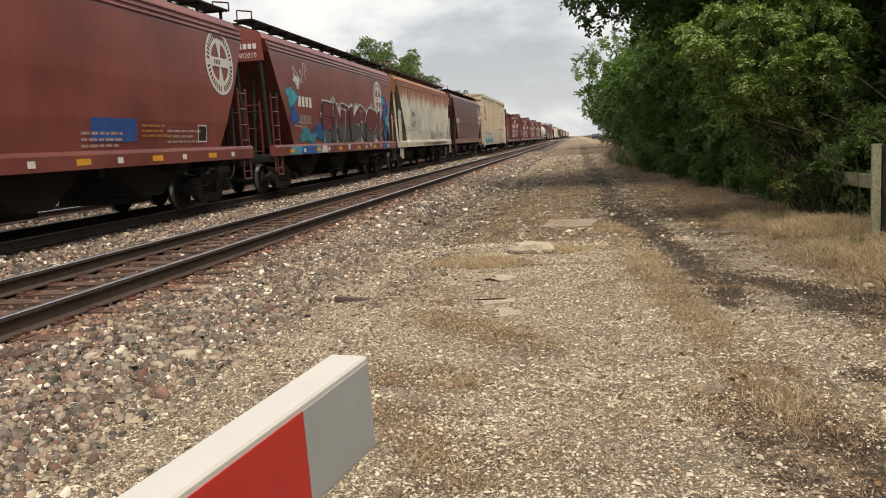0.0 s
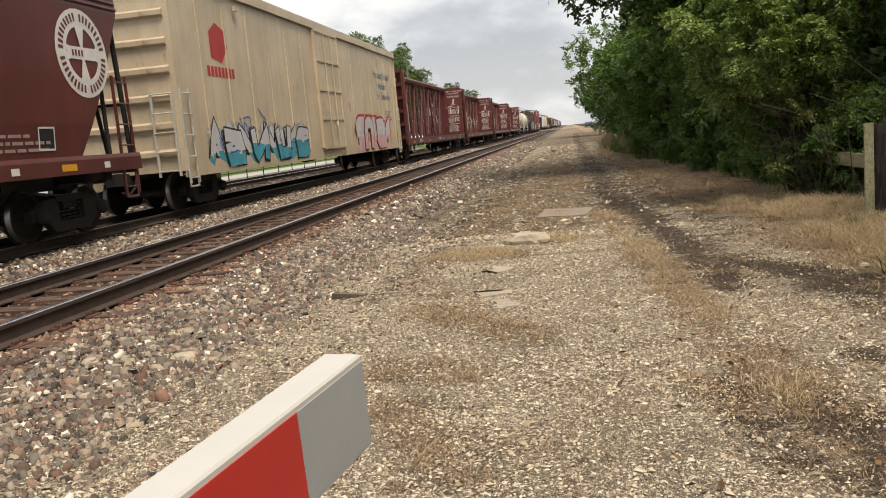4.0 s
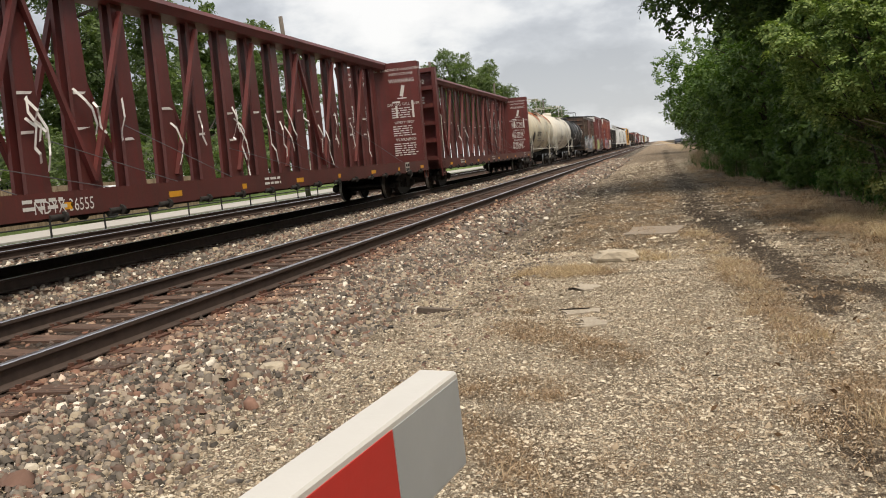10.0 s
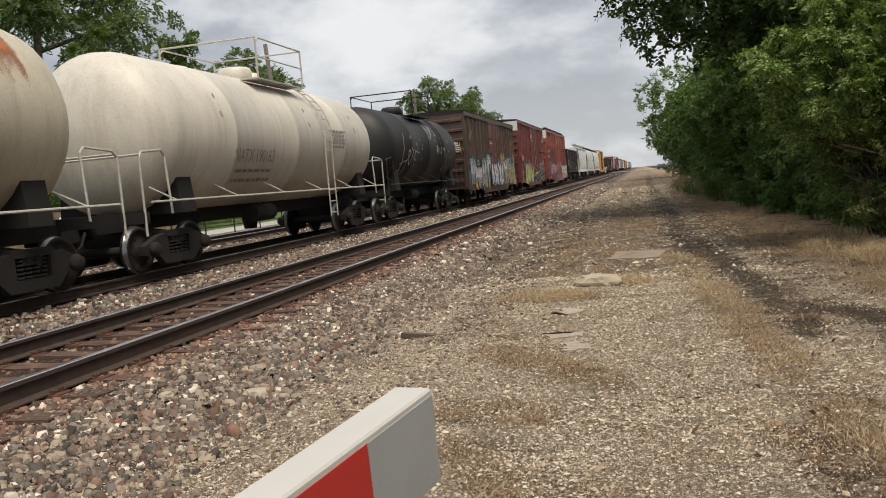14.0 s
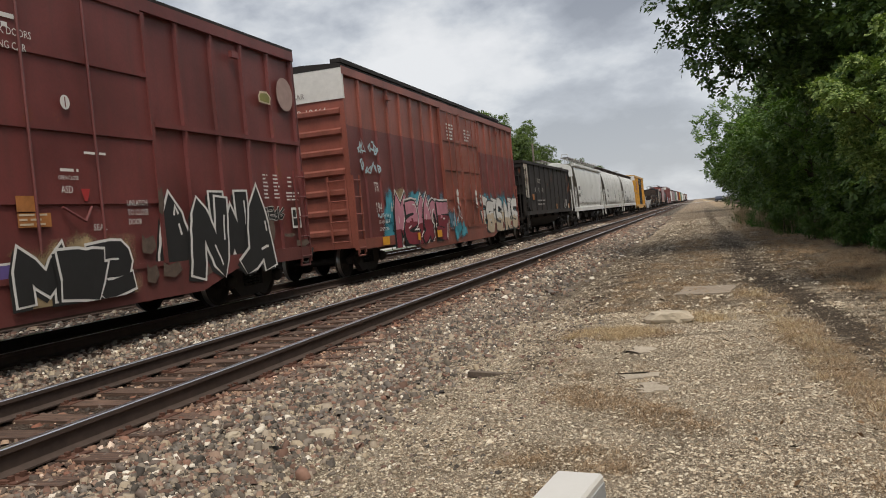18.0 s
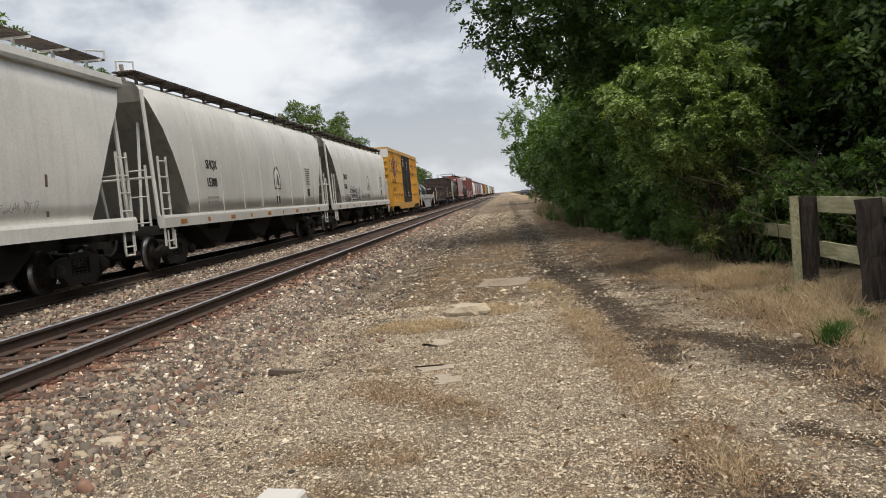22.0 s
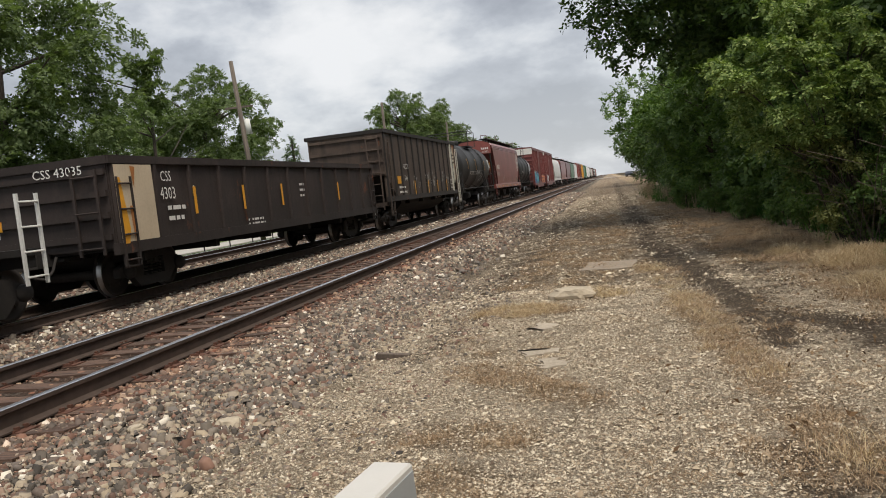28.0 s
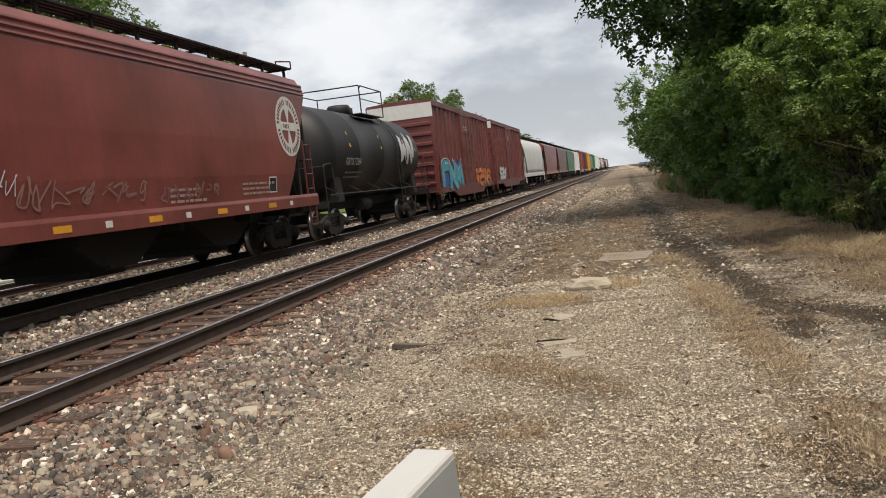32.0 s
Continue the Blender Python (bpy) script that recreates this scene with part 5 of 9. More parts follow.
def covered_hopper(name, label, u0, L, paint_key, rail_key, H=4.68, rounded=False, sill_key=None, trim=None, ribs=0, end_sheet=None, rise=0.0):
    car = begin(name, label, "covered hopper", u0, L)
    skin, rail = M[paint_key], M[rail_key]
    zs = 1.32
    prof = ([(1.525, zs), (1.535, zs + 0.45), (1.535, zs + 1.0), (1.52, zs + 1.6), (1.475, zs + 2.2), (1.37, H - 0.6), (1.16, H - 0.22), (0.7, H)] if rounded
            else [(1.47, zs), (1.52, zs + 0.6), (1.535, zs + 1.4), (1.52, H - 0.75), (1.47, H - 0.42), (1.40, H - 0.40), (1.30, H - 0.22), (0.75, H)])
    if rise: prof = [(1.46, zs), (1.51, zs + 0.4), (1.535, zs + 1.0), (1.535, zs + 1.8), (1.51, H - 0.7), (1.46, H - 0.28), (1.3, H - 0.16), (0.7, H - 0.03)]
    def fx(z):
        for (xa, za), (xb, zb) in zip(prof, prof[1:]):
            if za <= z <= zb: return xa + (xb - xa) * (z - za) / (zb - za)
        return prof[0][0] if z < zs else prof[-1][0]
    full = prof + [(-x, z) for x, z in prof[::-1]]
    cut = 1.75
    def inset(z):
        f = min(1, max(0, (H - 0.55 - z) / (H - 0.55 - zs)))
        return 0.12 + cut * f ** (0.8 if rounded else 1.15)
    bm = bmesh.new()
    stations = 14
    rows = []
    for i in range(stations + 1):
        f = i / stations
        rows.append([bm.verts.new((x, inset(z) + (L - 2 * inset(z)) * f, z)) for x, z in full])
    for A, B in zip(rows, rows[1:]):
        for i in range(len(full)):
            j = (i + 1) % len(full)
            bm.faces.new((A[i], A[j], B[j], B[i])).smooth = rounded
    ends = [[v.co.copy() for v in r] for r in (rows[0], rows[-1])]
    part("body", bm, skin, car)
    # end sheets in a darker paint: grime plus the shade of facing downwards
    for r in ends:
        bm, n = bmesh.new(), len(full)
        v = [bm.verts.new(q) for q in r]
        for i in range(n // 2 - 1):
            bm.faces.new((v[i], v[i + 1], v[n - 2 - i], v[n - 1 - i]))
        part("slope_sheet", bm, M["maroon_dark" if paint_key.startswith("maroon") else "grime_shade_white"], car, "grimy sloping end sheet, darkened for its shade")
    if not rounded:
        for dz in (0.43, 0.55, 0.66):
            bm = bmesh.new()
            bar(bm, (fx(H - dz) + 0.005, 0.2, H - dz), (fx(H - dz) + 0.005, L - 0.2, H - dz), 0.035, 6)
            part("top_chord", bm, skin, car)
    if not rounded if end_sheet is None else end_sheet:
        bm = prism(bmesh.new(), ((-1.42, H - 1.0), (1.42, H - 1.0), (1.38, H - 0.42), (1.22, H - 0.2), (0.7, H - 0.03), (-0.7, H - 0.03), (-1.22, H - 0.2), (-1.38, H - 0.42)), "y", 0.045, 0.1)
        part("end_sheet", bm, skin, car)
    if rise:
        for s in (-1, 1):
            bm = prism(bmesh.new(), ((s * 1.40, H - 0.31), (s * 1.55, H - 0.29), (s * 1.57, H - 0.22), (s * 1.55, H - 0.08), (s * 1.40, H - 0.04)), "y", 0.06, L - 0.06)
            part("top_chord", bm, rail, car, "white chord along the top of the side")
    # seams, side sill, end frames
    if ribs:
        bm = bmesh.new()
        for y in np.linspace(2.4, L - 2.4, ribs):
            pts = [(fx(z) + 0.012, y, z) for z in np.linspace(zs + 0.05, H - 0.3, 9)]
            pipe(bm, pts, 0.014, 5)
        part("weld_seam", bm, skin, car)
    for s in (-1, 1):
        bm = prism(bmesh.new(), ((s * 1.40, zs + 0.05), (s * 1.54, zs + 0.05), (s * 1.56, zs - 0.02), (s * 1.56, zs - 0.26), (s * 1.40, zs - 0.26)), "y", 0.05, L - 0.05)
        part("side_sill", bm, M[sill_key or paint_key], car, trim or "")
    for y in (0.02, L - 0.3):
        part("end_platform", box(bmesh.new(), -1.39, 1.39, y, y + 0.28, 1.0, 1.14), M["under"], car)
    for y, d in ((0.1, 1), (L - 0.1, -1)):
        bm = bmesh.new()
        for s in (-1, 1):
            bar(bm, (s * 1.40, y, 1.1), (s * 1.28, y, H - 0.35), 0.05, 6)
            bar(bm, (s * 0.95, y, 1.1), (s * 0.9, y + d * 0.5, H - 0.9), 0.04, 6)
            if not rounded: bar(bm, (s * 1.40, y + d * 0.75, 1.1), (s * 1.38, y + d * 0.72, H - 1.2), 0.04, 6)
        bar(bm, (-1.38, y, 2.3), (1.38, y, 2.3), 0.03)
        part("end_frame", bm, M["under"] if paint_key.startswith("maroon") else rail, car)
    for y in (0.12, L - 0.62):
        ladder(car, 1.5, y, y + 0.46, 0.62, 2.8, rail, 6)
    cross_ladder(car, 0.05, 0.75, 1.2, 1.1, 2.6, rail)
    for y in (0.45, L - 0.45):
        stirrup(car, 1.52, y, rail)
    # bays under the floor
    for i in range(3):
        c = L * (0.27 + 0.23 * i)
        bm = bmesh.new()
        prism(bm, ((c - L * 0.115, zs - 0.02), (c + L * 0.115, zs - 0.02), (c + 0.45, 0.42), (c - 0.45, 0.42)), "x", -1.05, 1.05)
        box(bm, -0.75, 0.75, c - 0.5, c + 0.5, 0.3, 0.42)
        bar(bm, (-1.2, c - 0.6, 0.5), (1.25, c - 0.6, 0.5), 0.03)
        part("hopper_bay", bm, M["under"], car)
    # running board and hatches on the roof
    bm = bmesh.new()
    for s in (-1, 1):
        for k_ in range(4):
            box(bm, s * 0.95 + k_ * 0.14 - 0.28, s * 0.95 + k_ * 0.14 - 0.17, 0.0, L, H + rise + 0.08, H + rise + 0.12)
    if rise:
        for y in np.linspace(0.3, L - 0.3, 13):
            br = bmesh.new()
            for s in (-1, 1):
                prism(br, ((s * 0.62, H + rise + 0.04), (s * 1.27, H + rise + 0.04), (s * 1.27, H + rise + 0.08), (s * 0.62, H + rise + 0.08)), "y", y - 0.025, y + 0.025)
                box(br, min(s * 0.9, s * 0.95), max(s * 0.9, s * 0.95), y - 0.025, y + 0.025, H - 0.12, H + rise + 0.039)
            part("walkway_bracket", br, rail, car)
    for y in np.linspace(0.3, L - 0.3, 13) if not rise else ():
        box(bm, -1.18, 1.18, y - 0.03, y + 0.03, H + 0.03, H + 0.08)
        for s in (-1, 1):
            box(bm, s * 1.1 - 0.03, s * 1.1 + 0.03, y - 0.03, y + 0.03, H - 0.2, H + 0.04)
    part("running_board", bm, M["under"] if paint_key.startswith("maroon") else M["coal_brown"], car, "open steel walkway on the roof")
    for y in (0.0, L):
        bm = bmesh.new()
        pipe(bm, [(x, y, H + rise + z) for x, z in ((0.78, 0.1), (0.78, 0.36), (1.2, 0.3), (1.2, 0.1))], 0.02)
        part("grab_iron", bm, rail, car)
    bm = bmesh.new()
    box(bm, -0.32, 0.32, 0.8, L - 0.8, H - 0.02, H + 0.1)
    part("hatch_cover", bm, skin, car)
    trucks(car, L)
    underframe(car, L)
    return car, lambda a, b: (fx(b) + 0.006, a, b)


def boxcar(name, label, u0, L, paint_key, H=5.1, W_=W, posts=14, doors=((0.5, 3.0),), door_key=None, white_top=0.0, corr=7, zb=1.0, flush=False, rail_key=None, roof_key=None):
    car = begin(name, label, "boxcar", u0, L)
    skin, rail = M[paint_key], M[rail_key or paint_key]
    bm = bmesh.new()
    box(bm, -W_ + 0.06, W_ - 0.06, 0.08, L - 0.08, zb, H - 0.1)
    part("body", bm, skin, car)
    bm = bmesh.new()
    prism(bm, ((-W_ - 0.01, H - 0.14), (W_ + 0.01, H - 0.14), (W_ + 0.01, H - 0.04), (0.5, H + 0.03), (-0.5, H + 0.03), (-W_ - 0.01, H - 0.04)), "y", 0.0, L)
    for y in np.linspace(0.6, L - 0.6, int(L)):
        prism(bm, ((-W_, H - 0.05), (W_, H - 0.05), (0.5, H + 0.06), (-0.5, H + 0.06)), "y", y - 0.04, y + 0.04)
    part("roof", bm, M[roof_key] if roof_key else skin, car)
    for s in (-1, 1):
        bm = bmesh.new()
        prism(bm, ((0.02, zb + 0.1), (0.02, zb - 0.16), (L * 0.2, zb - 0.16), (L * 0.27, zb - 0.44), (L * 0.73, zb - 0.44), (L * 0.8, zb - 0.16), (L - 0.02, zb - 0.16), (L - 0.02, zb + 0.1)), "x", s * W_ - 0.05, s * W_ + 0.03)
        if flush:
            bm.free()
            bm = box(bmesh.new(), s * W_ - 0.05, s * W_ - 0.05 + 0.012, 0.02, L - 0.02, zb - 0.24, zb + 0.1) if s > 0 else box(bmesh.new(), s * W_ + 0.038, s * W_ + 0.05, 0.02, L - 0.02, zb - 0.24, zb + 0.1)
        part("side_sill", bm, skin, car)
        part("eave", box(bmesh.new(), s * W_ - 0.05, s * W_ + 0.02, 0.02, L - 0.02, H - 0.3, H - 0.1), skin, car)
    spans = [(L * c - w_ / 2, L * c + w_ / 2) for c, w_ in doors]
    d0, d1 = min(a for a, _ in spans), max(b for _, b in spans)
    for y in np.linspace(0.1, L - 0.1, posts):
        if not flush and not d0 - 0.1 < y < d1 + 0.1:
            part("side_post", prism(bmesh.new(), ((W_ - 0.07, y - 0.055), (W_ + 0.0, y - 0.035), (W_ + 0.0, y + 0.035), (W_ - 0.07, y + 0.055)), "z", zb + 0.1, H - 0.3), skin, car)
    # doors
    for a, b in spans:
        bm = bmesh.new()
        box(bm, W_ - 0.05, W_ + 0.02, a, b, zb + 0.1, H - 0.34)
        d = part("door", bm, M[door_key or paint_key], car)
        for z in np.linspace(zb + 0.1, H - 0.34, 5):
            part("door_rib", box(bmesh.new(), W_ + 0.021, W_ + 0.05, a + 0.07, b - 0.07, z - 0.04, z + 0.04), M[door_key or paint_key], d)
        for y in (a + 0.03, b - 0.03):
            part("door_edge", box(bmesh.new(), W_ + 0.021, W_ + 0.055, y - 0.04, y + 0.04, zb + 0.1, H - 0.34), M[door_key or paint_key], d)
        for y in (a + (b - a) * 0.35, a + (b - a) * 0.65):
            part("lock_rod", bar(bmesh.new(), (W_ + 0.075, y, zb + 0.15), (W_ + 0.075, y, H - 0.4), 0.022), M[door_key or paint_key], d)
        bm = bmesh.new()
        pipe(bm, ((W_ + 0.07, (a + b) / 2 - 0.15, zb + 1.0), (W_ + 0.12, (a + b) / 2 + 0.2, zb + 0.8), (W_ + 0.07, (a + b) / 2 + 0.4, zb + 1.0)), 0.02)
        part("door_handle", bm, M[door_key or paint_key], d)
    # corrugated ends
    rib = bmesh.new()
    prism(rib, ((-0.04, -0.105), (-0.13, -0.05), (-0.13, 0.05), (-0.04, 0.105), (0.0, 0.105), (0.0, -0.105)), "x", -W_ + 0.12, W_ - 0.12)
    rib_me = mesh_of("end_rib", rib, skin)
    for y, s in ((0.08, -1), (L - 0.08, 1)):
        lo, hi = sorted((y, y + s * 0.05))
        e = part("end_wall", box(bmesh.new(), -W_, W_, lo, hi, zb - 0.1, H - 0.12), skin, car)
        top = H - 0.3 - white_top
        for i in range(corr):
            r = shared("end_rib", rib_me, e, (0, y, zb + 0.3 + (top - zb - 0.5) * i / (corr - 1)))
            if s > 0: r.rotation_euler = (0, 0, math.pi)
    if white_top:
        bm = bmesh.new()
        box(bm, -W_ + 0.01, W_ - 0.01, 0.005, 0.035, H - 0.2 - white_top, H - 0.12)
        part("end_panel", bm, M["white"], car, "white upper end panel")
        bm = bmesh.new()
        box(bm, W_ - 0.05, W_ + 0.012, 0.01, 0.1, H - 0.2 - white_top, H - 0.12)
        part("corner_panel", bm, M["white"], car)
    ladder(car, W_ + 0.02, 0.08, 0.5, 0.62, zb + 1.7, rail, 5)
    cross_ladder(car, -0.06, W_ - 0.6, W_ - 0.12, 0.8, zb + 1.7, rail)
    ladder(car, W_ + 0.02, L - 0.5, L - 0.08, 0.62, zb + 1.7, rail, 5)
    for y in (0.3, L - 0.3):
        stirrup(car, W_, y, rail)
    bm = bmesh.new()
    for y in (L * 0.16, L * 0.84):
        box(bm, W_, W_ + 0.07, y - 0.12, y + 0.12, H - 0.62, H - 0.5)
    part("bracket", bm, skin, car)
    trucks(car, L)
    underframe(car, L)
    return car, side(W_)


def centre_beam(name, label, u0, L, H=4.62, seed=1, number=""):
    car = begin(name, label, "centerbeam flatcar", u0, L)
    red = M["beam_red"]
    rnd = random.Random(seed)
    bm = bmesh.new()
    box(bm, -W, W, 0.25, L - 0.25, 1.06, 1.14)
    for s in (-1, 1):
        box(bm, s * W - 0.04, s * W + 0.03, 0.05, L - 0.05, 0.80, 1.16)
    for y in np.arange(0.9, L - 0.6, 1.3):
        box(bm, -W, W, y - 0.07, y + 0.07, 0.78, 1.06)
    part("deck", bm, red, car)
    bm = bmesh.new()
    box(bm, -0.25, 0.25, 0.3, L - 0.3, 0.7, 1.06)
    part("centre_sill", bm, M["under"], car)
    # winches along the sill
    wm = bmesh.new()
    bar(wm, (0, -0.13, 0), (0, 0.13, 0), 0.05, 8), bar(wm, (0.02, 0.13, 0), (0.02, 0.18, 0), 0.08, 8)
    wme = mesh_of("winch", wm, M["truck"])
    for y in np.arange(1.2, L - 1.0, 1.3):
        shared("winch", wme, car, (W + 0.02, y, 0.80))
    # posts and diagonals of the beam
    n = int((L - 2.2) / 1.3)
    ys = [1.3 + i * (L - 2.6) / n for i in range(n + 1)]
    pm = bmesh.new()
    for x in (-0.15, 0.15):
        s = 1 if x > 0 else -1
        A = [(x, -0.27, 1.14), (x, 0.27, 1.14), (s * 0.13, 0.16, H - 0.1), (s * 0.13, -0.16, H - 0.1)]
        B = [(p[0] - s * 0.07, p[1], p[2]) for p in A]
        va, vb = [pm.verts.new(p) for p in A], [pm.verts.new(p) for p in B]
        pm.faces.new(va), pm.faces.new(vb[::-1])
        for i in range(4):
            pm.faces.new((va[i], vb[i], vb[(i + 1) % 4], va[(i + 1) % 4]))
    pme = mesh_of("post", pm, red)
    for y in ys:
        shared("post", pme, car, (0, y, 0))
    for i in range(n):
        a, b = ys[i], ys[i + 1]
        if i % 2: a, b = b, a
        if i % 4 in (1, 3) and i % 8 != 3: continue
        bm = bmesh.new()
        bar(bm, (0.2, a, 1.3), (0.2, b, H - 0.25), 0.065, 4)
        bar(bm, (-0.2, b, 1.3), (-0.2, a, H - 0.25), 0.065, 4)
        part("brace", bm, red, car)
    bm = bmesh.new()
    prism(bm, ((-0.36, H + 0.07), (-0.30, H + 0.17), (0.30, H + 0.17), (0.36, H + 0.07), (0.30, H - 0.10), (-0.30, H - 0.10)), "y", 0.1, L - 0.1)
    part("top_chord", bm, red, car)
    # end bulkheads
    for y, s in ((0.1, -1), (L - 0.1, 1)):
        inner = y - s * 0.32
        lo, hi = sorted((inner, inner + s * 0.05))
        b = part("bulkhead", box(bmesh.new(), -W, W, lo, hi, 1.14, H + 0.12), red, car)
        lo, hi = sorted((inner + s * 0.052, y))
        for x in (-W + 0.05, W - 0.05):
            part("bulkhead_post", box(bmesh.new(), x - 0.07, x + 0.07, lo, hi, 0.9, H + 0.1), red, b)
        for z in np.linspace(1.25, H + 0.03, 6):
            part("bulkhead_rib", box(bmesh.new(), -W + 0.13, W - 0.13, lo, hi - 0.02, z - 0.1, z + 0.05), red, b)
    inner = L - 0.1 - 0.32
    f = end_face(inner)
    for x in (0.9, -0.75):
        words(car, "LOADING & UNLOADING", x, 4.45, 0.13, M["white"], f, centre=True)
        words(car, "INSTRUCTIONS", x, 4.28, 0.13, M["white"], f, centre=True)
        words(car, "WARNING", x, 4.02, 0.2, M["white"], f, centre=True)
        patch(car, "pictogram", [[(x - 0.1, 3.55), (x + 0.02, 3.5), (x + 0.12, 3.9), (x, 3.93)], rect(x - 0.2, x + 0.15, 3.44, 3.48)], M["white"], f)
        words(car, "CAR MAY FALL OVER", x, 3.2, 0.13, M["white"], f, centre=True)
        small_print(car, x - 0.45, 3.12, 5, 0.9, M["white"], f, 0.035, 0.08, seed)
        patch(car, "scuff", [rect(x + 0.32, x + 0.4, 2.75, 3.35), rect(x - 0.3, x - 0.22, 2.8, 3.2), rect(x - 0.4, x - 0.1, 3.3, 3.36)], M["white"], f, "torn white paper scraps")
        words(car, "SAFETY FIRST", x, 2.55, 0.13, M["white"], f, centre=True)
        small_print(car, x - 0.45, 2.47, 5, 0.9, M["white"], f, 0.035, 0.08, seed + 1)
        words(car, "WARNING", x, 1.92, 0.16, M["white"], f, centre=True)
        small_print(car, x - 0.45, 1.84, 6, 0.9, M["white"], f, 0.035, 0.08, seed + 2)
    f0 = end_face(0.07)
    if number:
        words(car, number, 0.55, H - 0.5, 0.22, M["pale_mark"], f0)
    small_print(car, 0.35, 3.6, 3, 0.8, M["grey_mark"], f0, 0.05, 0.1, seed)
    small_print(car, 0.3, 2.6, 3, 0.8, M["grey_mark"], f0, 0.05, 0.1, seed + 4)
    # tie-down cables, torn straps
    for y in np.arange(2.2, L - 3.5, 1.9):
        if rnd.random() < 0.65:
            bm = bmesh.new()
            bar(bm, (0.35, y - 0.9 + rnd.random() * 0.3, 1.6 + rnd.random() * 1.4), (W - 0.02, y + 1.0, 1.16), 0.009, 5)
            part("cable", bm, M["steel"], car)
    for y in ys[1:-1]:
        for z in (2.1, 2.7):
            if rnd.random() < 0.8:
                zz = z + rnd.uniform(-0.12, 0.12)
                w_ = 0.28 - 0.1 * (zz - 1.14) / 3.4
                patch(car, "strap_scrap", [[(y - w_, zz), (y - w_ + 0.3 * rnd.uniform(0.5, 1.3), zz + 0.02), (y - w_ + 0.3 * rnd.uniform(0.5, 1.2), zz + 0.065), (y - w_, zz + 0.05)]], M["white"], lambda a, b: (0.165, a, b), "torn white strap scrap")
        for _ in range(rnd.choice((1, 1, 2, 3, 4)) if seed in (2, 3) else rnd.choice((0, 0, 0, 1))):
            bm = bmesh.new()
            p = [(0.2, y + rnd.uniform(-0.3, 0.3), rnd.uniform(2.2, 2.9))]
            for i in range(4):
                p.append((0.2 + rnd.random() * 0.12, p[-1][1] + rnd.uniform(-0.12, 0.16), p[-1][2] - rnd.uniform(0.05, 0.4)))
            for a, b in zip(p, p[1:]):
                v = [bm.verts.new(q) for q in (a, b, (b[0], b[1] + 0.055, b[2] + 0.03), (a[0], a[1] + 0.055, a[2] + 0.03))]
                bm.faces.new(v)
            part("torn_strap", bm, M["white"], car, "torn white strap hanging loose")
    fs = side(W + 0.03)
    reflectors(car, np.arange(1.4, L - 1, 2.6), 0.9, fs, ("amber",), 0.4, 0.1)
    small_print(car, 3.2, 1.08, 2, 0.9, M["white"], fs, 0.05, 0.1, seed + 7)
    small_print(car, 10.2, 1.08, 2, 0.9, M["white"], fs, 0.05, 0.1, seed + 8)
    patch(car, "notice", [rect(L - 2.9, L - 2.45, 0.82, 1.14)], M["white"], side(W + 0.034))
    patch(car, "notice_field", [rect(L - 2.86, L - 2.69, 0.86, 0.96), rect(L - 2.66, L - 2.49, 0.86, 0.96), rect(L - 2.86, L - 2.69, 1.0, 1.1), rect(L - 2.66, L - 2.49, 1.0, 1.1)], M["black"], side(W + 0.04))
    part("grab_rail", pipe(bmesh.new(), ((W, 0.42, 1.5), (W + 0.05, 0.42, 1.55), (W + 0.05, 0.42, 2.85), (W, 0.42, 2.9)), 0.018), M["white_rail"], car, "thin white vertical grab rail")
    ladder(car, W + 0.02, 0.1, 0.5, 0.5, 1.2, red, 3, "side_ladder")
    for y in (0.3, L - 0.3):
        stirrup(car, W, y, red)
    trucks(car, L)
    return car


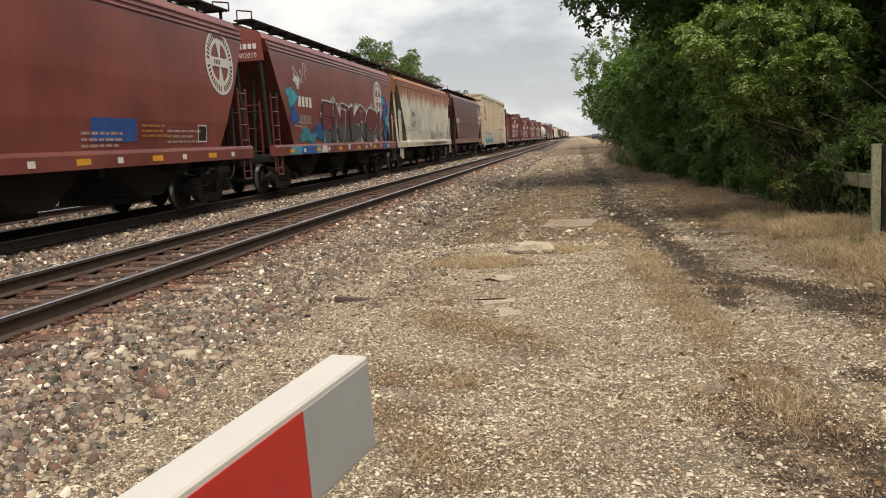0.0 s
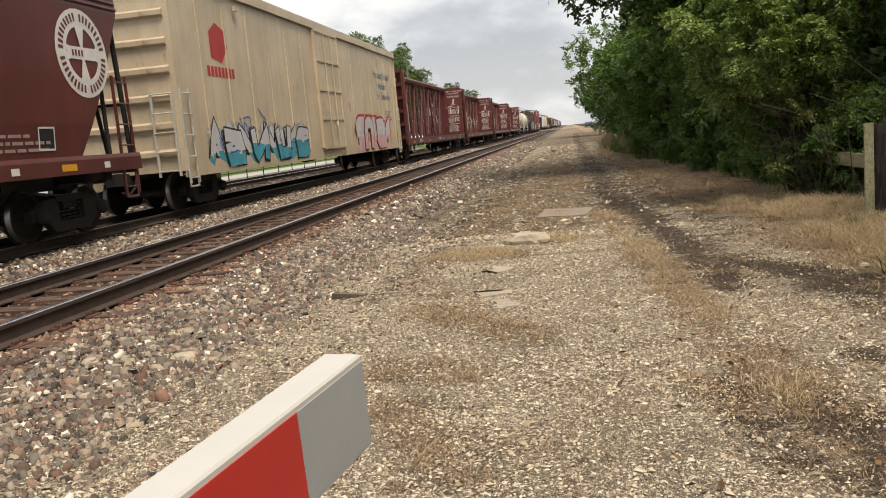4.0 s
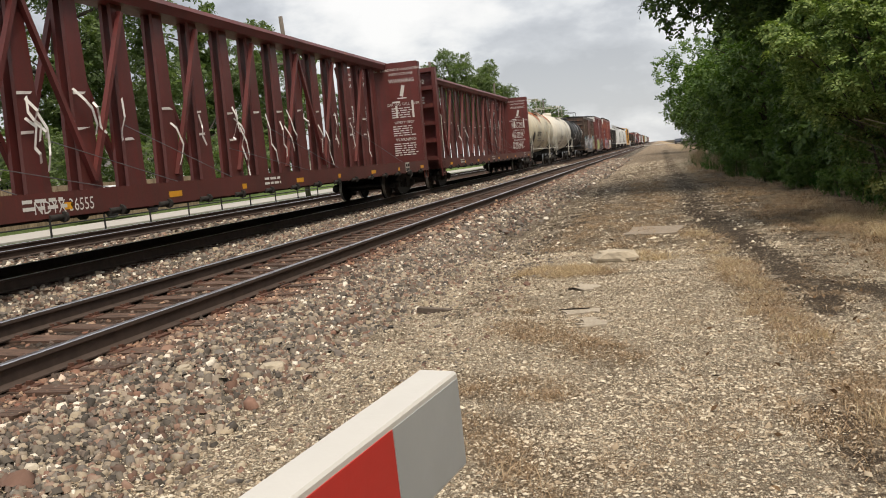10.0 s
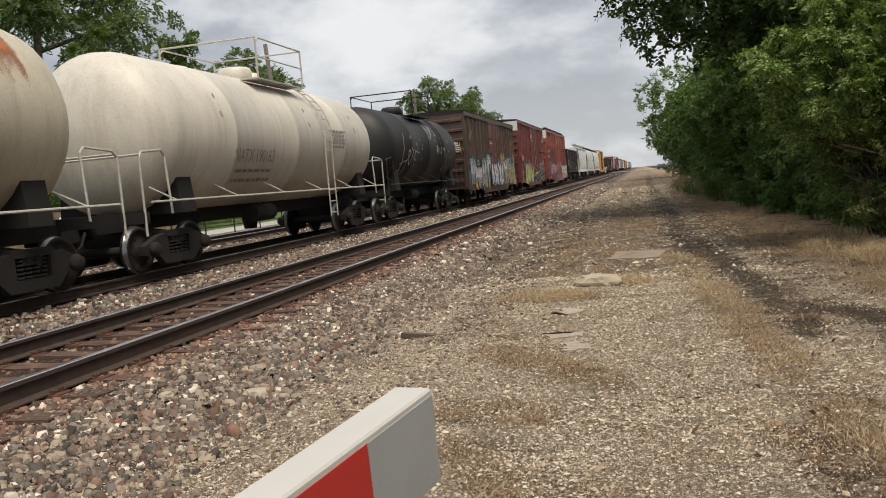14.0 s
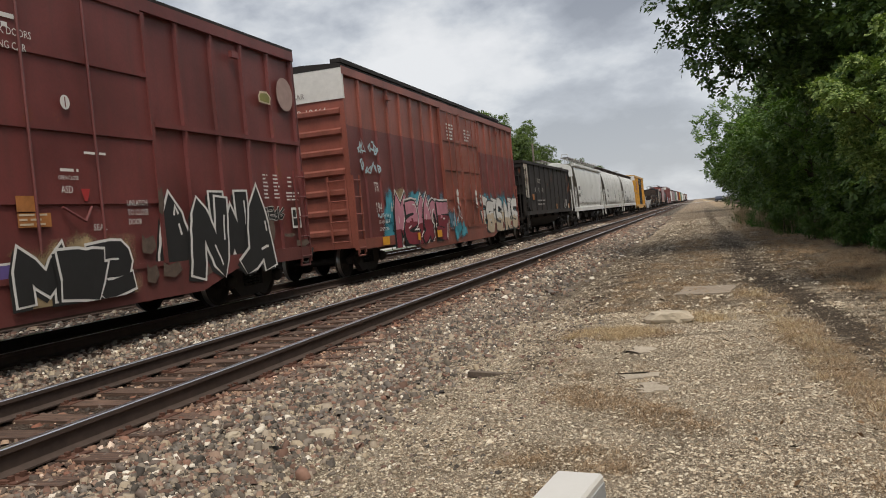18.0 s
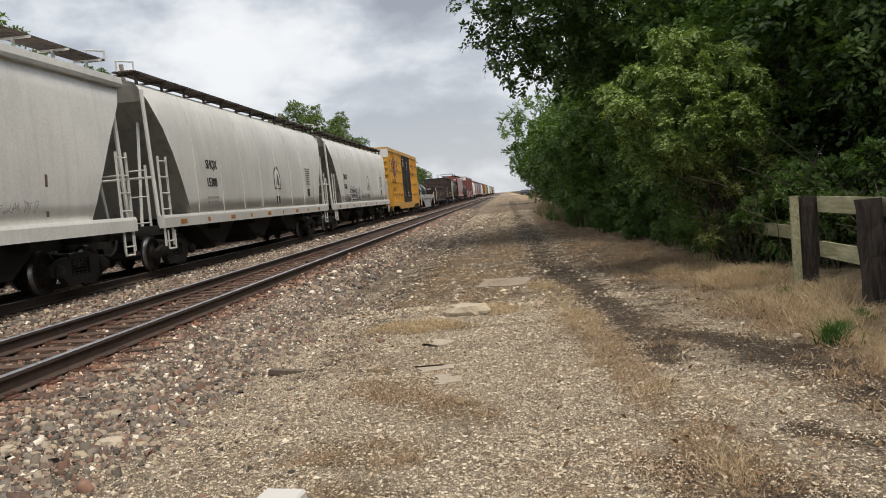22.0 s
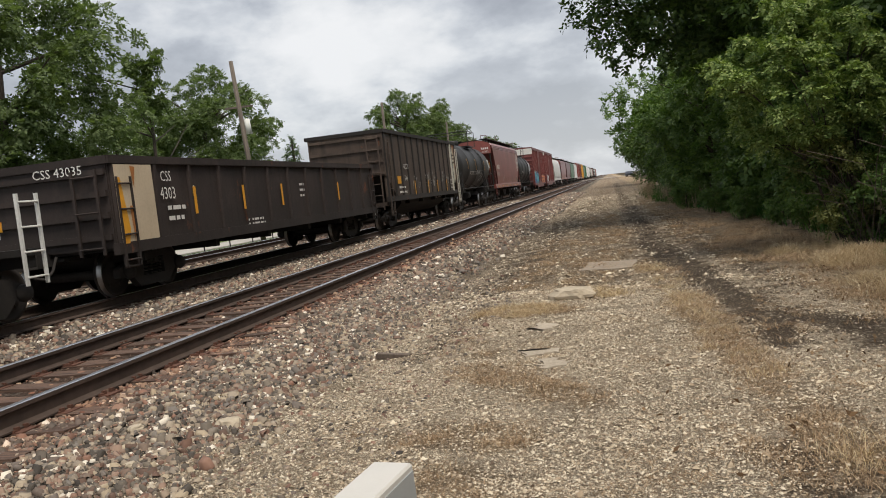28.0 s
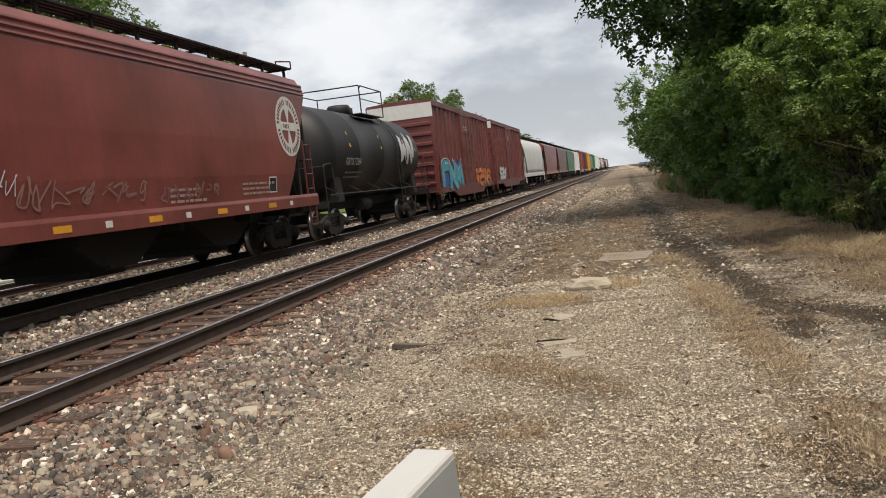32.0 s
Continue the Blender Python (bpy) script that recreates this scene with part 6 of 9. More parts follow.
def tank_car(name, label, u0, L, paint_key, rail_key, R=1.5, axis=2.62, band=True):
    car = begin(name, label, "tank car", u0, L)
    skin, rail = M[paint_key], M[rail_key]
    a, b = 0.55, L - 0.55
    prof = [(0.02, a), (R * 0.35, a + 0.04), (R * 0.65, a + 0.16), (R * 0.87, a + 0.38), (R * 0.975, a + 0.62), (R, a + 0.85)]
    for y in np.linspace(a + 3, b - 3, 3):
        prof += [(R, y - 0.05), (R + 0.012, y - 0.03), (R + 0.012, y + 0.03), (R, y + 0.05)]
    prof += [(r, a + b - y) for r, y in prof[5::-1]]
    bm = turned(bmesh.new(), prof, "y", (0, 0, axis), 40)
    part("tank", bm, skin, car)
    bm = bmesh.new()
    box(bm, -0.3, 0.3, 0.1, L - 0.1, 0.78, 1.12)
    for y in (1.75, L - 1.75):
        prism(bm, ((-1.35, 1.05), (1.35, 1.05), (1.25, 1.9), (0.9, 1.45), (-0.9, 1.45), (-1.25, 1.9)), "y", y - 0.25, y + 0.25)
    for y in (0.1, L - 0.1):
        box(bm, -1.5, 1.5, y - 0.08, y + 0.08, 0.92, 1.12)
        box(bm, -1.5, -0.9, y - 0.5, y + 0.5, 1.08, 1.12)
    part("sill", bm, M["under"], car)
    # side railing, end railings, ladder, platform on top
    bm = bmesh.new()
    for s in (-1, 1):
        bar(bm, (s * 1.56, 0.2, 1.28), (s * 1.56, L - 0.2, 1.28), 0.022)
        for y in np.linspace(1.0, L - 1.0, 6):
            bar(bm, (s * 1.56, y, 1.28), (s * 1.2, y - 0.3, 1.55), 0.018)
    part("side_rail", bm, rail, car)
    for y, d in ((0.05, 1), (L - 0.05, -1)):
        bm = bmesh.new()
        for s in (-1, 1):
            pipe(bm, ((s * 1.5, y, 0.7), (s * 1.5, y, 2.05), (s * 1.48, y + d * 0.1, 2.15), (s * 1.45, y + d * 0.75, 2.2), (s * 1.45, y + d * 0.85, 2.1), (s * 1.5, y + d * 0.85, 1.05)), 0.022)
        bar(bm, (-1.5, y, 2.1), (1.5, y, 2.1), 0.02)
        part("end_rail", bm, rail, car)
    c = L * 0.63
    bm = bmesh.new()
    for y in (c - 0.24, c + 0.24):
        pts = [(1.62, y, 0.55), (1.62, y, 1.2)] + [((R + 0.1) * math.cos(q), y, axis + (R + 0.1) * math.sin(q)) for q in np.linspace(-0.2, 1.15, 8)]
        pipe(bm, pts, 0.02)
    for i in range(11):
        if i < 3: p = (1.62, 0.65 + i * 0.3)
        else:
            q = -0.2 + (i - 3) * 0.175
            p = ((R + 0.1) * math.cos(q), axis + (R + 0.1) * math.sin(q))
        bar(bm, (p[0], c - 0.24, p[1]), (p[0], c + 0.24, p[1]), 0.016)
    part("ladder", bm, rail, car)
    c = L * 0.50
    bm = bmesh.new()
    zt = axis + R
    for x in (-1.0, 1.0):
        box(bm, x - 0.22, x + 0.22, c - 1.3, c + 1.3, zt - 0.2, zt - 0.17)
    part("platform", bm, rail, car)
    bm = bmesh.new()
    for x in (-1.25, 1.25):
        for y in (c - 1.3, c + 1.3):
            pipe(bm, ((x, y, zt - 0.2), (x, y, zt + 0.75)), 0.024)
        pipe(bm, ((x, c - 1.3, zt + 0.62), (x, c - 1.15, zt + 0.75), (x, c + 1.3, zt + 0.75)), 0.022)
        bar(bm, (x, c - 1.3, zt + 0.3), (x, c + 1.3, zt + 0.3), 0.018)
    for y in (c - 1.3, c + 1.3):
        bar(bm, (-1.25, y, zt + 0.75), (1.25, y, zt + 0.75), 0.022)
    part("platform_rail", bm, rail, car)
    bm = turned(bmesh.new(), ((0.02, zt - 0.1), (0.42, zt - 0.1), (0.42, zt + 0.22), (0.36, zt + 0.3), (0.02, zt + 0.32)), "z", (0, c, 0), 16)
    turned(bm, ((0.02, zt - 0.1), (0.16, zt - 0.1), (0.16, zt + 0.25), (0.02, zt + 0.28)), "z", (0.1, c + 0.8, 0), 10)
    part("dome", bm, skin, car)
    trucks(car, L, 1.7)
    bm = bmesh.new()
    bar(bm, (0.75, L * 0.4, 0.85), (0.75, L * 0.4 + 1.0, 0.85), 0.2, 10)
    turned(bm, ((0.02, 0.45), (0.16, 0.45), (0.2, 0.7), (0.3, 1.15)), "z", (0, c, 0), 10)
    part("outlet", bm, M["under"], car)
    def face(y, z):
        z = min(max(z, axis - R * 0.98), axis + R * 0.98)
        return (math.sqrt(R * R - (z - axis) ** 2) + 0.014, y, z)
    return car, face


def open_car(name, label, category, u0, L, paint_key, H, zb=1.1, posts=14, deep=0.0, slope=0.0, end_ribs=4, post_key=None):
    """A gondola, or with slope and deep a coal car with sloped end floors."""
    car = begin(name, label, category, u0, L)
    skin = M[paint_key]
    t = 0.05
    for s in (-1, 1):
        bm = bmesh.new()
        if slope:
            prism(bm, ((slope, zb), (L - slope, zb), (L, zb + 0.9), (L, H), (0.0, H), (0.0, zb + 0.9)), "x", s * (W - 0.06) - t / 2, s * (W - 0.06) + t / 2)
        else:
            box(bm, s * (W - 0.06) - t / 2, s * (W - 0.06) + t / 2, 0.06, L - 0.06, zb, H)
        part("side_wall", bm, skin, car)
    for y in (0.06, L - 0.06):
        bm = bmesh.new()
        box(bm, -W + 0.06, W - 0.06, y - t / 2, y + t / 2, zb + (0.9 if slope else 0), H)
        e = part("end_wall", bm, skin, car)
        for z in np.linspace(zb + (1.0 if slope else 0.2), H - 0.15, end_ribs):
            part("end_rib", box(bmesh.new(), -W + 0.08, W - 0.08, y - 0.09, y + 0.09, z - 0.05, z + 0.05), skin, e)
    bm = bmesh.new()
    box(bm, -W + 0.1, W - 0.1, slope + 0.1, L - slope - 0.1, zb - 0.05 - deep, zb + 0.02)
    if slope:
        for y0, y1 in ((0.1, slope), (L - 0.1, L - slope)):
            v = [bm.verts.new(p) for p in ((-W + 0.1, y0, zb + 1.3), (W - 0.1, y0, zb + 1.3), (W - 0.1, y1, zb), (-W + 0.1, y1, zb))]
            bm.faces.new(v)
        tub = [(1.3 * math.cos(q), zb + (zb - 0.42) * math.sin(q)) for q in np.linspace(math.pi, math.tau, 11)]
        prism(bm, tub, "y", slope + 1.2, L - slope - 1.2)
    part("floor", bm, M["under"], car)
    bm = bmesh.new()
    for s in (-1, 1):
        box(bm, s * W - 0.09, s * W + 0.03, 0.0, L, H - 0.02, H + 0.12)
        box(bm, s * W - 0.09, s * W + 0.03, slope * 0.0, L, zb - 0.12, zb + 0.08)
    for y in (0.05, L - 0.05):
        box(bm, -W, W, y - 0.06, y + 0.06, H - 0.02, H + 0.12)
    part("rim", bm, M[post_key or paint_key], car)
    rib = bmesh.new()
    prism(rib, ((W - 0.07, -0.07), (W + 0.02, -0.05), (W + 0.02, 0.05), (W - 0.07, 0.07)), "z", zb + 0.08, H - 0.02)
    me = mesh_of("side_post", rib, M[post_key or paint_key])
    for y in np.linspace(0.15, L - 0.15, posts):
        shared("side_post", me, car, (0, y, 0))
    if slope:
        bm = bmesh.new()
        for y in (0.1, L - 0.1):
            for s in (-1, 1):
                bar(bm, (s * 1.42, y, 1.0), (s * 1.42, y, zb + 1.0), 0.05)
                bar(bm, (s * 0.5, y, 1.0), (s * 0.5, y, zb + 1.0), 0.05)
        box(bm, -1.4, 1.4, 0.0, 0.25, 0.95, 1.08), box(bm, -1.4, 1.4, L - 0.25, L, 0.95, 1.08)
        part("end_frame", bm, skin, car)
    for y in (0.15, L - 0.6):
        ladder(car, W + 0.03, y, y + 0.42, 0.55, H - 0.25, skin, None)
    cross_ladder(car, -0.06, 0.85, 1.3, 0.8, H - 0.1, skin)
    for y in (0.35, L - 0.35):
        stirrup(car, W, y, skin)
    trucks(car, L)
    underframe(car, L, 0.75, zb - 0.08)
    return car, side(W + 0.0)


def coil_car(name, label, u0, L):
    car = begin(name, label, "coil car", u0, L)
    grey = M["coil_grey"]
    bm = bmesh.new()
    for s in (-1, 1):
        prism(bm, ((1.8, 1.26), (L - 1.8, 1.26), (L - 2.9, 1.1), (L - 4.1, 0.9), (L - 5.2, 0.5), (L - 5.4, 0.3), (5.4, 0.3), (5.2, 0.5), (4.1, 0.9), (2.9, 1.1)), "x", s * 1.42 - 0.04, s * 1.42 + 0.04)
    part("side_girder", bm, grey, car)
    bm = bmesh.new()
    for s in (-1, 1):
        box(bm, s * 1.42 - 0.12, s * 1.42 + 0.12, 1.7, L - 1.7, 1.25, 1.62)
    for y in (1.8, L - 1.8):
        box(bm, -1.42, 1.42, y - 0.1, y + 0.1, 1.2, 1.58)
    part("top_rim", bm, grey, car, "pale grey top rim")
    bm = bmesh.new()
    prism(bm, ((-1.4, 1.5), (-0.2, 0.98), (0.2, 0.98), (1.4, 1.5), (1.4, 1.3), (0.2, 0.8), (-0.2, 0.8), (-1.4, 1.3)), "y", 1.9, L - 1.9)
    part("cradle", bm, M["under"], car)
    fs = side(1.54)
    reflectors(car, np.arange(2.6, L - 1.6, 2.9), 1.35, fs, ("amber",), 0.55, 0.14)
    small_print(car, 3.9, 1.56, 2, 1.0, M["black"], fs, 0.05, 0.1, 5)
    small_print(car, L - 5.0, 1.56, 2, 1.2, M["black"], fs, 0.05, 0.1, 6)
    fg = side(1.465)
    patch(car, "notice", [rect(L - 5.75, L - 5.25, 0.68, 0.98)], M["black"], fg)
    small_print(car, L - 7.6, 1.02, 2, 1.2, M["grey_mark"], fg, 0.05, 0.1, 8)
    small_print(car, L - 5.8, 0.5, 2, 0.6, M["grey_mark"], fg, 0.05, 0.1, 9)
    for y in (0.85, L - 1.25):
        ladder(car, 1.5, y, y + 0.42, 0.55, 1.88, M["pale_grey"], 4)
        part("end_step", box(bmesh.new(), -1.4, 1.46, y, y + 0.4, 0.98, 1.08), M["under"], car)
    trucks(car, L)
    underframe(car, L, 0.7, 1.0)
    for i, (c, r, w_) in enumerate(((4.4, 0.7, 1.5), (8.1, 0.8, 1.6), (13.0, 0.82, 2.2))):
        coil = bmesh.new()
        turned(coil, ((0.36, -w_ / 2), (r - 0.02, -w_ / 2), (r, -w_ / 2 + 0.03), (r, w_ / 2 - 0.03), (r - 0.02, w_ / 2), (0.36, w_ / 2), (0.34, w_ / 2), (0.34, -w_ / 2), (0.36, -w_ / 2)), "y", (0, 0, 0), 36)
        ob = new("steel_coil", mesh_of("steel_coil", coil, M["dark_steel"]))
        tagged(ob, "dark blue-grey rolled steel coil lying in a coil car", "steel coil", "coils on the coil car")
        COILS.append((ob, u0 + c, 1.16 + r))
        mk = patch(ob, "tag", [rect(0.3, 0.75, -0.1, 0.1)], M["white"], lambda a, b, r=r, w_=w_: (math.sqrt(r * r - (b + 0.35) ** 2) + 0.006, a - 0.2, b + 0.35))
    return car

# ---- the train, from its head to its tail as it passes ----
def plain_print(car, f, L, mat, seed):
    small_print(car, 1.9, 2.05, 2, 1.2, mat, f, 0.05, 0.12, seed)
    small_print(car, L - 4.4, 1.75, 3, 1.7, mat, f, 0.05, 0.11, seed + 1)
    small_print(car, L - 7.4, 1.7, 3, 1.4, mat, f, 0.05, 0.11, seed + 2)


def red_hopper(u0, L, label, number="", key="maroon", emb=1.6, y=1.75):
    car, f = covered_hopper("covered_hopper", label, u0, L, key, "maroon_dark", ribs=0)
    if number:
        block_word(car, y, 2.5, 0.31, 4, M["white"], f, 1.1)
        for dy in (0.0, 0.015):
            words(car, number, y - 0.05 + dy, 1.98, 0.42, M["pale_mark"], f, 0.95)
        small_print(car, y + 0.2, 1.88, 2, 0.8, M["pink_mark"], f, 0.05, 0.11, int(u0))
        block_word(car, 0.72, 4.0, 0.14, 4, M["white"], lambda a, b: (a, 0.03, b), 1.0)
        words(car, number, 0.7, 3.76, 0.2, M["white"], lambda a, b: (a, 0.03, b), 0.9)
    if emb:
        emblem(car, L - emb, 3.12 if number else 3.34, 0.76, f, M["white"])
    plain_print(car, f, L, M["pink_mark"], int(u0))
    fs = lambda a, b: (1.566, a, b)
    reflectors(car, np.arange(1.2, L - 0.8, 1.25), 1.13, fs)
    patch(car, "notice", [rect(L - 3.0, L - 2.6, 1.5, 1.85)], M["black"], f)
    patch(car, "notice_edge", stroke([(L - 3.0, 1.5), (L - 2.6, 1.5), (L - 2.6, 1.85), (L - 3.0, 1.85), (L - 3.0, 1.5)], 0.03), M["white"], lambda a, b: Vector(f(a, b)) + Vector((0.004, 0, 0)))
    return car, f


car, f = red_hopper(4.0, 16.4, "maroon covered hopper car with a round pale emblem")
patch(car, "paint_patch", [rect(9.3, 10.8, 1.52, 1.95)], M["blue"], f, "dark blue overpainted patch")
small_print(car, 11.0, 1.85, 3, 1.2, M["amber_rust"], f, 0.05, 0.1, 3)

car, f = red_hopper(21.9, 15.6, "maroon covered hopper car with plum and blue graffiti", "402010", emb=3.0, y=2.3)
fs = lambda a, b: (1.566, a, b)
for i, (y, z, r, mat, tall) in enumerate(((1.75, 2.75, 0.5, "cyan", 0.6), (1.9, 2.2, 0.4, "blue", 0.6), (2.9, 1.62, 0.55, "cyan", 0.4), (4.2, 1.75, 0.55, "blue", 0.5), (3.6, 1.55, 0.4, "cyan", 0.5), (2.3, 3.25, 0.3, "silver", 0.6), (4.9, 1.62, 0.4, "cyan", 0.5),
                                          (13.4, 3.1, 0.3, "cyan", 0.8), (13.8, 2.9, 0.34, "blue", 1.0), (13.5, 2.45, 0.36, "blue", 1.0), (13.9, 2.2, 0.3, "cyan", 1.1), (13.6, 1.75, 0.36, "blue", 0.9), (14.2, 2.7, 0.2, "cyan", 1.2))):
    blot(car, f, y, z, r, mat, i + 1, tall, 0.003 + 0.002 * i)
graffiti(car, f, 4.9, 12.7, 1.38, 2.75, 7, "silver", "black", "plum", "pink_mark", 14, 0.44, "grey_spray", "silver")
scrawl(car, f, 2.0, 3.2, 3.1, 3.9, M["silver"], 7, 0.08)
for y0, y1, mat in ((1.2, 4.2, "cyan"), (4.2, 4.9, "silver"), (2.2, 3.8, "blue"), (12.9, 14.4, "blue")):
    patch(car, "sill_paint", [[(y0, 1.08), (y1, 1.08), (y1 - 0.1, 1.31), (y0 + 0.15, 1.31)]], M[mat], lambda a, b, q=mat: (1.5635 if q != "blue" else 1.565, a, b))
for i, y in enumerate((5.6, 7.4, 9.0, 10.6, 11.8)):
    patch(car, "sill_paint", [[(y, 1.31), (y + 0.35, 1.31), (y + 0.25, 1.1 + 0.03 * (i % 2)), (y + 0.2, 1.1)]], M["silver" if i % 2 else "grey_spray"], lambda a, b: (1.5635, a, b))
words(car, "LD LMT", 2.3, 1.78, 0.13, M["pink_mark"], f, 0.9)
words(car, "LT WT", 2.3, 1.6, 0.13, M["pink_mark"], f, 0.9)

car, f = covered_hopper("covered_hopper", "dirty white covered hopper car with rust running from its roof", 38.5, 16.1, "rusty_white", "rusty_white", ribs=4)
patch(car, "number_panel", [rect(2.9, 4.6, 1.95, 2.95)], M["number_grey"], f, "grey number panel")
words(car, "SMW", 3.25, 2.56, 0.4, M["black"], lambda a, b: Vector(f(a, b)) + Vector((0.004, 0, 0)), 0.8)
words(car, "816172", 3.1, 2.05, 0.42, M["black"], lambda a, b: Vector(f(a, b)) + Vector((0.004, 0, 0)), 0.8)
plain_print(car, f, 16.1, M["grey_mark"], 31)
small_print(car, 8.5, 1.8, 5, 1.6, M["grey_mark"], f, 0.04, 0.09, 33)
scrawl(car, f, 7.4, 9.2, 1.45, 2.3, M["dim_mark"], 34, 0.04)
scrawl(car, f, 10.0, 12.6, 1.4, 2.0, M["dim_mark"], 35, 0.05)
scrawl(car, lambda a, b: (1.562, a, b), 6.0, 13.0, 1.08, 1.3, M["umber_mark"], 36, 0.05)
patch(car, "tag_square", [rect(4.95, 5.3, 2.3, 2.33), rect(4.95, 5.3, 2.62, 2.65), rect(4.95, 4.98, 2.33, 2.62), rect(5.27, 5.3, 2.33, 2.62)], M["grey_mark"], f)
reflectors(car, np.arange(1.2, 14.8, 1.3), 1.13, lambda a, b: (1.566, a, b), ("amber", "amber_rust"))
scrawl(car, lambda a, b: (1.562, a, b), 8.0, 14.0, 1.1, 1.3, M["black"], 41, 0.03)

car, f = red_hopper(56.4, 16.3, "dark maroon covered hopper car with a small white tag", "450555", "maroon_dark", 1.5, 1.3)
scrawl(car, f, 4.9, 6.5, 1.4, 2.2, M["grey_mark"], 12, 0.06)

car, f = boxcar("refrigerator_car", "cream insulated boxcar with red and blue graffiti", 74.6, 23.3, "cream", H=5.38, flush=True, doors=((0.5, 2.8),), posts=2, rail_key="white_rail")
for y in np.arange(1.5, 24, 1.5):
    if not 10.6 < y < 13.7:
        bm = bmesh.new()
        box(bm, W - 0.06, W - 0.035, y - 0.02, y + 0.02, 1.1, 4.8)
        part("panel_seam", bm, M["cream"], car)
f = side(W - 0.055)
graffiti(car, f, 1.5, 8.6, 0.9, 1.9, 8, "silver", "black", "silver", "blue", 21, 0.4, "cyan")
graffiti(car, f, 15.4, 20.8, 0.85, 2.25, 5, None, "red", "silver", "white", 22, 0.5, "pink_pale", "red")
scrawl(car, f, 2.0, 5.0, 1.1, 2.4, M["blue"], 23, 0.08)
block_word(car, 1.8, 3.05, 0.24, 8, M["red"], f, 0.85)
patch(car, "emblem", [[(2.1, 3.5), (2.7, 3.4), (3.1, 3.8), (3.0, 4.2), (2.5, 4.35), (2.1, 4.1)]], M["red"], f, "red round emblem")
for i, s in enumerate(("Protecting Today's", "Perishables", "For Tomorrow")):
    words(car, s, 18.7 + (0, 0.6, 0.45)[i], 3.95 - i * 0.46, 0.44, M["cyan"], f, 0.95, italic=0.25)
    words(car, s, 18.73 + (0, 0.6, 0.45)[i], 3.93 - i * 0.46, 0.44, M["red"], lambda a, b: Vector(f(a, b)) + Vector((-0.002, 0, 0)), 0.95, italic=0.25)
small_print(car, 20.6, 2.5, 4, 1.2, M["grey_mark"], f, 0.05, 0.12, 24)
patch(car, "notice", [rect(21.0, 21.4, 1.4, 1.7), rect(22.6, 23.0, 1.3, 1.55)], M["amber"], f)

centre_beam("centerbeam_flatcar", "empty oxide-red centerbeam flatcar with torn straps", 99.7, 23.2, seed=1, number="561655")
c2 = centre_beam("centerbeam_flatcar", "empty oxide-red centerbeam flatcar with torn straps", 124.65, 23.2, seed=2, number="300309")
words(c2, "ATW", 8.6, 0.84, 0.36, M["white"], side(W + 0.03), 0.8)
words(c2, "300309", 10.0, 0.84, 0.36, M["white"], side(W + 0.03), 0.8)
c3 = centre_beam("centerbeam_flatcar", "empty oxide-red centerbeam flatcar with torn straps", 149.6, 23.3, seed=3, number="65555")
words(c3, "NDYX 36555", 3.4, 0.87, 0.26, M["white"], side(W + 0.03), 0.85)
centre_beam("centerbeam_flatcar", "empty oxide-red centerbeam flatcar with slack cables", 174.8, 23.5, seed=5, number="60702")

car, f = tank_car("tank_car", "dirty tan tank car with rust streaks down from its top", 198.9, 13.6, "tan_tank", "white_rail", R=1.56)
for dy in (0.0, 0.02):
    words(car, "TILX 170307", 3.1 + dy, 2.2, 0.43, M["black"], f, 0.88)
small_print(car, 3.9, 2.05, 2, 2.0, M["grey_mark"], f, 0.06, 0.16, 51)
small_print(car, 6.4, 1.9, 5, 1.2, M["grey_mark"], f, 0.06, 0.11, 52)
runs(car, "rust_run", ((1.9, 3.95), (3.0, 3.86), (4.2, 3.74), (4.8, 3.45), (5.3, 3.25), (5.8, 3.12), (6.0, 3.5), (6.8, 3.98)), 4.13, "rust_run", f, 1)
runs(car, "rust_run", ((8.7, 3.98), (9.6, 3.8), (10.6, 3.5), (11.4, 3.3), (11.8, 3.28), (11.9, 3.75)), 4.13, "rust_run", f, 2)
for i, (y, z, r) in enumerate(((1.75, 1.75, 0.5), (1.7, 2.1, 0.32), (2.0, 1.45, 0.4))):
    blot(car, f, y, z, r, "soot", i + 5, 1.2, 0.003 + 0.002 * i)
for y in (2.75, 6.1, 8.0, 10.2):
    patch(car, "reflector", [rect(y, y + 0.08, 2.4, 2.95)], M["amber_rust"], f)
car, f = tank_car("tank_car", "off-white tank car with a stained belly", 213.0, 13.6, "white_tank", "white_rail", R=1.56)
words(car, "NATX 190163", 3.5, 2.0, 0.40, M["grey_mark"], f, 0.8)
small_print(car, 3.7, 1.85, 2, 2.0, M["grey_mark"], f, 0.07, 0.2, 53)
small_print(car, 9.0, 2.9, 5, 1.2, M["grey_mark"], f, 0.06, 0.11, 54)
for y in (3.0, 7.6, 11.0):
    patch(car, "reflector", [rect(y, y + 0.08, 2.9, 3.4)], M["grey_mark"], f)
car, f = tank_car("tank_car", "black tank car covered with white scrawls", 227.0, 12.3, "black_tank", "black_tank", R=1.5)
scrawl(car, f, 1.8, 5.4, 1.6, 3.2, M["silver"], 61, 0.07)
scrawl(car, f, 6.2, 7.6, 2.9, 3.7, M["silver"], 62, 0.06)
scrawl(car, f, 7.2, 8.6, 2.3, 2.8, M["silver"], 65, 0.05)
scrawl(car, f, 8.4, 10.6, 1.7, 2.5, M["grey_mark"], 63, 0.06)
small_print(car, 10.8, 3.0, 5, 1.0, M["white"], f, 0.06, 0.1, 64)
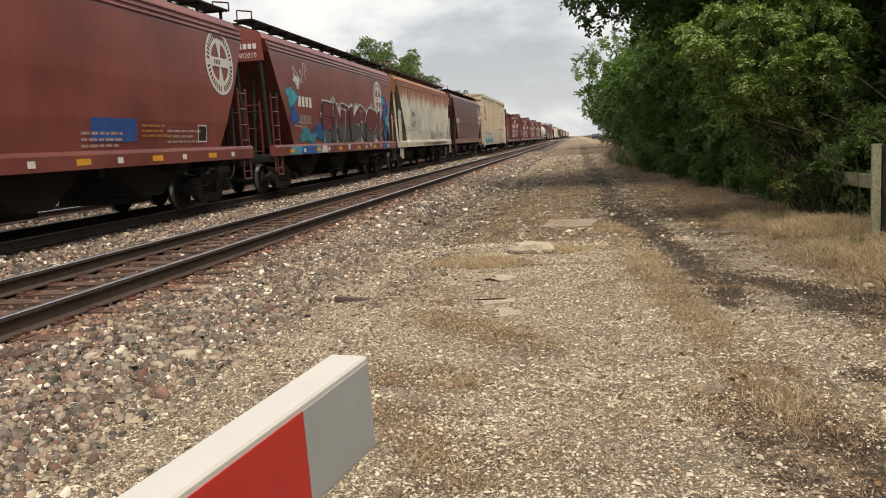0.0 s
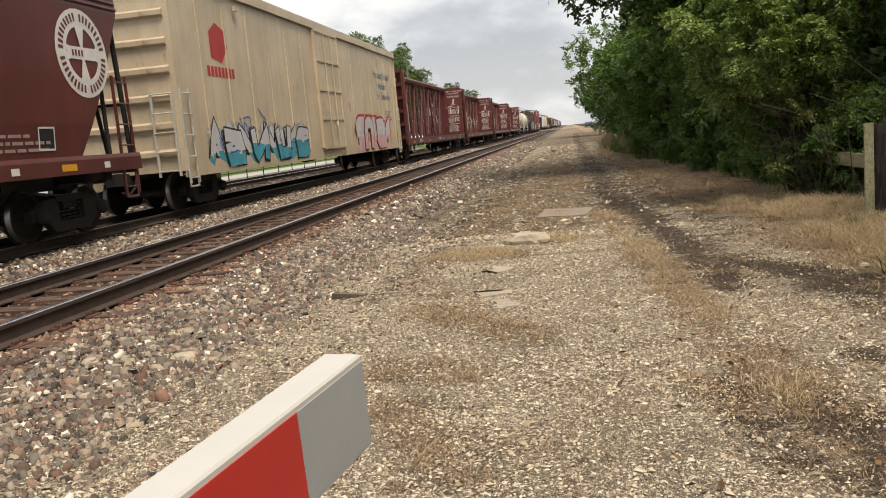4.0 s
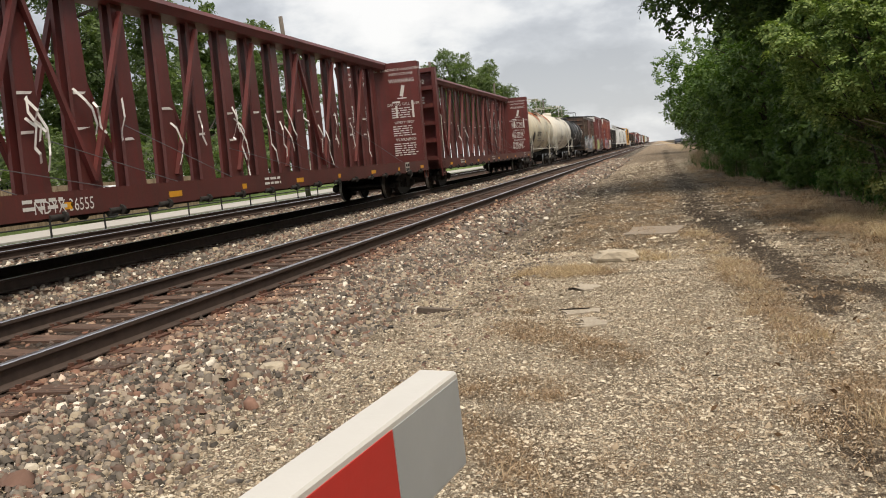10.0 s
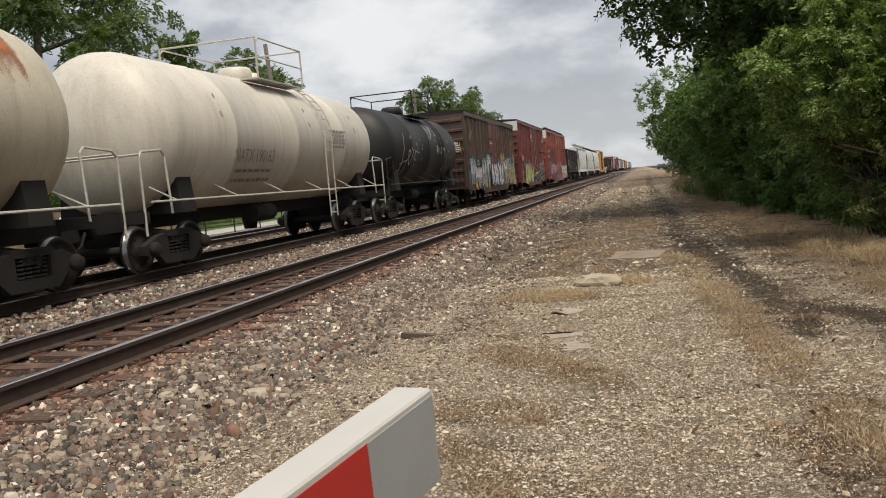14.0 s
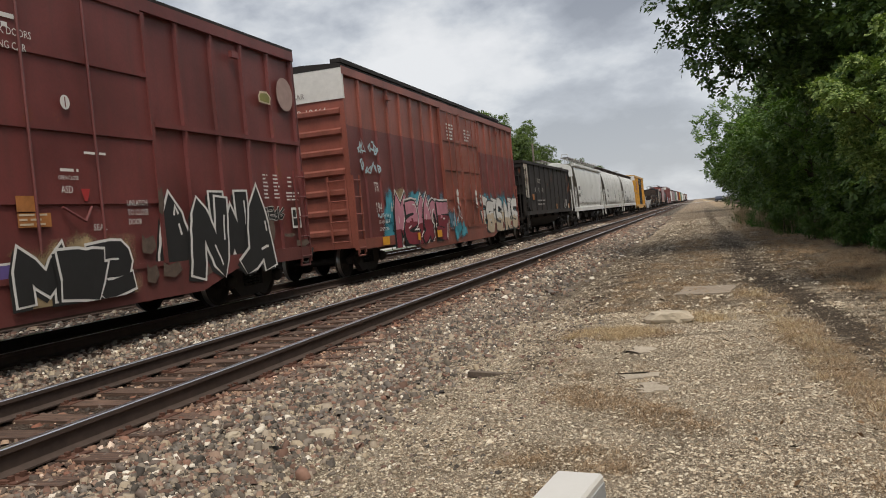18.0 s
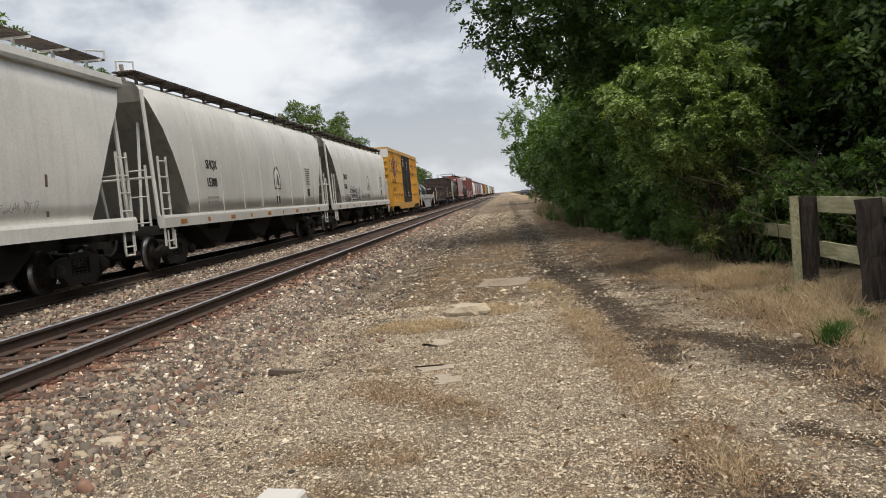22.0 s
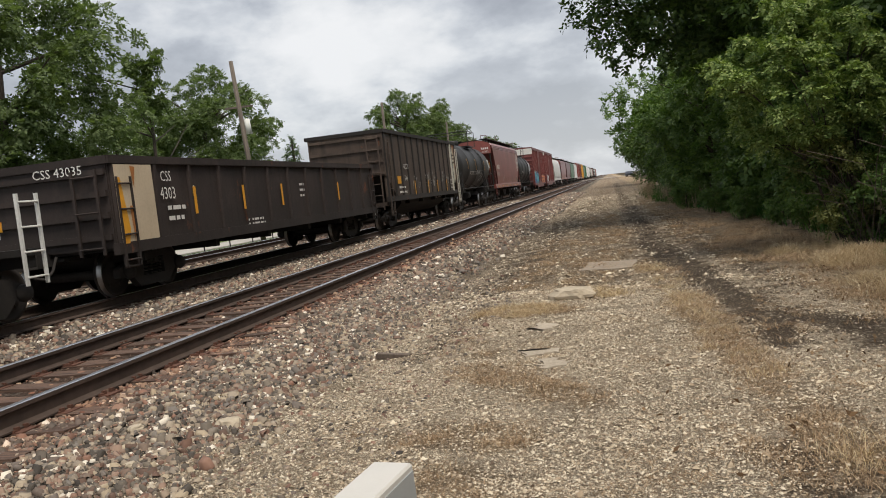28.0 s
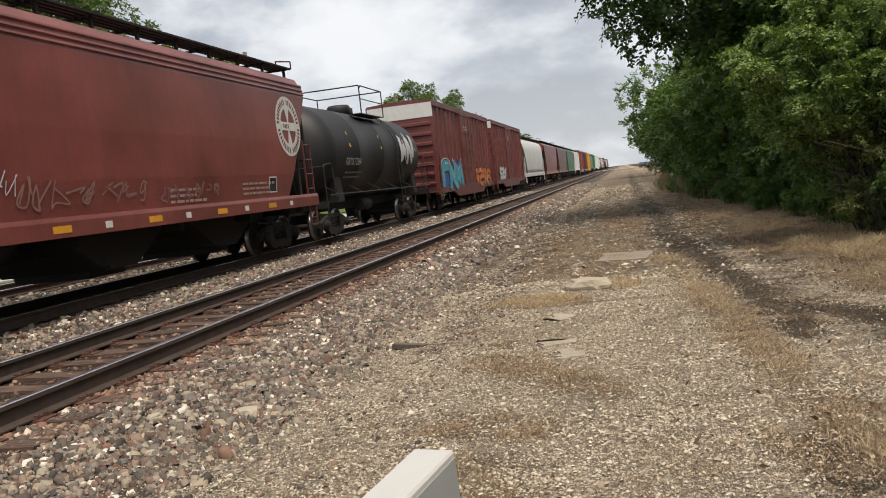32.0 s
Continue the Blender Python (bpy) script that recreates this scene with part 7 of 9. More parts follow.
for y in (3.4, 7.2, 9.4, 12.0):
    patch(car, "reflector", [rect(y, y + 0.1, 2.5, 3.05)], M["amber"], f)

car, f = boxcar("boxcar", "brown boxcar with a wide band of white and turquoise graffiti", 240.2, 15.85, "brown", roof_key="black_brown", H=4.68, zb=0.9, doors=((0.5, 3.4),), door_key="door_brown", posts=17)
fg = side(W + 0.01)
graffiti(car, fg, 0.9, 6.2, 0.72, 2.25, 6, "cyan", "black", "silver", "violet", 179, 0.4, "grey_mark", "white")
for i, (y, z, r, mat, tall) in enumerate(((0.75, 1.9, 0.42, "cyan", 1.0), (0.55, 1.2, 0.4, "cyan", 1.3), (5.6, 2.2, 0.5, "cyan", 0.7), (10.2, 2.35, 0.6, "tan_spray", 0.5), (10.9, 2.4, 0.5, "tan_spray", 0.5), (12.4, 2.2, 0.6, "cyan", 0.4), (13.6, 2.3, 0.5, "blue_grey", 0.5), (14.9, 2.3, 0.45, "tan_spray", 0.9))):
    blot(car, fg, y, z, r, mat, i + 31, tall, 0.002 + 0.001 * i)
graffiti(car, side(W + 0.09), 6.3, 9.7, 0.8, 2.1, 5, "cyan", "violet", "white", "blue_grey", 72, 0.38, "silver", "black")
graffiti(car, fg, 9.6, 11.7, 0.8, 2.35, 2, "tan_spray", "plum", "silver", "white", 73, 0.4, "grey_mark")
graffiti(car, fg, 11.55, 15.3, 0.72, 2.2, 5, "blue_grey", "white", "olive", None, 274, 0.36, "tan_spray", "black")
patch(car, "number_panel", [rect(1.9, 2.65, 1.85, 2.3), rect(2.75, 3.6, 1.85, 2.3)], M["black"], side(W + 0.06))
words(car, "2 72", 2.15, 1.95, 0.38, M["white"], side(W + 0.066), 0.8)
small_print(car, 6.3, 3.3, 2, 0.9, M["white"], side(W + 0.03), 0.05, 0.1, 75)
words(car, "PUSH HERE", 7.3, 2.55, 0.17, M["white"], side(W + 0.03))
scrawl(car, side(W - 0.04), 14.3, 14.75, 3.0, 4.1, M["tan_spray"], 76, 0.05)
scrawl(car, fg, 0.6, 1.7, 3.0, 4.0, M["tan_spray"], 77, 0.05)
scrawl(car, fg, 0.9, 1.4, 3.2, 4.1, M["tan_spray"], 78, 0.04)
reflectors(car, (1.2, 4.2, 6.6, 10.4, 12.4, 14.5), 0.78, side(W + 0.115), ("amber", "amber"), 0.5, 0.2)

car, f = boxcar("boxcar", "maroon boxcar with a white upper end and lime and black graffiti", 258.2, 15.4, "box_maroon", roof_key="black_brown", H=5.22, zb=0.85, doors=((0.54, 4.0),), white_top=0.62, posts=16)
fg = side(W + 0.01)
words(car, "728813", 0.25, 4.62, 0.28, M["black"], end_face(0.0))
block_word(car, 1.0, 2.3, 0.34, 4, M["pink_mark"], fg, 0.9)
patch(car, "number_panel", [rect(2.0, 2.75, 1.72, 2.2)], M["black"], fg)
for z, text in ((1.42, "LD LMT 212800"), (1.2, "LT WT 73200")):
    words(car, text, 0.6, z, 0.17, M["white"], fg, 0.8)
patch(car, "notice", [rect(0.65, 1.25, 0.85, 1.12)], M["amber_rust"], fg)
words(car, "728", 0.95, 1.72, 0.5, M["pink_mark"], fg, 0.8)
words(car, "813", 2.1, 1.85, 0.32, M["white"], side(W + 0.012))
graffiti(car, fg, 2.75, 6.5, 0.62, 2.1, 4, "tan_spray", "violet", "lime", "white", 85, 0.52, "lime_pale", "violet")
graffiti(car, side(W + 0.09), 7.4, 9.3, 0.6, 1.4, 3, "tan_spray", "white", "black", None, 82, 0.42)
graffiti(car, fg, 10.4, 13.5, 0.6, 2.12, 4, None, "white", "black", "white", 83, 0.5)
small_print(car, 6.8, 4.3, 2, 1.0, M["white"], side(W + 0.03), 0.06, 0.12, 84)
words(car, "SEAL", 8.75, 1.52, 0.13, M["white"], side(W + 0.03))
small_print(car, 13.6, 2.45, 7, 0.2, M["white"], fg, 0.03, 0.075, 86)
small_print(car, 14.0, 2.45, 7, 0.25, M["white"], fg, 0.03, 0.075, 186)
small_print(car, 14.6, 2.42, 3, 0.2, M["white"], fg, 0.03, 0.09, 187)
small_print(car, 14.5, 2.1, 3, 0.6, M["white"], fg, 0.03, 0.07, 188)
patch(car, "notice", [rect(14.65, 15.05, 1.35, 1.78)], M["white"], fg, "white square label")
patch(car, "notice_field", [rect(14.7, 14.99, 1.40, 1.55), rect(14.7, 14.83, 1.58, 1.73), rect(14.86, 14.99, 1.58, 1.73)], M["black"], side(W + 0.014))
patch(car, "placard", [[(13.75, 3.88), (14.2, 3.86), (14.24, 4.02), (14.1, 4.12), (13.82, 4.1), (13.74, 4.0)]], M["cream"], fg)
patch(car, "placard_field", [[(13.80, 3.91), (14.16, 3.89), (14.19, 4.01), (14.08, 4.08), (13.84, 4.06), (13.79, 4.0)]], M["olive"], side(W + 0.014))
graffiti(car, fg, 13.45, 14.25, 1.55, 1.8, 4, None, "white", "black", None, 87, 0.3)
graffiti(car, fg, 5.9, 7.3, 0.6, 1.25, 3, "lime", "white", "violet", None, 88, 0.36)
fd = side(W + 0.06)
words(car, "CLOSE AND LOCK DOORS", 6.5, 4.02, 0.14, M["white"], fd, 0.85)
words(car, "BEFORE MOVING CAR", 6.65, 3.84, 0.14, M["white"], fd, 0.85)
words(car, "OPEN/CLOSE", 8.15, 2.22, 0.08, M["white"], fd, 0.8)
words(car, "ASD", 8.18, 2.04, 0.14, M["white"], fd, 0.85)
small_print(car, 8.2, 2.37, 1, 0.4, M["white"], fd, 0.04, 0.1, 189)
patch(car, "paper_tag", [[(8.55, 2.1), (8.72, 2.1), (8.66, 1.93), (8.6, 1.93)]], M["red"], fd)
for i, s_ in enumerate(("UNLATCH", "TO CLOSE", "DOOR")):
    words(car, s_, 9.46, 1.86 - i * 0.14, 0.12, M["white"], fd, 0.85)
small_print(car, 8.68, 2.62, 1, 0.6, M["white"], fd, 0.035, 0.1, 190)
patch(car, "round_mark", [[(8.42 + 0.09 * math.cos(math.tau * i / 16), 3.27 + 0.1 * math.sin(math.tau * i / 16)) for i in range(16)]], M["white"], fd)
patch(car, "round_mark_slot", [rect(8.41, 8.43, 3.2, 3.34)], M["box_maroon"], side(W + 0.064))
patch(car, "orange_notice", [rect(7.4, 7.95, 1.6, 1.78), rect(7.4, 7.7, 1.8, 2.0)], M["amber_rust"], fd)
small_print(car, 7.42, 1.77, 3, 0.5, M["cream"], side(W + 0.064), 0.025, 0.06, 191)
for y, z, w_, h_ in ((9.7, 1.15, 0.35, 0.25), (10.15, 0.75, 0.5, 0.2), (9.75, 0.7, 0.3, 0.25), (10.2, 1.75, 0.15, 0.4), (13.6, 1.15, 0.25, 0.5), (14.2, 1.2, 0.5, 0.05), (14.7, 0.98, 0.6, 0.12), (10.9, 0.68, 0.7, 0.12)):
    patch(car, "worn_patch", [[(y, z), (y + w_ * 0.6, z - 0.04), (y + w_, z + h_ * 0.3), (y + w_ * 0.85, z + h_), (y + w_ * 0.3, z + h_ * 0.8), (y + 0.03, z + h_ * 1.1)]], M["umber_mark"], side(W + 0.06) if y < 10.3 else side(W + 0.034))
for z in (3.15,):
    part("side_rail", box(bmesh.new(), W - 0.05, W + 0.008, 10.4, 15.3, z - 0.04, z + 0.04), M["box_maroon"], car)
patch(car, "emblem", [[(14.85 + 0.35 * math.cos(math.tau * i / 20), 4.15 + 0.35 * math.sin(math.tau * i / 20)) for i in range(20)]], M["pink_mark"], fg, "faded round emblem")

car, f = boxcar("boxcar", "two-tone oxide-red boxcar with pink and white graffiti", 276.1, 19.2, "red_oxide", roof_key="black_brown", H=5.34, zb=0.85, doors=((0.465, 2.2), (0.59, 2.4)), white_top=0.7, posts=20)
for y0, y1 in ((0.1, 7.8), (12.5, 19.1)):
    part("lower_paint", box(bmesh.new(), W - 0.064, W - 0.052, y0, y1, 0.85, 3.8), M["box_maroon"], car, "darker repainted lower side")
for y in np.linspace(0.1, 19.1, 20):
    if not 7.7 < y < 12.6:
        part("post_paint", prism(bmesh.new(), ((W - 0.052, y - 0.056), (W + 0.003, y - 0.038), (W + 0.003, y + 0.038), (W - 0.052, y + 0.056)), "z", 0.96, 3.8), M["box_maroon"], car)
fg = side(W + 0.01)
words(car, "TR", 1.45, 2.15, 0.36, M["white"], fg, 0.8)
words(car, "194", 1.45, 1.6, 0.38, M["white"], fg, 0.8)
words(car, "64", 2.5, 1.6, 0.38, M["white"], side(W + 0.03), 0.8)
for z, text in ((1.3, "LD LMT 205100"), (1.1, "LT WT 80900")):
    words(car, text, 1.55, z, 0.14, M["white"], side(W + 0.03), 0.85)
words(car, "TR 19464", 0.1, 4.1, 0.24, M["white"], end_face(0.0))
words(car, "EXCESS HEIGHT CAR", -1.2, 4.55, 0.18, M["grey_mark"], end_face(0.0))
part("roof_edge", box(bmesh.new(), W - 0.25, W + 0.03, 0.0, 16.6, 5.32, 5.42), M["black_brown"], car, "dark raised edge of the roof")
for i, (y, z, r, mat, tall) in enumerate(((2.5, 1.5, 0.5, "cyan", 1.2), (2.3, 1.0, 0.45, "cyan", 0.7), (3.3, 2.0, 0.35, "tan_spray", 0.7), (4.7, 1.9, 0.6, "cyan", 0.5), (5.7, 1.9, 0.5, "blue_grey", 0.5), (7.4, 1.6, 0.35, "blue_grey", 1.3), (7.9, 1.1, 0.45, "cyan", 1.0))):
    blot(car, fg, y, z, r, mat, i + 3, tall, 0.002 + 0.002 * i)
graffiti(car, side(W + 0.025), 2.9, 7.4, 0.62, 2.05, 6, None, "black", "pink", "white", 95, 0.48, "crimson", "white")
scrawl(car, side(W + 0.08), 8.1, 9.3, 1.0, 1.7, M["silver"], 94, 0.05)
for i, (y, z, r, mat) in enumerate(((8.2, 1.3, 0.4, "blue_grey"), (8.8, 0.95, 0.5, "cyan"), (9.5, 0.85, 0.35, "cyan"))):
    blot(car, side(W + 0.06), y, z, r, mat, i + 13, 0.7, 0.002 + 0.002 * i)
graffiti(car, fg, 12.6, 18.6, 0.62, 2.05, 8, "cyan", "grey_spray", "white", "silver", 96, 0.5, "cream")
scrawl(car, fg, 0.5, 1.9, 3.1, 3.55, M["ice"], 93, 0.09)
scrawl(car, fg, 0.6, 2.0, 2.6, 3.0, M["ice"], 193, 0.09)
scrawl(car, side(W + 0.03), 1.45, 2.4, 1.42, 1.58, M["ice"], 194, 0.06)
small_print(car, 8.4, 4.55, 5, 0.9, M["white"], side(W + 0.06), 0.06, 0.12, 95)
for y in (9.0, 11.5):
    patch(car, "tag_square", [rect(y - 0.1, y + 0.1, 1.6, 2.0)], M["white"], side(W + 0.09))
    patch(car, "round_mark", [[(y + 0.13 * math.cos(math.tau * i / 12), 2.16 + 0.13 * math.sin(math.tau * i / 12)) for i in range(12)]], M["white"], side(W + 0.09))
small_print(car, 10.6, 4.5, 4, 0.9, M["white"], side(W + 0.06), 0.06, 0.12, 96)
reflectors(car, (1.55, 4.4, 6.3), 0.72, side(W + 0.085), ("amber", "amber"), 0.5, 0.22)

car, f = open_car("coal_gondola", "black-brown open coal car with steep ribbed sides", "coal car", 297.2, 15.1, "black_brown", 3.75, 1.25, 11, slope=1.6)
reflectors(car, (9.2, 12.4, 14.0), 1.35, side(W + 0.0), ("amber_rust", "white"), 0.3, 0.3)
patch(car, "notice", [rect(12.8, 13.3, 1.45, 1.9)], M["grey_mark"], side(W))
for y, z, text in ((3.5, 2.78, "NCCX"), (2.6, 2.3, "14"), (3.65, 2.3, "02"), (4.7, 2.3, "39")):
    words(car, text, y, z, 0.34, M["pale_mark"], side(W + 0.024), 0.9)
small_print(car, 3.3, 1.9, 2, 2.4, M["grey_mark"], side(W), 0.08, 0.2, 171)
patch(car, "reflector", [rect(2.0, 2.5, 1.9, 2.2)], M["amber_rust"], side(W))
patch(car, "worn_patch", [rect(0.12, 1.05, 2.0, 3.68)], M["peeled"], side(W + 0.026), "pale worn corner")

for u0, L, key, mark, num, seed in ((314.9, 16.7, "pale_grey", "AGPX", "11473", 1), (333.0, 18.4, "grey_white", "SHQX", "15308", 2), (352.9, 18.8, "grey_white", "SHQX", "15261", 3)):
    car, f = covered_hopper("covered_hopper", "grey-white round-sided covered hopper car", u0, L, key, "grey_white", rounded=True, H=4.52 if seed == 1 else 4.75, ribs=0 if seed == 1 else 8, end_sheet=seed == 1, rise=0.25 if seed == 1 else 0.0)
    if seed == 1:
        words(car, "AGPX", 0.3, 4.12, 0.17, M["black"], lambda a, b: (a, 0.036, b))
        words(car, "11473", 0.3, 3.88, 0.17, M["black"], lambda a, b: (a, 0.036, b))
    for dy in (-0.018, 0.0, 0.018):
        fb = lambda a, b, dy=dy: Vector(f(a, b)) + Vector((dy * 0.15, 0, 0))
        words(car, mark, (1.6, 3.2, 2.85)[seed - 1] + dy, 2.58, 0.36, M["black"], fb, 0.9)
        words(car, num, (1.5, 3.15, 2.8)[seed - 1] + dy, 2.08, 0.36, M["black"], fb, 0.9)
    small_print(car, 3.1, 1.8, 2, 0.9, M["grey_mark"], f, 0.05, 0.12, seed)
    EM = 10.25
    if seed > 1:
        pts = [(EM - 0.42, 2.02), (EM + 0.42, 2.02), (EM + 0.42, 2.4)] + [(EM + 0.42 * math.cos(a), 2.4 + 0.46 * math.sin(a)) for a in np.linspace(0.1, math.pi - 0.1, 10)] + [(EM - 0.42, 2.4)]
        patch(car, "emblem", [pts], M["black"], f, "arched dark emblem with a pale field")
        c_, up_ = EM, 2.4
        patch(car, "emblem_field", [[(c_ + (a - c_) * 0.8, up_ + (b - up_) * 0.8) for a, b in pts]], M["pale_grey"], lambda a, b: Vector(f(a, b)) + Vector((0.004, 0, 0)))
        patch(car, "emblem_hill", [[(EM - 0.2, 2.15), (EM + 0.25, 2.15), (EM + 0.15, 2.5), (EM + 0.02, 2.62), (EM - 0.1, 2.4)]], M["grey_spray"], lambda a, b: Vector(f(a, b)) + Vector((0.008, 0, 0)))
        patch(car, "emblem_band", [rect(EM - 0.3, EM + 0.3, 2.06, 2.16)], M["cream"], lambda a, b: Vector(f(a, b)) + Vector((0.008, 0, 0)))
        small_print(car, L - 3.8, 2.9, 8, 0.8, M["black"], f, 0.04, 0.09, seed + 3)
        patch(car, "notice", [rect(L - 3.7, L - 3.3, 1.75, 2.05), rect(EM - 0.25, EM + 0.2, 1.5, 1.78)], M["black"], f)
    else:
        patch(car, "rust_mark", [rect(1.42, 1.50, 1.42, 2.46)], M["umber_mark"], f)
        for y, z in ((4.55, 1.95), (7.0, 1.95), (9.1, 1.92), (11.4, 1.9), (13.2, 2.25)):
            patch(car, "rust_mark", [rect(y, y + 0.09, 1.48, z)], M["umber_mark"], f)
        scrawl(car, f, 4.8, 5.5, 1.5, 1.85, M["grey_spray"], 71, 0.02)
        scrawl(car, f, 5.7, 6.7, 1.45, 1.7, M["dim_mark"], 72, 0.03)
        scrawl(car, f, 7.6, 8.7, 1.55, 2.05, M["teal_mark"], 73, 0.03)
        scrawl(car, f, 9.6, 11.0, 1.5, 1.8, M["dim_mark"], 74, 0.03)
        scrawl(car, f, 11.7, 12.9, 1.55, 1.8, M["dim_mark"], 75, 0.025)
        scrawl(car, f, 2.9, 3.3, 2.25, 2.6, M["teal_mark"], 76, 0.02)
        scrawl(car, f, 8.9, 10.4, 2.6, 3.3, M["dim_mark"], 77, 0.03)
        patch(car, "tag_square", [rect(3.4, 3.7, 2.24, 2.27), rect(3.4, 3.7, 2.51, 2.54), rect(3.4, 3.43, 2.27, 2.51), rect(3.67, 3.7, 2.27, 2.51)], M["teal_mark"], f)
        
    if seed == 3:
        scrawl(car, f, 2.1, 4.2, 1.5, 1.8, M["grey_spray"], 14, 0.05)
        graffiti(car, f, 4.4, 7.1, 1.5, 2.15, 5, None, "black", "silver", None, 15, 0.2)
        scrawl(car, f, 7.7, 10.1, 1.5, 1.9, M["grey_spray"], 16, 0.06)
    if seed > 1: reflectors(car, np.arange(1.0, L - 0.8, 1.9), 1.12, lambda a, b: (1.566, a, b), ("amber_rust", "amber_rust"), 0.4, 0.12)

car, f = boxcar("boxcar", "bright yellow ribbed boxcar with black double doors", 373.0, 18.9, "yellow", H=5.2, doors=((0.463, 2.5), (0.597, 2.5)), door_key="yellow_black", white_top=0.55, posts=19, rail_key="yellow")
for z in (1.75, 2.65, 3.55, 4.3):
    bm = bmesh.new()
    box(bm, W - 0.05, W - 0.005, 0.1, 7.4, z - 0.03, z + 0.03)
    box(bm, W - 0.05, W - 0.005, 12.6, 18.8, z - 0.03, z + 0.03)
    part("side_rib", bm, M["yellow"], car)
fg = side(W + 0.0)
for k_, (col, dx, lift) in enumerate((("red", 0.14, 0.0), ("red", -0.14, 0.0), ("blue", 0.0, 0.004))):
    painted(car, "cross_arm", ribbon([(2.35 + dx, 4.4), (2.9 + dx * 0.6, 3.95), (2.9 + dx, 3.6), (3.5 + dx, 3.05)], 0.2, 0.0002), col, fg, 0.002 + lift + k_ * 0.001, 0.4)
    painted(car, "cross_arm", ribbon([(3.45 + dx * 0.7, 4.3), (3.1 + dx * 0.5, 3.95), (3.1 + dx, 3.6), (2.4 + dx, 3.2)], 0.17, 0.0002), col, fg, 0.008 + lift + k_ * 0.001, 0.4)
for dy in (0.0, 0.018, 0.036):
    words(car, "next", 1.4 + dy, 3.92, 0.32, M["black"], side(W + dy * 0.1))
    words(car, "load", 1.45 + dy, 3.6, 0.32, M["black"], side(W + dy * 0.1))
    words(car, "any", 4.0 + dy, 3.85, 0.32, M["black"], side(W + dy * 0.1))
    words(car, "road", 4.0 + dy, 3.53, 0.32, M["black"], side(W + dy * 0.1))
    words(car, "TB", 1.4 + dy, 2.55, 0.44, M["black"], side(W + dy * 0.1))
    words(car, "OX", 2.4 + dy, 2.55, 0.44, M["black"], side(W + dy * 0.1))
    words(car, "63 90 22", 1.45 + dy, 2.0, 0.4, M["black"], side(W + dy * 0.1), 1.15)
words(car, "TBOX 639022", -0.45, 4.72, 0.27, M["black"], end_face(0.0), 0.9)
small_print(car, 7.9, 4.6, 6, 0.9, M["white"], side(W + 0.025), 0.05, 0.13, 101)
small_print(car, 10.4, 4.5, 6, 0.9, M["white"], side(W + 0.025), 0.05, 0.13, 102)
small_print(car, 8.0, 2.0, 4, 0.9, M["white"], side(W + 0.025), 0.05, 0.13, 103)
small_print(car, 10.5, 2.0, 4, 0.9, M["white"], side(W + 0.025), 0.05, 0.13, 104)
patch(car, "notice", [rect(2.3, 3.3, 1.15, 1.4)], M["amber"], fg)
block_word(car, 13.4, 3.4, 0.24, 12, M["amber_rust"], fg, 1.1)
patch(car, "emblem", stroke([(14.5, 4.2), (15.6, 4.0), (15.1, 4.35), (15.5, 3.75)], 0.13), M["amber_rust"], fg, "faded brown emblem")

coil_car("coil_car", "pale grey coil car with an open trough", 393.2, 16.4)

car, f = open_car("gondola", "dark brown low gondola with a white corner panel", "gondola", 410.6, 15.8, "gondola_brown", 2.36, 0.9, 13)
patch(car, "corner_panel", [rect(0.12, 1.3, 0.8, 2.32)], M["cream"], side(W + 0.024), "rust-streaked white corner panel")
patch(car, "corner_stripe", [[(0.14, 2.1), (0.26, 2.1), (0.4, 1.2), (0.32, 0.95), (0.18, 0.95)]], M["amber"], side(W + 0.03))
patch(car, "rust_streak", [[(0.45, 1.6), (0.62, 1.6), (0.5, 0.95)], [(0.6, 2.3), (0.75, 2.28), (0.66, 1.9)]], M["amber_rust"], side(W + 0.032))
words(car, "CSS", 1.62, 2.02, 0.28, M["white"], f, 0.85)
words(car, "4303", 1.55, 1.68, 0.33, M["white"], f, 0.85)
words(car, "5", 2.75, 1.7, 0.33, M["white"], f, 0.85)
words(car, "CSS 43035", 0.1, 2.2, 0.22, M["white"], end_face(-0.04))
small_print(car, 1.75, 1.55, 2, 0.7, M["white"], f, 0.08, 0.2, 111)
for y in (2.75, 5.0, 7.25, 11.7):
    patch(car, "reflector", [rect(y, y + 0.11, 1.35, 1.9)], M["amber"], side(W + 0.024))
small_print(car, 8.6, 1.9, 3, 0.4, M["white"], f, 0.06, 0.15, 112)
small_print(car, 5.2, 1.12, 2, 1.2, M["white"], f, 0.05, 0.1, 113)

car, f = open_car("coal_car", "brown ribbed coal hopper car with white tags", "coal car", 428.3, 14.8, "coal_brown", 3.75, 1.2, 14, slope=1.5, post_key="black_brown")
words(car, "NCCX", 2.6, 2.35, 0.3, M["white"], side(W + 0.024), 0.9)
words(car, "144", 2.65, 1.85, 0.34, M["white"], side(W + 0.024), 0.9)
small_print(car, 1.7, 1.65, 3, 1.4, M["white"], f, 0.08, 0.2, 121)
for y0, y1, z0, z1, mat, seed in ((3.9, 4.9, 1.4, 2.2, "grey_mark", 122), (5.1, 5.7, 1.5, 2.0, "grey_mark", 125), (6.5, 7.5, 1.5, 2.3, "dim_mark", 123), (7.7, 8.8, 1.45, 2.4, "dim_mark", 126), (10.3, 11.0, 1.7, 2.25, "dim_mark", 127), (11.5, 12.2, 1.65, 2.2, "dim_mark", 128)):
    scrawl(car, side(W - 0.02), y0, y1, z0, z1, M[mat], seed, 0.05)
scrawl(car, lambda a, b: (1.25, a, b), 8.6, 11.0, 0.95, 1.2, M["silver"], 124, 0.05)
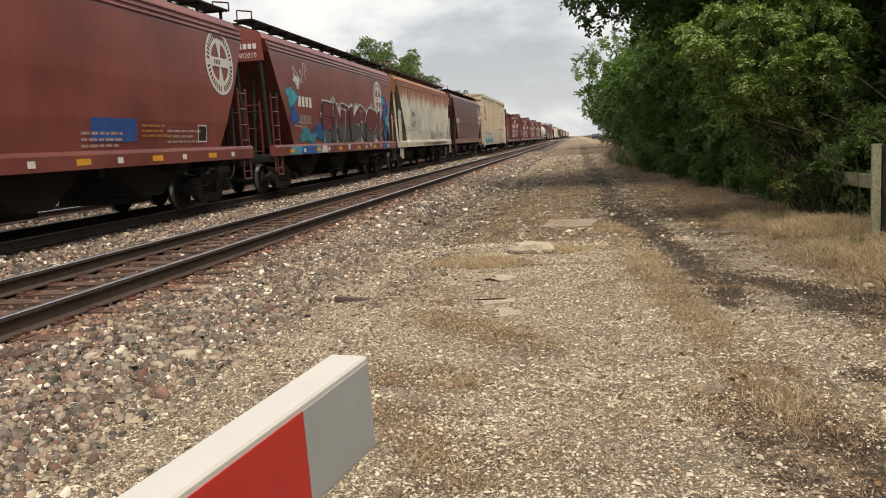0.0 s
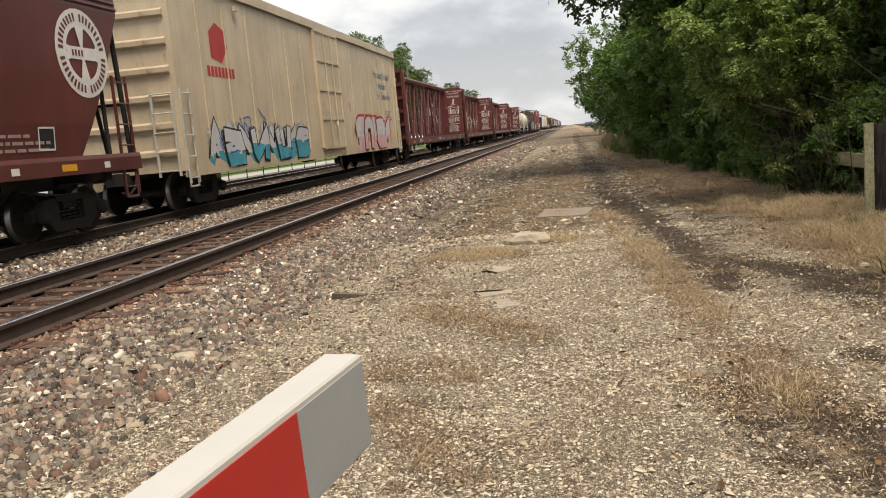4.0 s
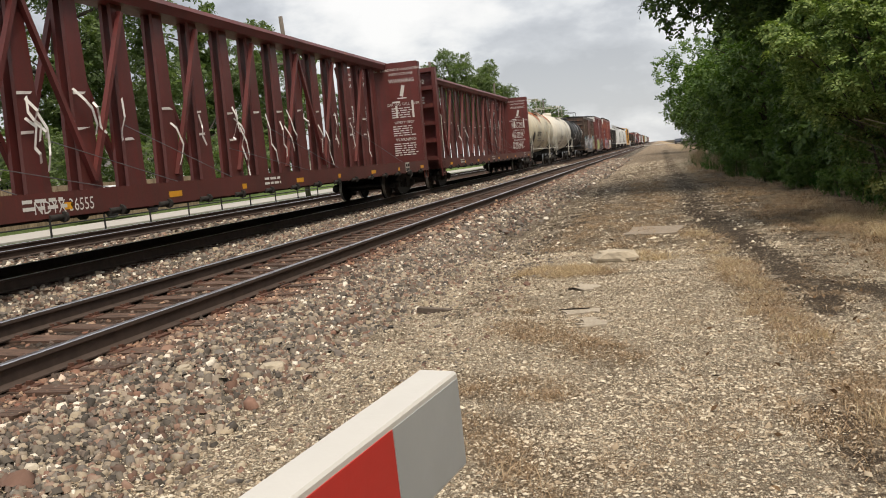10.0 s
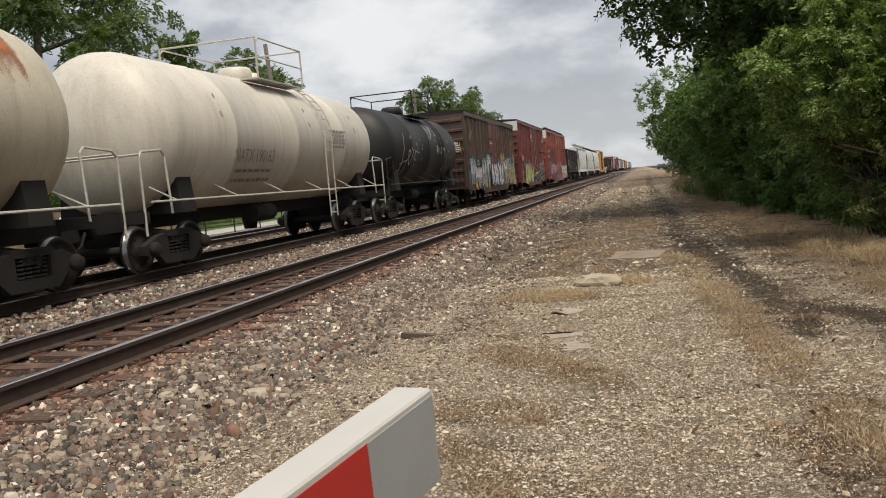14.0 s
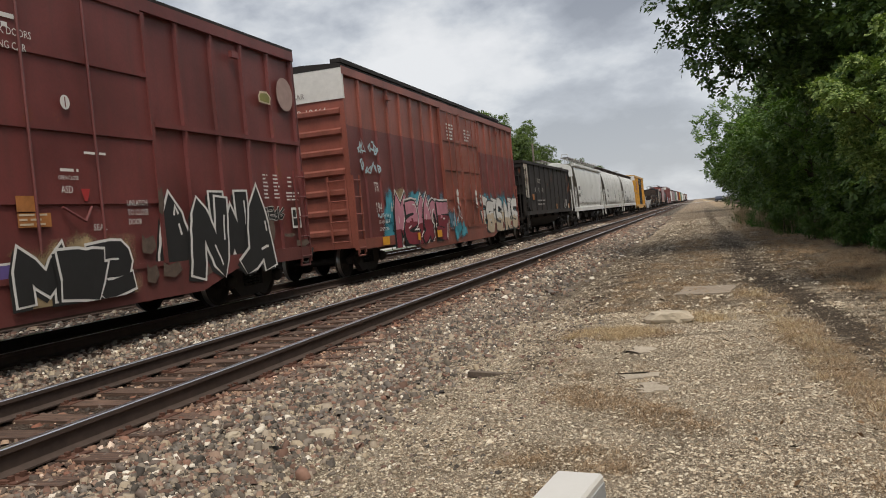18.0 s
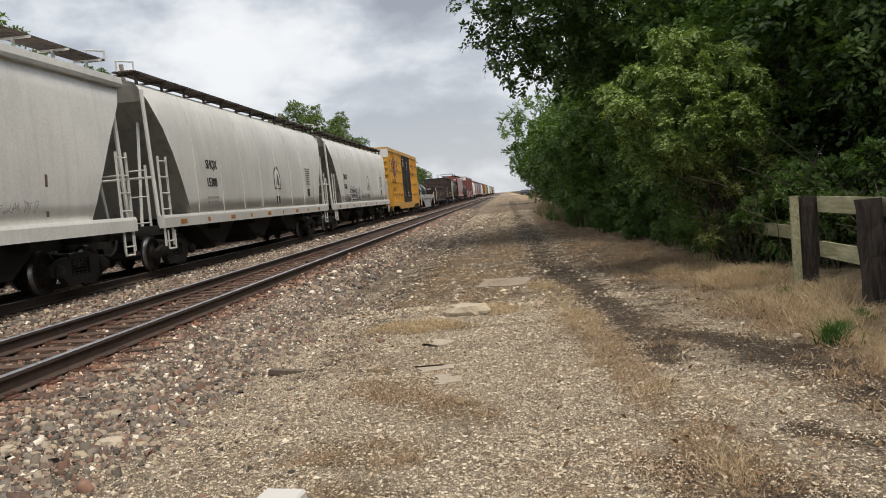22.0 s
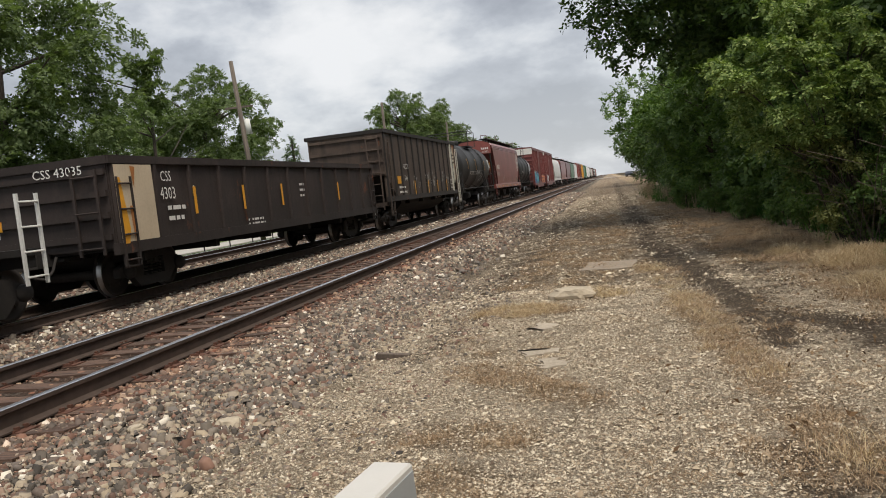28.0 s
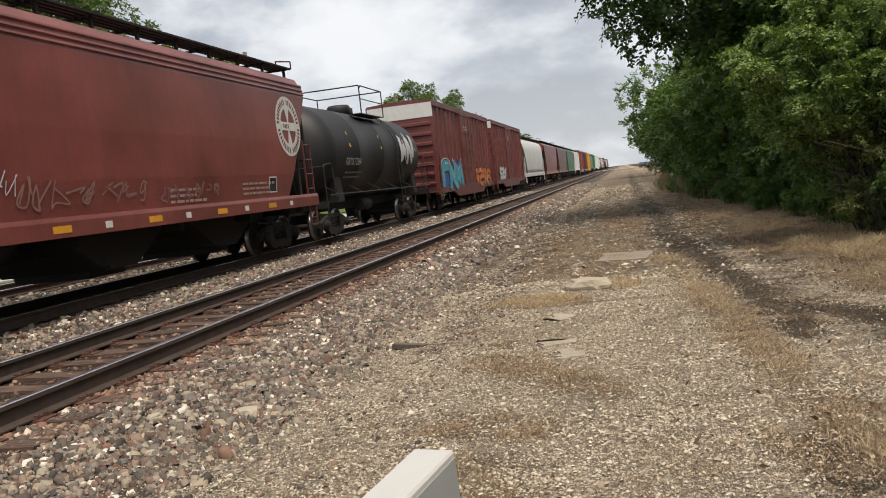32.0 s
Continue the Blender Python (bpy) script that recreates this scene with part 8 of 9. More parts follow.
for y in (4.3, 6.95, 9.0, 11.3):
    patch(car, "reflector", [rect(y, y + 0.11, 1.25, 1.85)], M["amber"], side(W + 0.026))
patch(car, "reflector", [rect(1.45, 2.0, 1.75, 2.05)], M["amber"], side(W + 0.024))
patch(car, "end_panel", [[(13.35, 1.35), (14.75, 2.15), (14.75, 3.7), (13.35, 3.7)]], M["rusty_white"], side(W - 0.028), "pale worn end panel")
small_print(car, 13.6, 3.2, 3, 0.8, M["umber_mark"], side(W - 0.022), 0.09, 0.2, 129)
part("end_post", box(bmesh.new(), W - 0.06, W + 0.035, 13.22, 13.36, 1.22, 3.75), M["white_rail"], car, "pale painted corner post")
ladder(car, W + 0.06, 14.35, 14.8, 0.6, 3.5, M["white_rail"], None)
patch(car, "placard_frame", [rect(12.55, 13.1, 1.4, 1.43), rect(12.55, 13.1, 1.62, 1.65), rect(12.55, 13.1, 1.84, 1.87), rect(12.55, 12.58, 1.43, 1.84), rect(12.81, 12.84, 1.43, 1.84), rect(13.07, 13.1, 1.43, 1.84)], M["white"], side(W + 0.004))

car, f = tank_car("tank_car", "black tank car with yellow upright marks", 444.0, 13.2, "black_tank", "black_tank", R=1.5)
words(car, "PRGX 10637", 3.85, 2.1, 0.3, M["white"], f, 0.85)
scrawl(car, f, 6.2, 7.6, 2.1, 2.4, M["silver"], 131, 0.06)
scrawl(car, f, 7.6, 8.8, 1.5, 2.6, M["silver"], 134, 0.04)
small_print(car, 11.25, 3.1, 9, 0.85, M["white"], f, 0.035, 0.075, 132)
patch(car, "data_panel", [rect(11.2, 12.15, 3.12, 3.135), rect(11.2, 12.15, 2.4, 2.415), rect(11.2, 11.215, 2.415, 3.12), rect(12.135, 12.15, 2.415, 3.12)], M["white"], f)
small_print(car, 11.3, 2.2, 3, 0.5, M["grey_mark"], f, 0.03, 0.07, 135)
small_print(car, 10.0, 1.85, 4, 0.9, M["dim_mark"], f, 0.03, 0.09, 136)
patch(car, "placard_frame", [rect(10.95, 11.3, 1.4, 1.42), rect(10.95, 11.3, 1.73, 1.75), rect(10.95, 10.97, 1.42, 1.73), rect(11.28, 11.3, 1.42, 1.73)], M["white"], f)
small_print(car, 5.0, 2.3, 2, 2.0, M["grey_mark"], f, 0.05, 0.15, 133)
for y in (2.95, 6.0, 9.6, 12.3):
    patch(car, "reflector", [rect(y, y + 0.09, 2.4 + 0.11 * i, 2.51 + 0.11 * i) for i in range(6)], M["amber"], f)

car, f = red_hopper(458.2, 17.0, "maroon covered hopper car with a row of pale tags", "450402", emb=1.5)
scrawl(car, f, 5.6, 8.8, 1.45, 2.0, M["faint_mark"], 142, 0.05)
scrawl(car, f, 9.2, 11.4, 1.45, 1.85, M["faint_mark"], 143, 0.05)
scrawl(car, f, 4.9, 5.7, 1.5, 2.5, M["silver"], 144, 0.035)

car, f = tank_car("tank_car", "black tank car with a white scrawl at its end", 475.9, 12.6, "black_tank", "black_tank", R=1.5)
words(car, "GATX 72564", 2.2, 2.15, 0.32, M["white"], f, 0.85)
small_print(car, 2.3, 1.95, 2, 1.8, M["grey_mark"], f, 0.05, 0.14, 151)
graffiti(car, f, 8.6, 10.2, 2.2, 3.3, 2, None, "silver", "silver", None, 152, 0.3)
for y in (2.6, 6.0, 10.8):
    patch(car, "reflector", [rect(y, y + 0.09, 2.7, 3.2)], M["amber"], f)

for u0, key, wt, g in ((490.5, "box_maroon", 0.6, 1), (507.6, "box_maroon", 0.4, 2)):
    car, f = boxcar("boxcar", "maroon ribbed boxcar with bright graffiti along its foot" if g == 1 else "dark maroon ribbed boxcar with a pale tag", u0, 15.8, key, H=5.15, doors=((0.5, 3.2),), white_top=wt, posts=17)
    fg = side(W + 0.01)
    if g == 1:
        graffiti(car, fg, 0.9, 5.4, 0.9, 2.3, 3, "blue", "black", "cyan", "white", 161, 0.5, None, "white")
        graffiti(car, fg, 9.6, 14.6, 0.9, 2.0, 5, None, "black", "orange", "white", 162, 0.34)
    else:
        graffiti(car, fg, 2.0, 5.0, 1.1, 2.0, 3, None, "grey_mark", "silver", None, 163, 0.3)
    small_print(car, 7.2, 4.2, 3, 1.0, M["white"], side(W + 0.03), 0.06, 0.13, 164)

car, f = covered_hopper("covered_hopper", "grey-white round-sided covered hopper car", 524.6, 17.6, "grey_white", "grey_white", rounded=True, H=4.6)
car, f = red_hopper(544.0, 17.0, "maroon covered hopper car", "", "maroon", emb=0)
car, f = red_hopper(562.6, 17.0, "maroon covered hopper car", "", "maroon_dark", emb=0)
u = 581.5
for i, (kind, key, L) in enumerate((("h", "green", 16.5), ("h", "pale_grey", 17.0), ("b", "maroon", 15.6), ("b", "maroon_dark", 16.0), ("b", "yellow", 18.0), ("h", "green", 16.5), ("b", "green", 15.5), ("h", "pale_grey", 17.0),
                                    ("b", "pale_grey", 18.0), ("h", "grey_white", 17.5), ("t", "black_tank", 13.0), ("t", "white_tank", 13.0), ("h", "grey_white", 17.0), ("h", "maroon", 17.0), ("b", "brown", 16.0),
                                    ("t", "black_tank", 13.0), ("t", "black_tank", 13.0), ("h", "pale_grey", 17.0), ("h", "maroon", 17.0), ("b", "red_oxide", 16.0), ("h", "grey_white", 17.0))):
    nm = {"green": "green", "pale_grey": "pale grey", "maroon": "maroon", "maroon_dark": "dark maroon", "yellow": "yellow", "grey_white": "grey-white", "black_tank": "black", "white_tank": "off-white", "brown": "brown", "red_oxide": "oxide-red"}[key]
    if kind == "h": covered_hopper("covered_hopper", nm + " covered hopper car far down the train", u, L, key, key, rounded=key == "grey_white")
    elif kind == "b": boxcar("boxcar", nm + " boxcar far down the train", u, L, key, H=5.0, posts=15)
    else: tank_car("tank_car", nm + " tank car far down the train", u, L, key, key)
    u += L + 1.6

# ---- trees and growth ----
def leaf_mesh(name, clumps, n, size, mat, seed, per=9, droop=0.35, fill=0.35):
    """Compound sprays of leaflets on the outside of the clumps (x, y, z, rx, ry, rz)."""
    rs = np.random.RandomState(seed)
    C = np.array(clumps, float)
    area = (C[:, 3] * C[:, 4] + C[:, 4] * C[:, 5] + C[:, 3] * C[:, 5])
    m = max(1, n // per)
    pick = rs.choice(len(C), m, p=area / area.sum())
    unit = lambda q: q / np.linalg.norm(q, axis=1)[:, None]
    d = unit(unit(rs.normal(size=(m, 3))) + np.array((0, 0, 0.4)))
    rad = 1 - fill * rs.uniform(0, 1, m) ** 1.6 + rs.normal(0, 0.07, m)
    cen = C[pick, :3] + d * C[pick, 3:] * rad[:, None]
    axis = unit(d * 0.8 + rs.normal(0, 0.5, (m, 3)) + np.array((0, 0, -droop)))
    face = np.array((0, 0, 0.8)) + d * 0.55 + rs.normal(0, 0.28, (m, 3))
    face = unit(face - axis * (face * axis).sum(1)[:, None])
    across = np.cross(face, axis)
    N = m * per
    t = np.tile((np.arange(per) + 0.5) / per, m)
    hand = np.tile(np.where(np.arange(per) % 2, 1.0, -1.0), m)
    cen, axis, face, across = (np.repeat(q, per, 0) for q in (cen, axis, face, across))
    long = size * 2.6 * np.repeat(rs.uniform(0.6, 1.25, m), per)
    pos = cen + axis * ((t - 0.25) * long)[:, None] + across * (hand * size * 0.5 * (1.15 - 0.6 * t))[:, None] + rs.normal(0, size * 0.12, (N, 3))
    pos[:, 2] -= droop * long * t * t * 0.5
    nrm = unit(face + rs.normal(0, 0.25, (N, 3)))
    a = axis * 0.6 + across * (hand * 0.8)[:, None] + rs.normal(0, 0.2, (N, 3))
    a = unit(a - nrm * (a * nrm).sum(1)[:, None])
    b = np.cross(nrm, a)
    ln, wd = size * rs.uniform(0.75, 1.35, N), size * rs.uniform(0.4, 0.62, N)
    tip, root = pos + a * ln[:, None] * 0.6, pos - a * ln[:, None] * 0.5
    l, r = pos + b * wd[:, None] * 0.6 + nrm * 0.08 * size, pos - b * wd[:, None] * 0.6 + nrm * 0.08 * size
    P = np.stack([root, r, tip, l], 1).reshape(-1, 3)
    return arrays(name, P, np.arange(N * 4).reshape(-1, 4), mat)


def trunk_mesh(name, h, r, limbs, seed, lean=0.0):
    rnd = random.Random(seed)
    bm = bmesh.new()
    def taper(p, q, r0, r1, n=9):
        p, q = Vector(p), Vector(q)
        k_, prev = 5, None
        d = (q - p).normalized()
        a = d.orthogonal().normalized()
        b = d.cross(a)
        for i in range(k_ + 1):
            f = i / k_
            c = p.lerp(q, f) + Vector((rnd.uniform(-1, 1), rnd.uniform(-1, 1), 0)) * r0 * 0.35 * (0 < i)
            rr = r0 + (r1 - r0) * f
            ring = [bm.verts.new(c + (a * math.cos(s) + b * math.sin(s)) * rr * rnd.uniform(0.88, 1.12)) for s in (math.tau * j / n for j in range(n))]
            if prev:
                for j in range(n):
                    bm.faces.new((prev[j], prev[(j + 1) % n], ring[(j + 1) % n], ring[j])).smooth = True
            prev = ring
    taper((0, 0, -0.2), (lean, 0, h), r, r * 0.35)
    for i in range(limbs):
        z = h * rnd.uniform(0.3, 0.9)
        s = rnd.uniform(0, math.tau)
        l = h * rnd.uniform(0.25, 0.45)
        taper((lean * z / h, 0, z), (lean * z / h + math.cos(s) * l, math.sin(s) * l, z + l * rnd.uniform(0.3, 0.8)), r * 0.38, r * 0.08, 6)
    return mesh_of(name, bm, M["bark"])


def clump_ball(rnd, c, R, n, r0, r1, flat=0.8):
    """Clumps spread through an ellipsoid R about c."""
    out = []
    while len(out) < n:
        p = [rnd.uniform(-1, 1) for _ in range(3)]
        if 0.25 < sum(q * q for q in p) < 1:
            r = rnd.uniform(r0, r1)
            out.append((c[0] + p[0] * R[0], c[1] + p[1] * R[1], c[2] + p[2] * R[2], r, r, r * flat))
    return out


TREES = {}


def tree_kind(key, h, R, cz, n_clumps, r0, r1, n, size, mat, seed, trunk_r=0.25, limbs=7, base_clumps=()):
    rnd = random.Random(seed)
    cl = clump_ball(rnd, (0, 0, cz), R, n_clumps, r0, r1) + list(base_clumps)
    TREES[key] = trunk_mesh("trunk", h * 0.8, trunk_r, limbs, seed), leaf_mesh("crown", cl, n, size, M[mat], seed)


def plant(key, name, label, category, x, y, scale=1.0, turn=0.0, group="", squash=1.0):
    ob = thing(name, label, category, group)
    for nm, me in zip(("trunk", "crown"), TREES[key]):
        shared(nm, me, ob)
    ob.location, ob.rotation_euler, ob.scale = (x, y, ground_z(x)), (0, 0, turn), (scale, scale, scale * squash)
    return ob


tree_kind("big", 13, (5.0, 5.0, 4.6), 7.6, 70, 0.7, 1.5, 40000, 0.17, "leaf", 1, 0.3, 9)
tree_kind("big_b", 12, (4.2, 4.6, 4.9), 7.0, 66, 0.7, 1.4, 38000, 0.17, "leaf_mid", 2, 0.28, 9)
# crown for the deep wood, its shade painted into the leaf tone
tree_kind("big_shaded", 13, (5.0, 5.0, 4.6), 7.6, 70, 0.7, 1.5, 75000, 0.115, "leaf_shaded", 21, 0.3, 9)
tree_kind("big_far", 12, (4.8, 5.0, 4.8), 7.3, 70, 0.7, 1.5, 11000, 0.33, "leaf_mid", 22, 0.28, 9)
tree_kind("low", 6.5, (2.0, 2.3, 2.8), 3.1, 55, 0.4, 0.85, 24000, 0.12, "leaf_mid", 3, 0.12, 8)
tree_kind("low_dark", 6.5, (2.0, 2.5, 2.9), 3.1, 55, 0.4, 0.85, 22000, 0.125, "leaf", 4, 0.12, 8)
tree_kind("low_far", 6.5, (2.0, 2.5, 2.9), 3.1, 55, 0.4, 0.85, 8000, 0.2, "leaf", 24, 0.12, 8)
tree_kind("overhang", 14, (5.6, 5.0, 5.4), 8.8, 95, 0.6, 1.2, 80000, 0.15, "leaf", 41, 0.3, 11,
          [(-5.9, -0.6, 7.0, 0.8, 0.9, 0.7), (-5.4, 0.2, 6.2, 0.9, 0.9, 0.7), (-5.6, 1.0, 7.9, 0.8, 0.8, 0.7), (-5.2, -0.4, 5.3, 0.75, 0.8, 0.6), (-4.6, 0.5, 4.9, 0.8, 0.8, 0.6), (-3.9, -0.5, 4.6, 0.8, 0.8, 0.6), (-4.4, 0.0, 6.0, 1.1, 1.1, 0.9), (-3.6, 0.6, 5.4, 1.1, 1.1, 0.8), (-4.6, -1.0, 7.2, 1.1, 1.1, 0.9), (-3.0, 0.0, 4.3, 0.9, 0.9, 0.7), (-5.5, 0.4, 9.0, 0.9, 0.9, 0.8), (-2.4, 0.5, 5.0, 1.2, 1.2, 1.0)])
tree_kind("bush", 2.0, (0.75, 0.85, 0.75), 0.85, 34, 0.15, 0.34, 10000, 0.065, "leaf_mid", 6, 0.03, 8)
tree_kind("far", 15, (6.0, 6.0, 5.8), 9.0, 110, 0.7, 1.5, 62000, 0.21, "leaf_grey", 7, 0.4, 10)
tree_kind("far_b", 17, (5.5, 6.5, 6.6), 9.6, 110, 0.7, 1.6, 62000, 0.21, "leaf_grey", 8, 0.4, 10)
tree_kind("hedge", 5, (3.0, 3.6, 2.2), 2.3, 40, 0.5, 0.95, 7000, 0.2, "leaf_grey", 43, 0.12, 7)
tree_kind("thin", 17, (1.6, 1.6, 4.0), 13.0, 20, 0.4, 0.8, 5500, 0.24, "leaf_grey", 9, 0.2, 9)

wood_label = "dense dark green tree at the edge of the wood"
# trees at (13, 0), out of view, and (14, 10.5) added to cast shade
for i, (key, x, y, s, q) in enumerate((("overhang", 5.25, 24.0, 1.0, 1.0), ("big_b", 10.0, 22.5, 1.05, 1.0), ("big_shaded", 11.2, 14.5, 1.15, 1.0), ("big_shaded", 11.0, 7.0, 1.1, 1.0), ("big_far", 13.0, 0.0, 1.1, 1.0), ("big_shaded", 14.0, 10.5, 1.3, 1.0), ("big_b", 8.6, 38.0, 1.0, 1.0), ("big", 8.2, 50.0, 0.9, 0.9),
                                       ("big_far", 8.0, 63.0, 0.9, 0.92), ("big_far", 7.8, 76.0, 0.9, 0.9), ("big_far", 4.4, 90.0, 0.97, 0.97), ("big_far", 6.0, 112.0, 0.9, 0.9), ("big_far", 7.2, 138.0, 0.85, 0.9), ("big_far", 8.0, 166.0, 0.85, 0.85), ("big_far", 12, 200, 0.8, 0.8),
                                       ("big_far", 16.0, 27.0, 1.1, 1.0), ("big_far", 17.0, 17.5, 1.15, 1.0), ("big_far", 13.0, 34.0, 1.05, 1.0), ("big_far", 12.5, 46.0, 1.0, 1.0), ("big_far", 12.5, 60.0, 1.0, 1.0), ("big_far", 16.5, 8.0, 1.15, 1.0), ("big_far", 22.0, 22.0, 1.2, 1.0), ("big_far", 22.5, 12.0, 1.2, 1.0))):
    plant(key, "tree", wood_label, "tree", x, y, s, i * 1.3, "trees of the wood", q)
for i, (key, x, y, s) in enumerate((("low", 5.5, 17.6, 1.0), ("low_dark", 6.6, 14.6, 1.05), ("low", 5.2, 21.0, 1.0), ("low", 4.6, 25.5, 1.05), ("low", 3.6, 33.0, 1.05), ("low_dark", 4.2, 37.5, 1.05), ("low", 4.0, 43.0, 1.0), ("low_dark", 4.2, 48.0, 1.0),
                                    ("low_far", 4.6, 55.0, 1.0), ("low_far", 4.6, 63.0, 1.0), ("low_far", 4.6, 73.0, 1.0), ("low_far", 3.6, 86.0, 1.0), ("low_far", 4.8, 104.0, 1.0), ("low_dark", 9.0, 11.4, 1.0), ("low_dark", 9.2, 7.5, 1.0), ("low_dark", 9.4, 4.0, 1.0),
                                    ("low_far", 10.2, 17.0, 1.15), ("low_far", 10.6, 11.5, 1.15), ("low_far", 8.4, 20.0, 1.1), ("low_far", 13.5, 14.0, 1.2), ("low_far", 13.0, 20.0, 1.2), ("low_far", 12.0, 8.0, 1.2))):
    plant(key, "understorey_tree", "leafy understorey tree reaching down to the ground", "tree", x, y, s, i * 2.1, "understorey along the path")

# a tall shrub of arching stems with lime-green sprays at their tips
rnd = random.Random(77)
shrub = thing("lime_green_shrub", "tall shrub with arching stems and fresh lime-green sprays", "shrub")
tips, stems = [], bmesh.new()
while len(tips) < 96:
    p = [rnd.uniform(-1, 1) for _ in range(3)]
    if 0.3 < sum(q * q for q in p) < 1 and p[1] < 0.55:
        tip = (-0.68 + p[0] * 1.3, -0.35 + p[1] * 1.0, 2.6 + p[2] * 1.2)
        r = rnd.uniform(0.11, 0.25)
        tips.append((*tip, r * 1.25, r * 1.25, r * 0.6))
        if len(tips) % 3 == 0:
            root = (rnd.uniform(-0.2, 0.2), rnd.uniform(-0.2, 0.2), 0.0)
            mid = (root[0] * 0.4 + tip[0] * 0.45, root[1] * 0.4 + tip[1] * 0.45, tip[2] + 0.1)
            pts = [tuple((1 - f) ** 2 * root[c] + 2 * f * (1 - f) * mid[c] + f * f * tip[c] for c in range(3)) for f in (0, 0.25, 0.5, 0.75, 1)]
            pipe(stems, pts, 0.011, 5)
part("stem", stems, M["bark"], shrub, "thin arching brown stems")
shared("sprays", leaf_mesh("sprays", tips, 36000, 0.052, M["leaf_light"], 5, droop=0.6, fill=0.9), shrub)
inner = clump_ball(rnd, (-0.35, 0.2, 2.0), (1.0, 0.9, 1.3), 40, 0.18, 0.34)
shared("inner_leaves", leaf_mesh("inner_leaves", inner, 13000, 0.06, M["leaf_mid"], 6), shrub)
skirt = clump_ball(rnd, (0.15, -0.35, 1.1), (1.2, 0.6, 0.95), 40, 0.1, 0.24)
shared("lower_leaves", leaf_mesh("lower_leaves", skirt, 9000, 0.05, M["leaf_olive"], 8, droop=0.6, fill=0.9), shrub)
shrub.location = (3.35, 13.9, 0.0)

for i, (x, y, s) in enumerate(((3.75, 13.4, 0.85), (4.35, 12.9, 1.0), (4.95, 12.5, 1.1), (3.3, 16.6, 0.42), (3.25, 18.6, 0.4), (2.95, 21.6, 0.5), (2.6, 25.0, 0.5), (2.2, 29.0, 0.6), (4.0, 15.4, 0.7), (4.6, 17.4, 0.9), (4.4, 20.2, 0.8), (4.2, 23.0, 0.8), (3.6, 27.0, 0.9), (3.3, 31.5, 0.9), (3.2, 37.0, 0.9), (3.3, 43.0, 0.9), (3.4, 50.0, 0.9))):
    plant("bush", "bush", "low leafy bush at the edge of the wood", "bush", x, y, s, i * 1.7, "bushes along the path")

for key, x, y, s, q, lab in (("far_b", -37.2, 46, 1.15, 1.0, "tall bright green tree behind the tracks"), ("far_b", -41, 35, 1.0, 1.0, "tall bright green tree behind the tracks"), ("far", -41, 27, 1.0, 1.0, "tall grey-green tree behind the tracks"), ("far_b", -34, 20, 0.9, 1.0, "tall bright green tree behind the tracks"),
                             ("thin", -34.7, 59, 1.0, 1.0, "thin tree with a tufted top"), ("far", -42.5, 83, 1.28, 0.9, "broad grey-green tree behind the tracks"), ("far", -49, 76, 0.95, 0.95, "broad grey-green tree behind the tracks"),
                             ("far", -29, 121, 1.15, 1.0, "broad grey-green tree far along the tracks"), ("far", -26, 131, 0.85, 1.1, "grey-green tree far along the tracks"), ("far", -27, 200, 0.95, 0.95, "round tree far along the tracks"), ("far_b", -30, 150, 0.7, 0.9, "round tree far along the tracks"), ("far", -50, 100, 0.8, 0.8, "broad tree far behind the tracks"), ("far_b", -28, 260, 0.8, 0.9, "round tree far along the tracks")):
    plant(key, "tree", lab, "tree", x, y, s, x * 0.7, "trees behind the tracks", q)

for i, (x, y, s) in enumerate(((-30.5, 20, 1.0), (-31.5, 27, 1.1), (-30.5, 34, 1.0), (-32, 41, 1.15), (-31, 48, 1.0), (-33, 56, 1.1), (-36, 66, 1.2), (-40, 78, 1.2))):
    plant("hedge", "thicket", "grey-green thicket under the trees behind the tracks", "bush", x, y, s, i * 1.9, "thickets behind the tracks")

# a conifer
con = thing("conifer", "small dark conifer behind the tracks", "tree")
part("trunk", bar(bmesh.new(), (0, 0, -0.2), (0, 0, 8.5), 0.14, 8), M["bark"], con)
shared("crown", leaf_mesh("crown", [(0, 0, 1.5 + i * 0.85, 2.3 - i * 0.24, 2.3 - i * 0.24, 0.5) for i in range(9)], 7000, 0.22, M["leaf"], 12), con)
con.location, con.scale = (-36.3, 92, -0.1), (1.15, 1.15, 1.15)


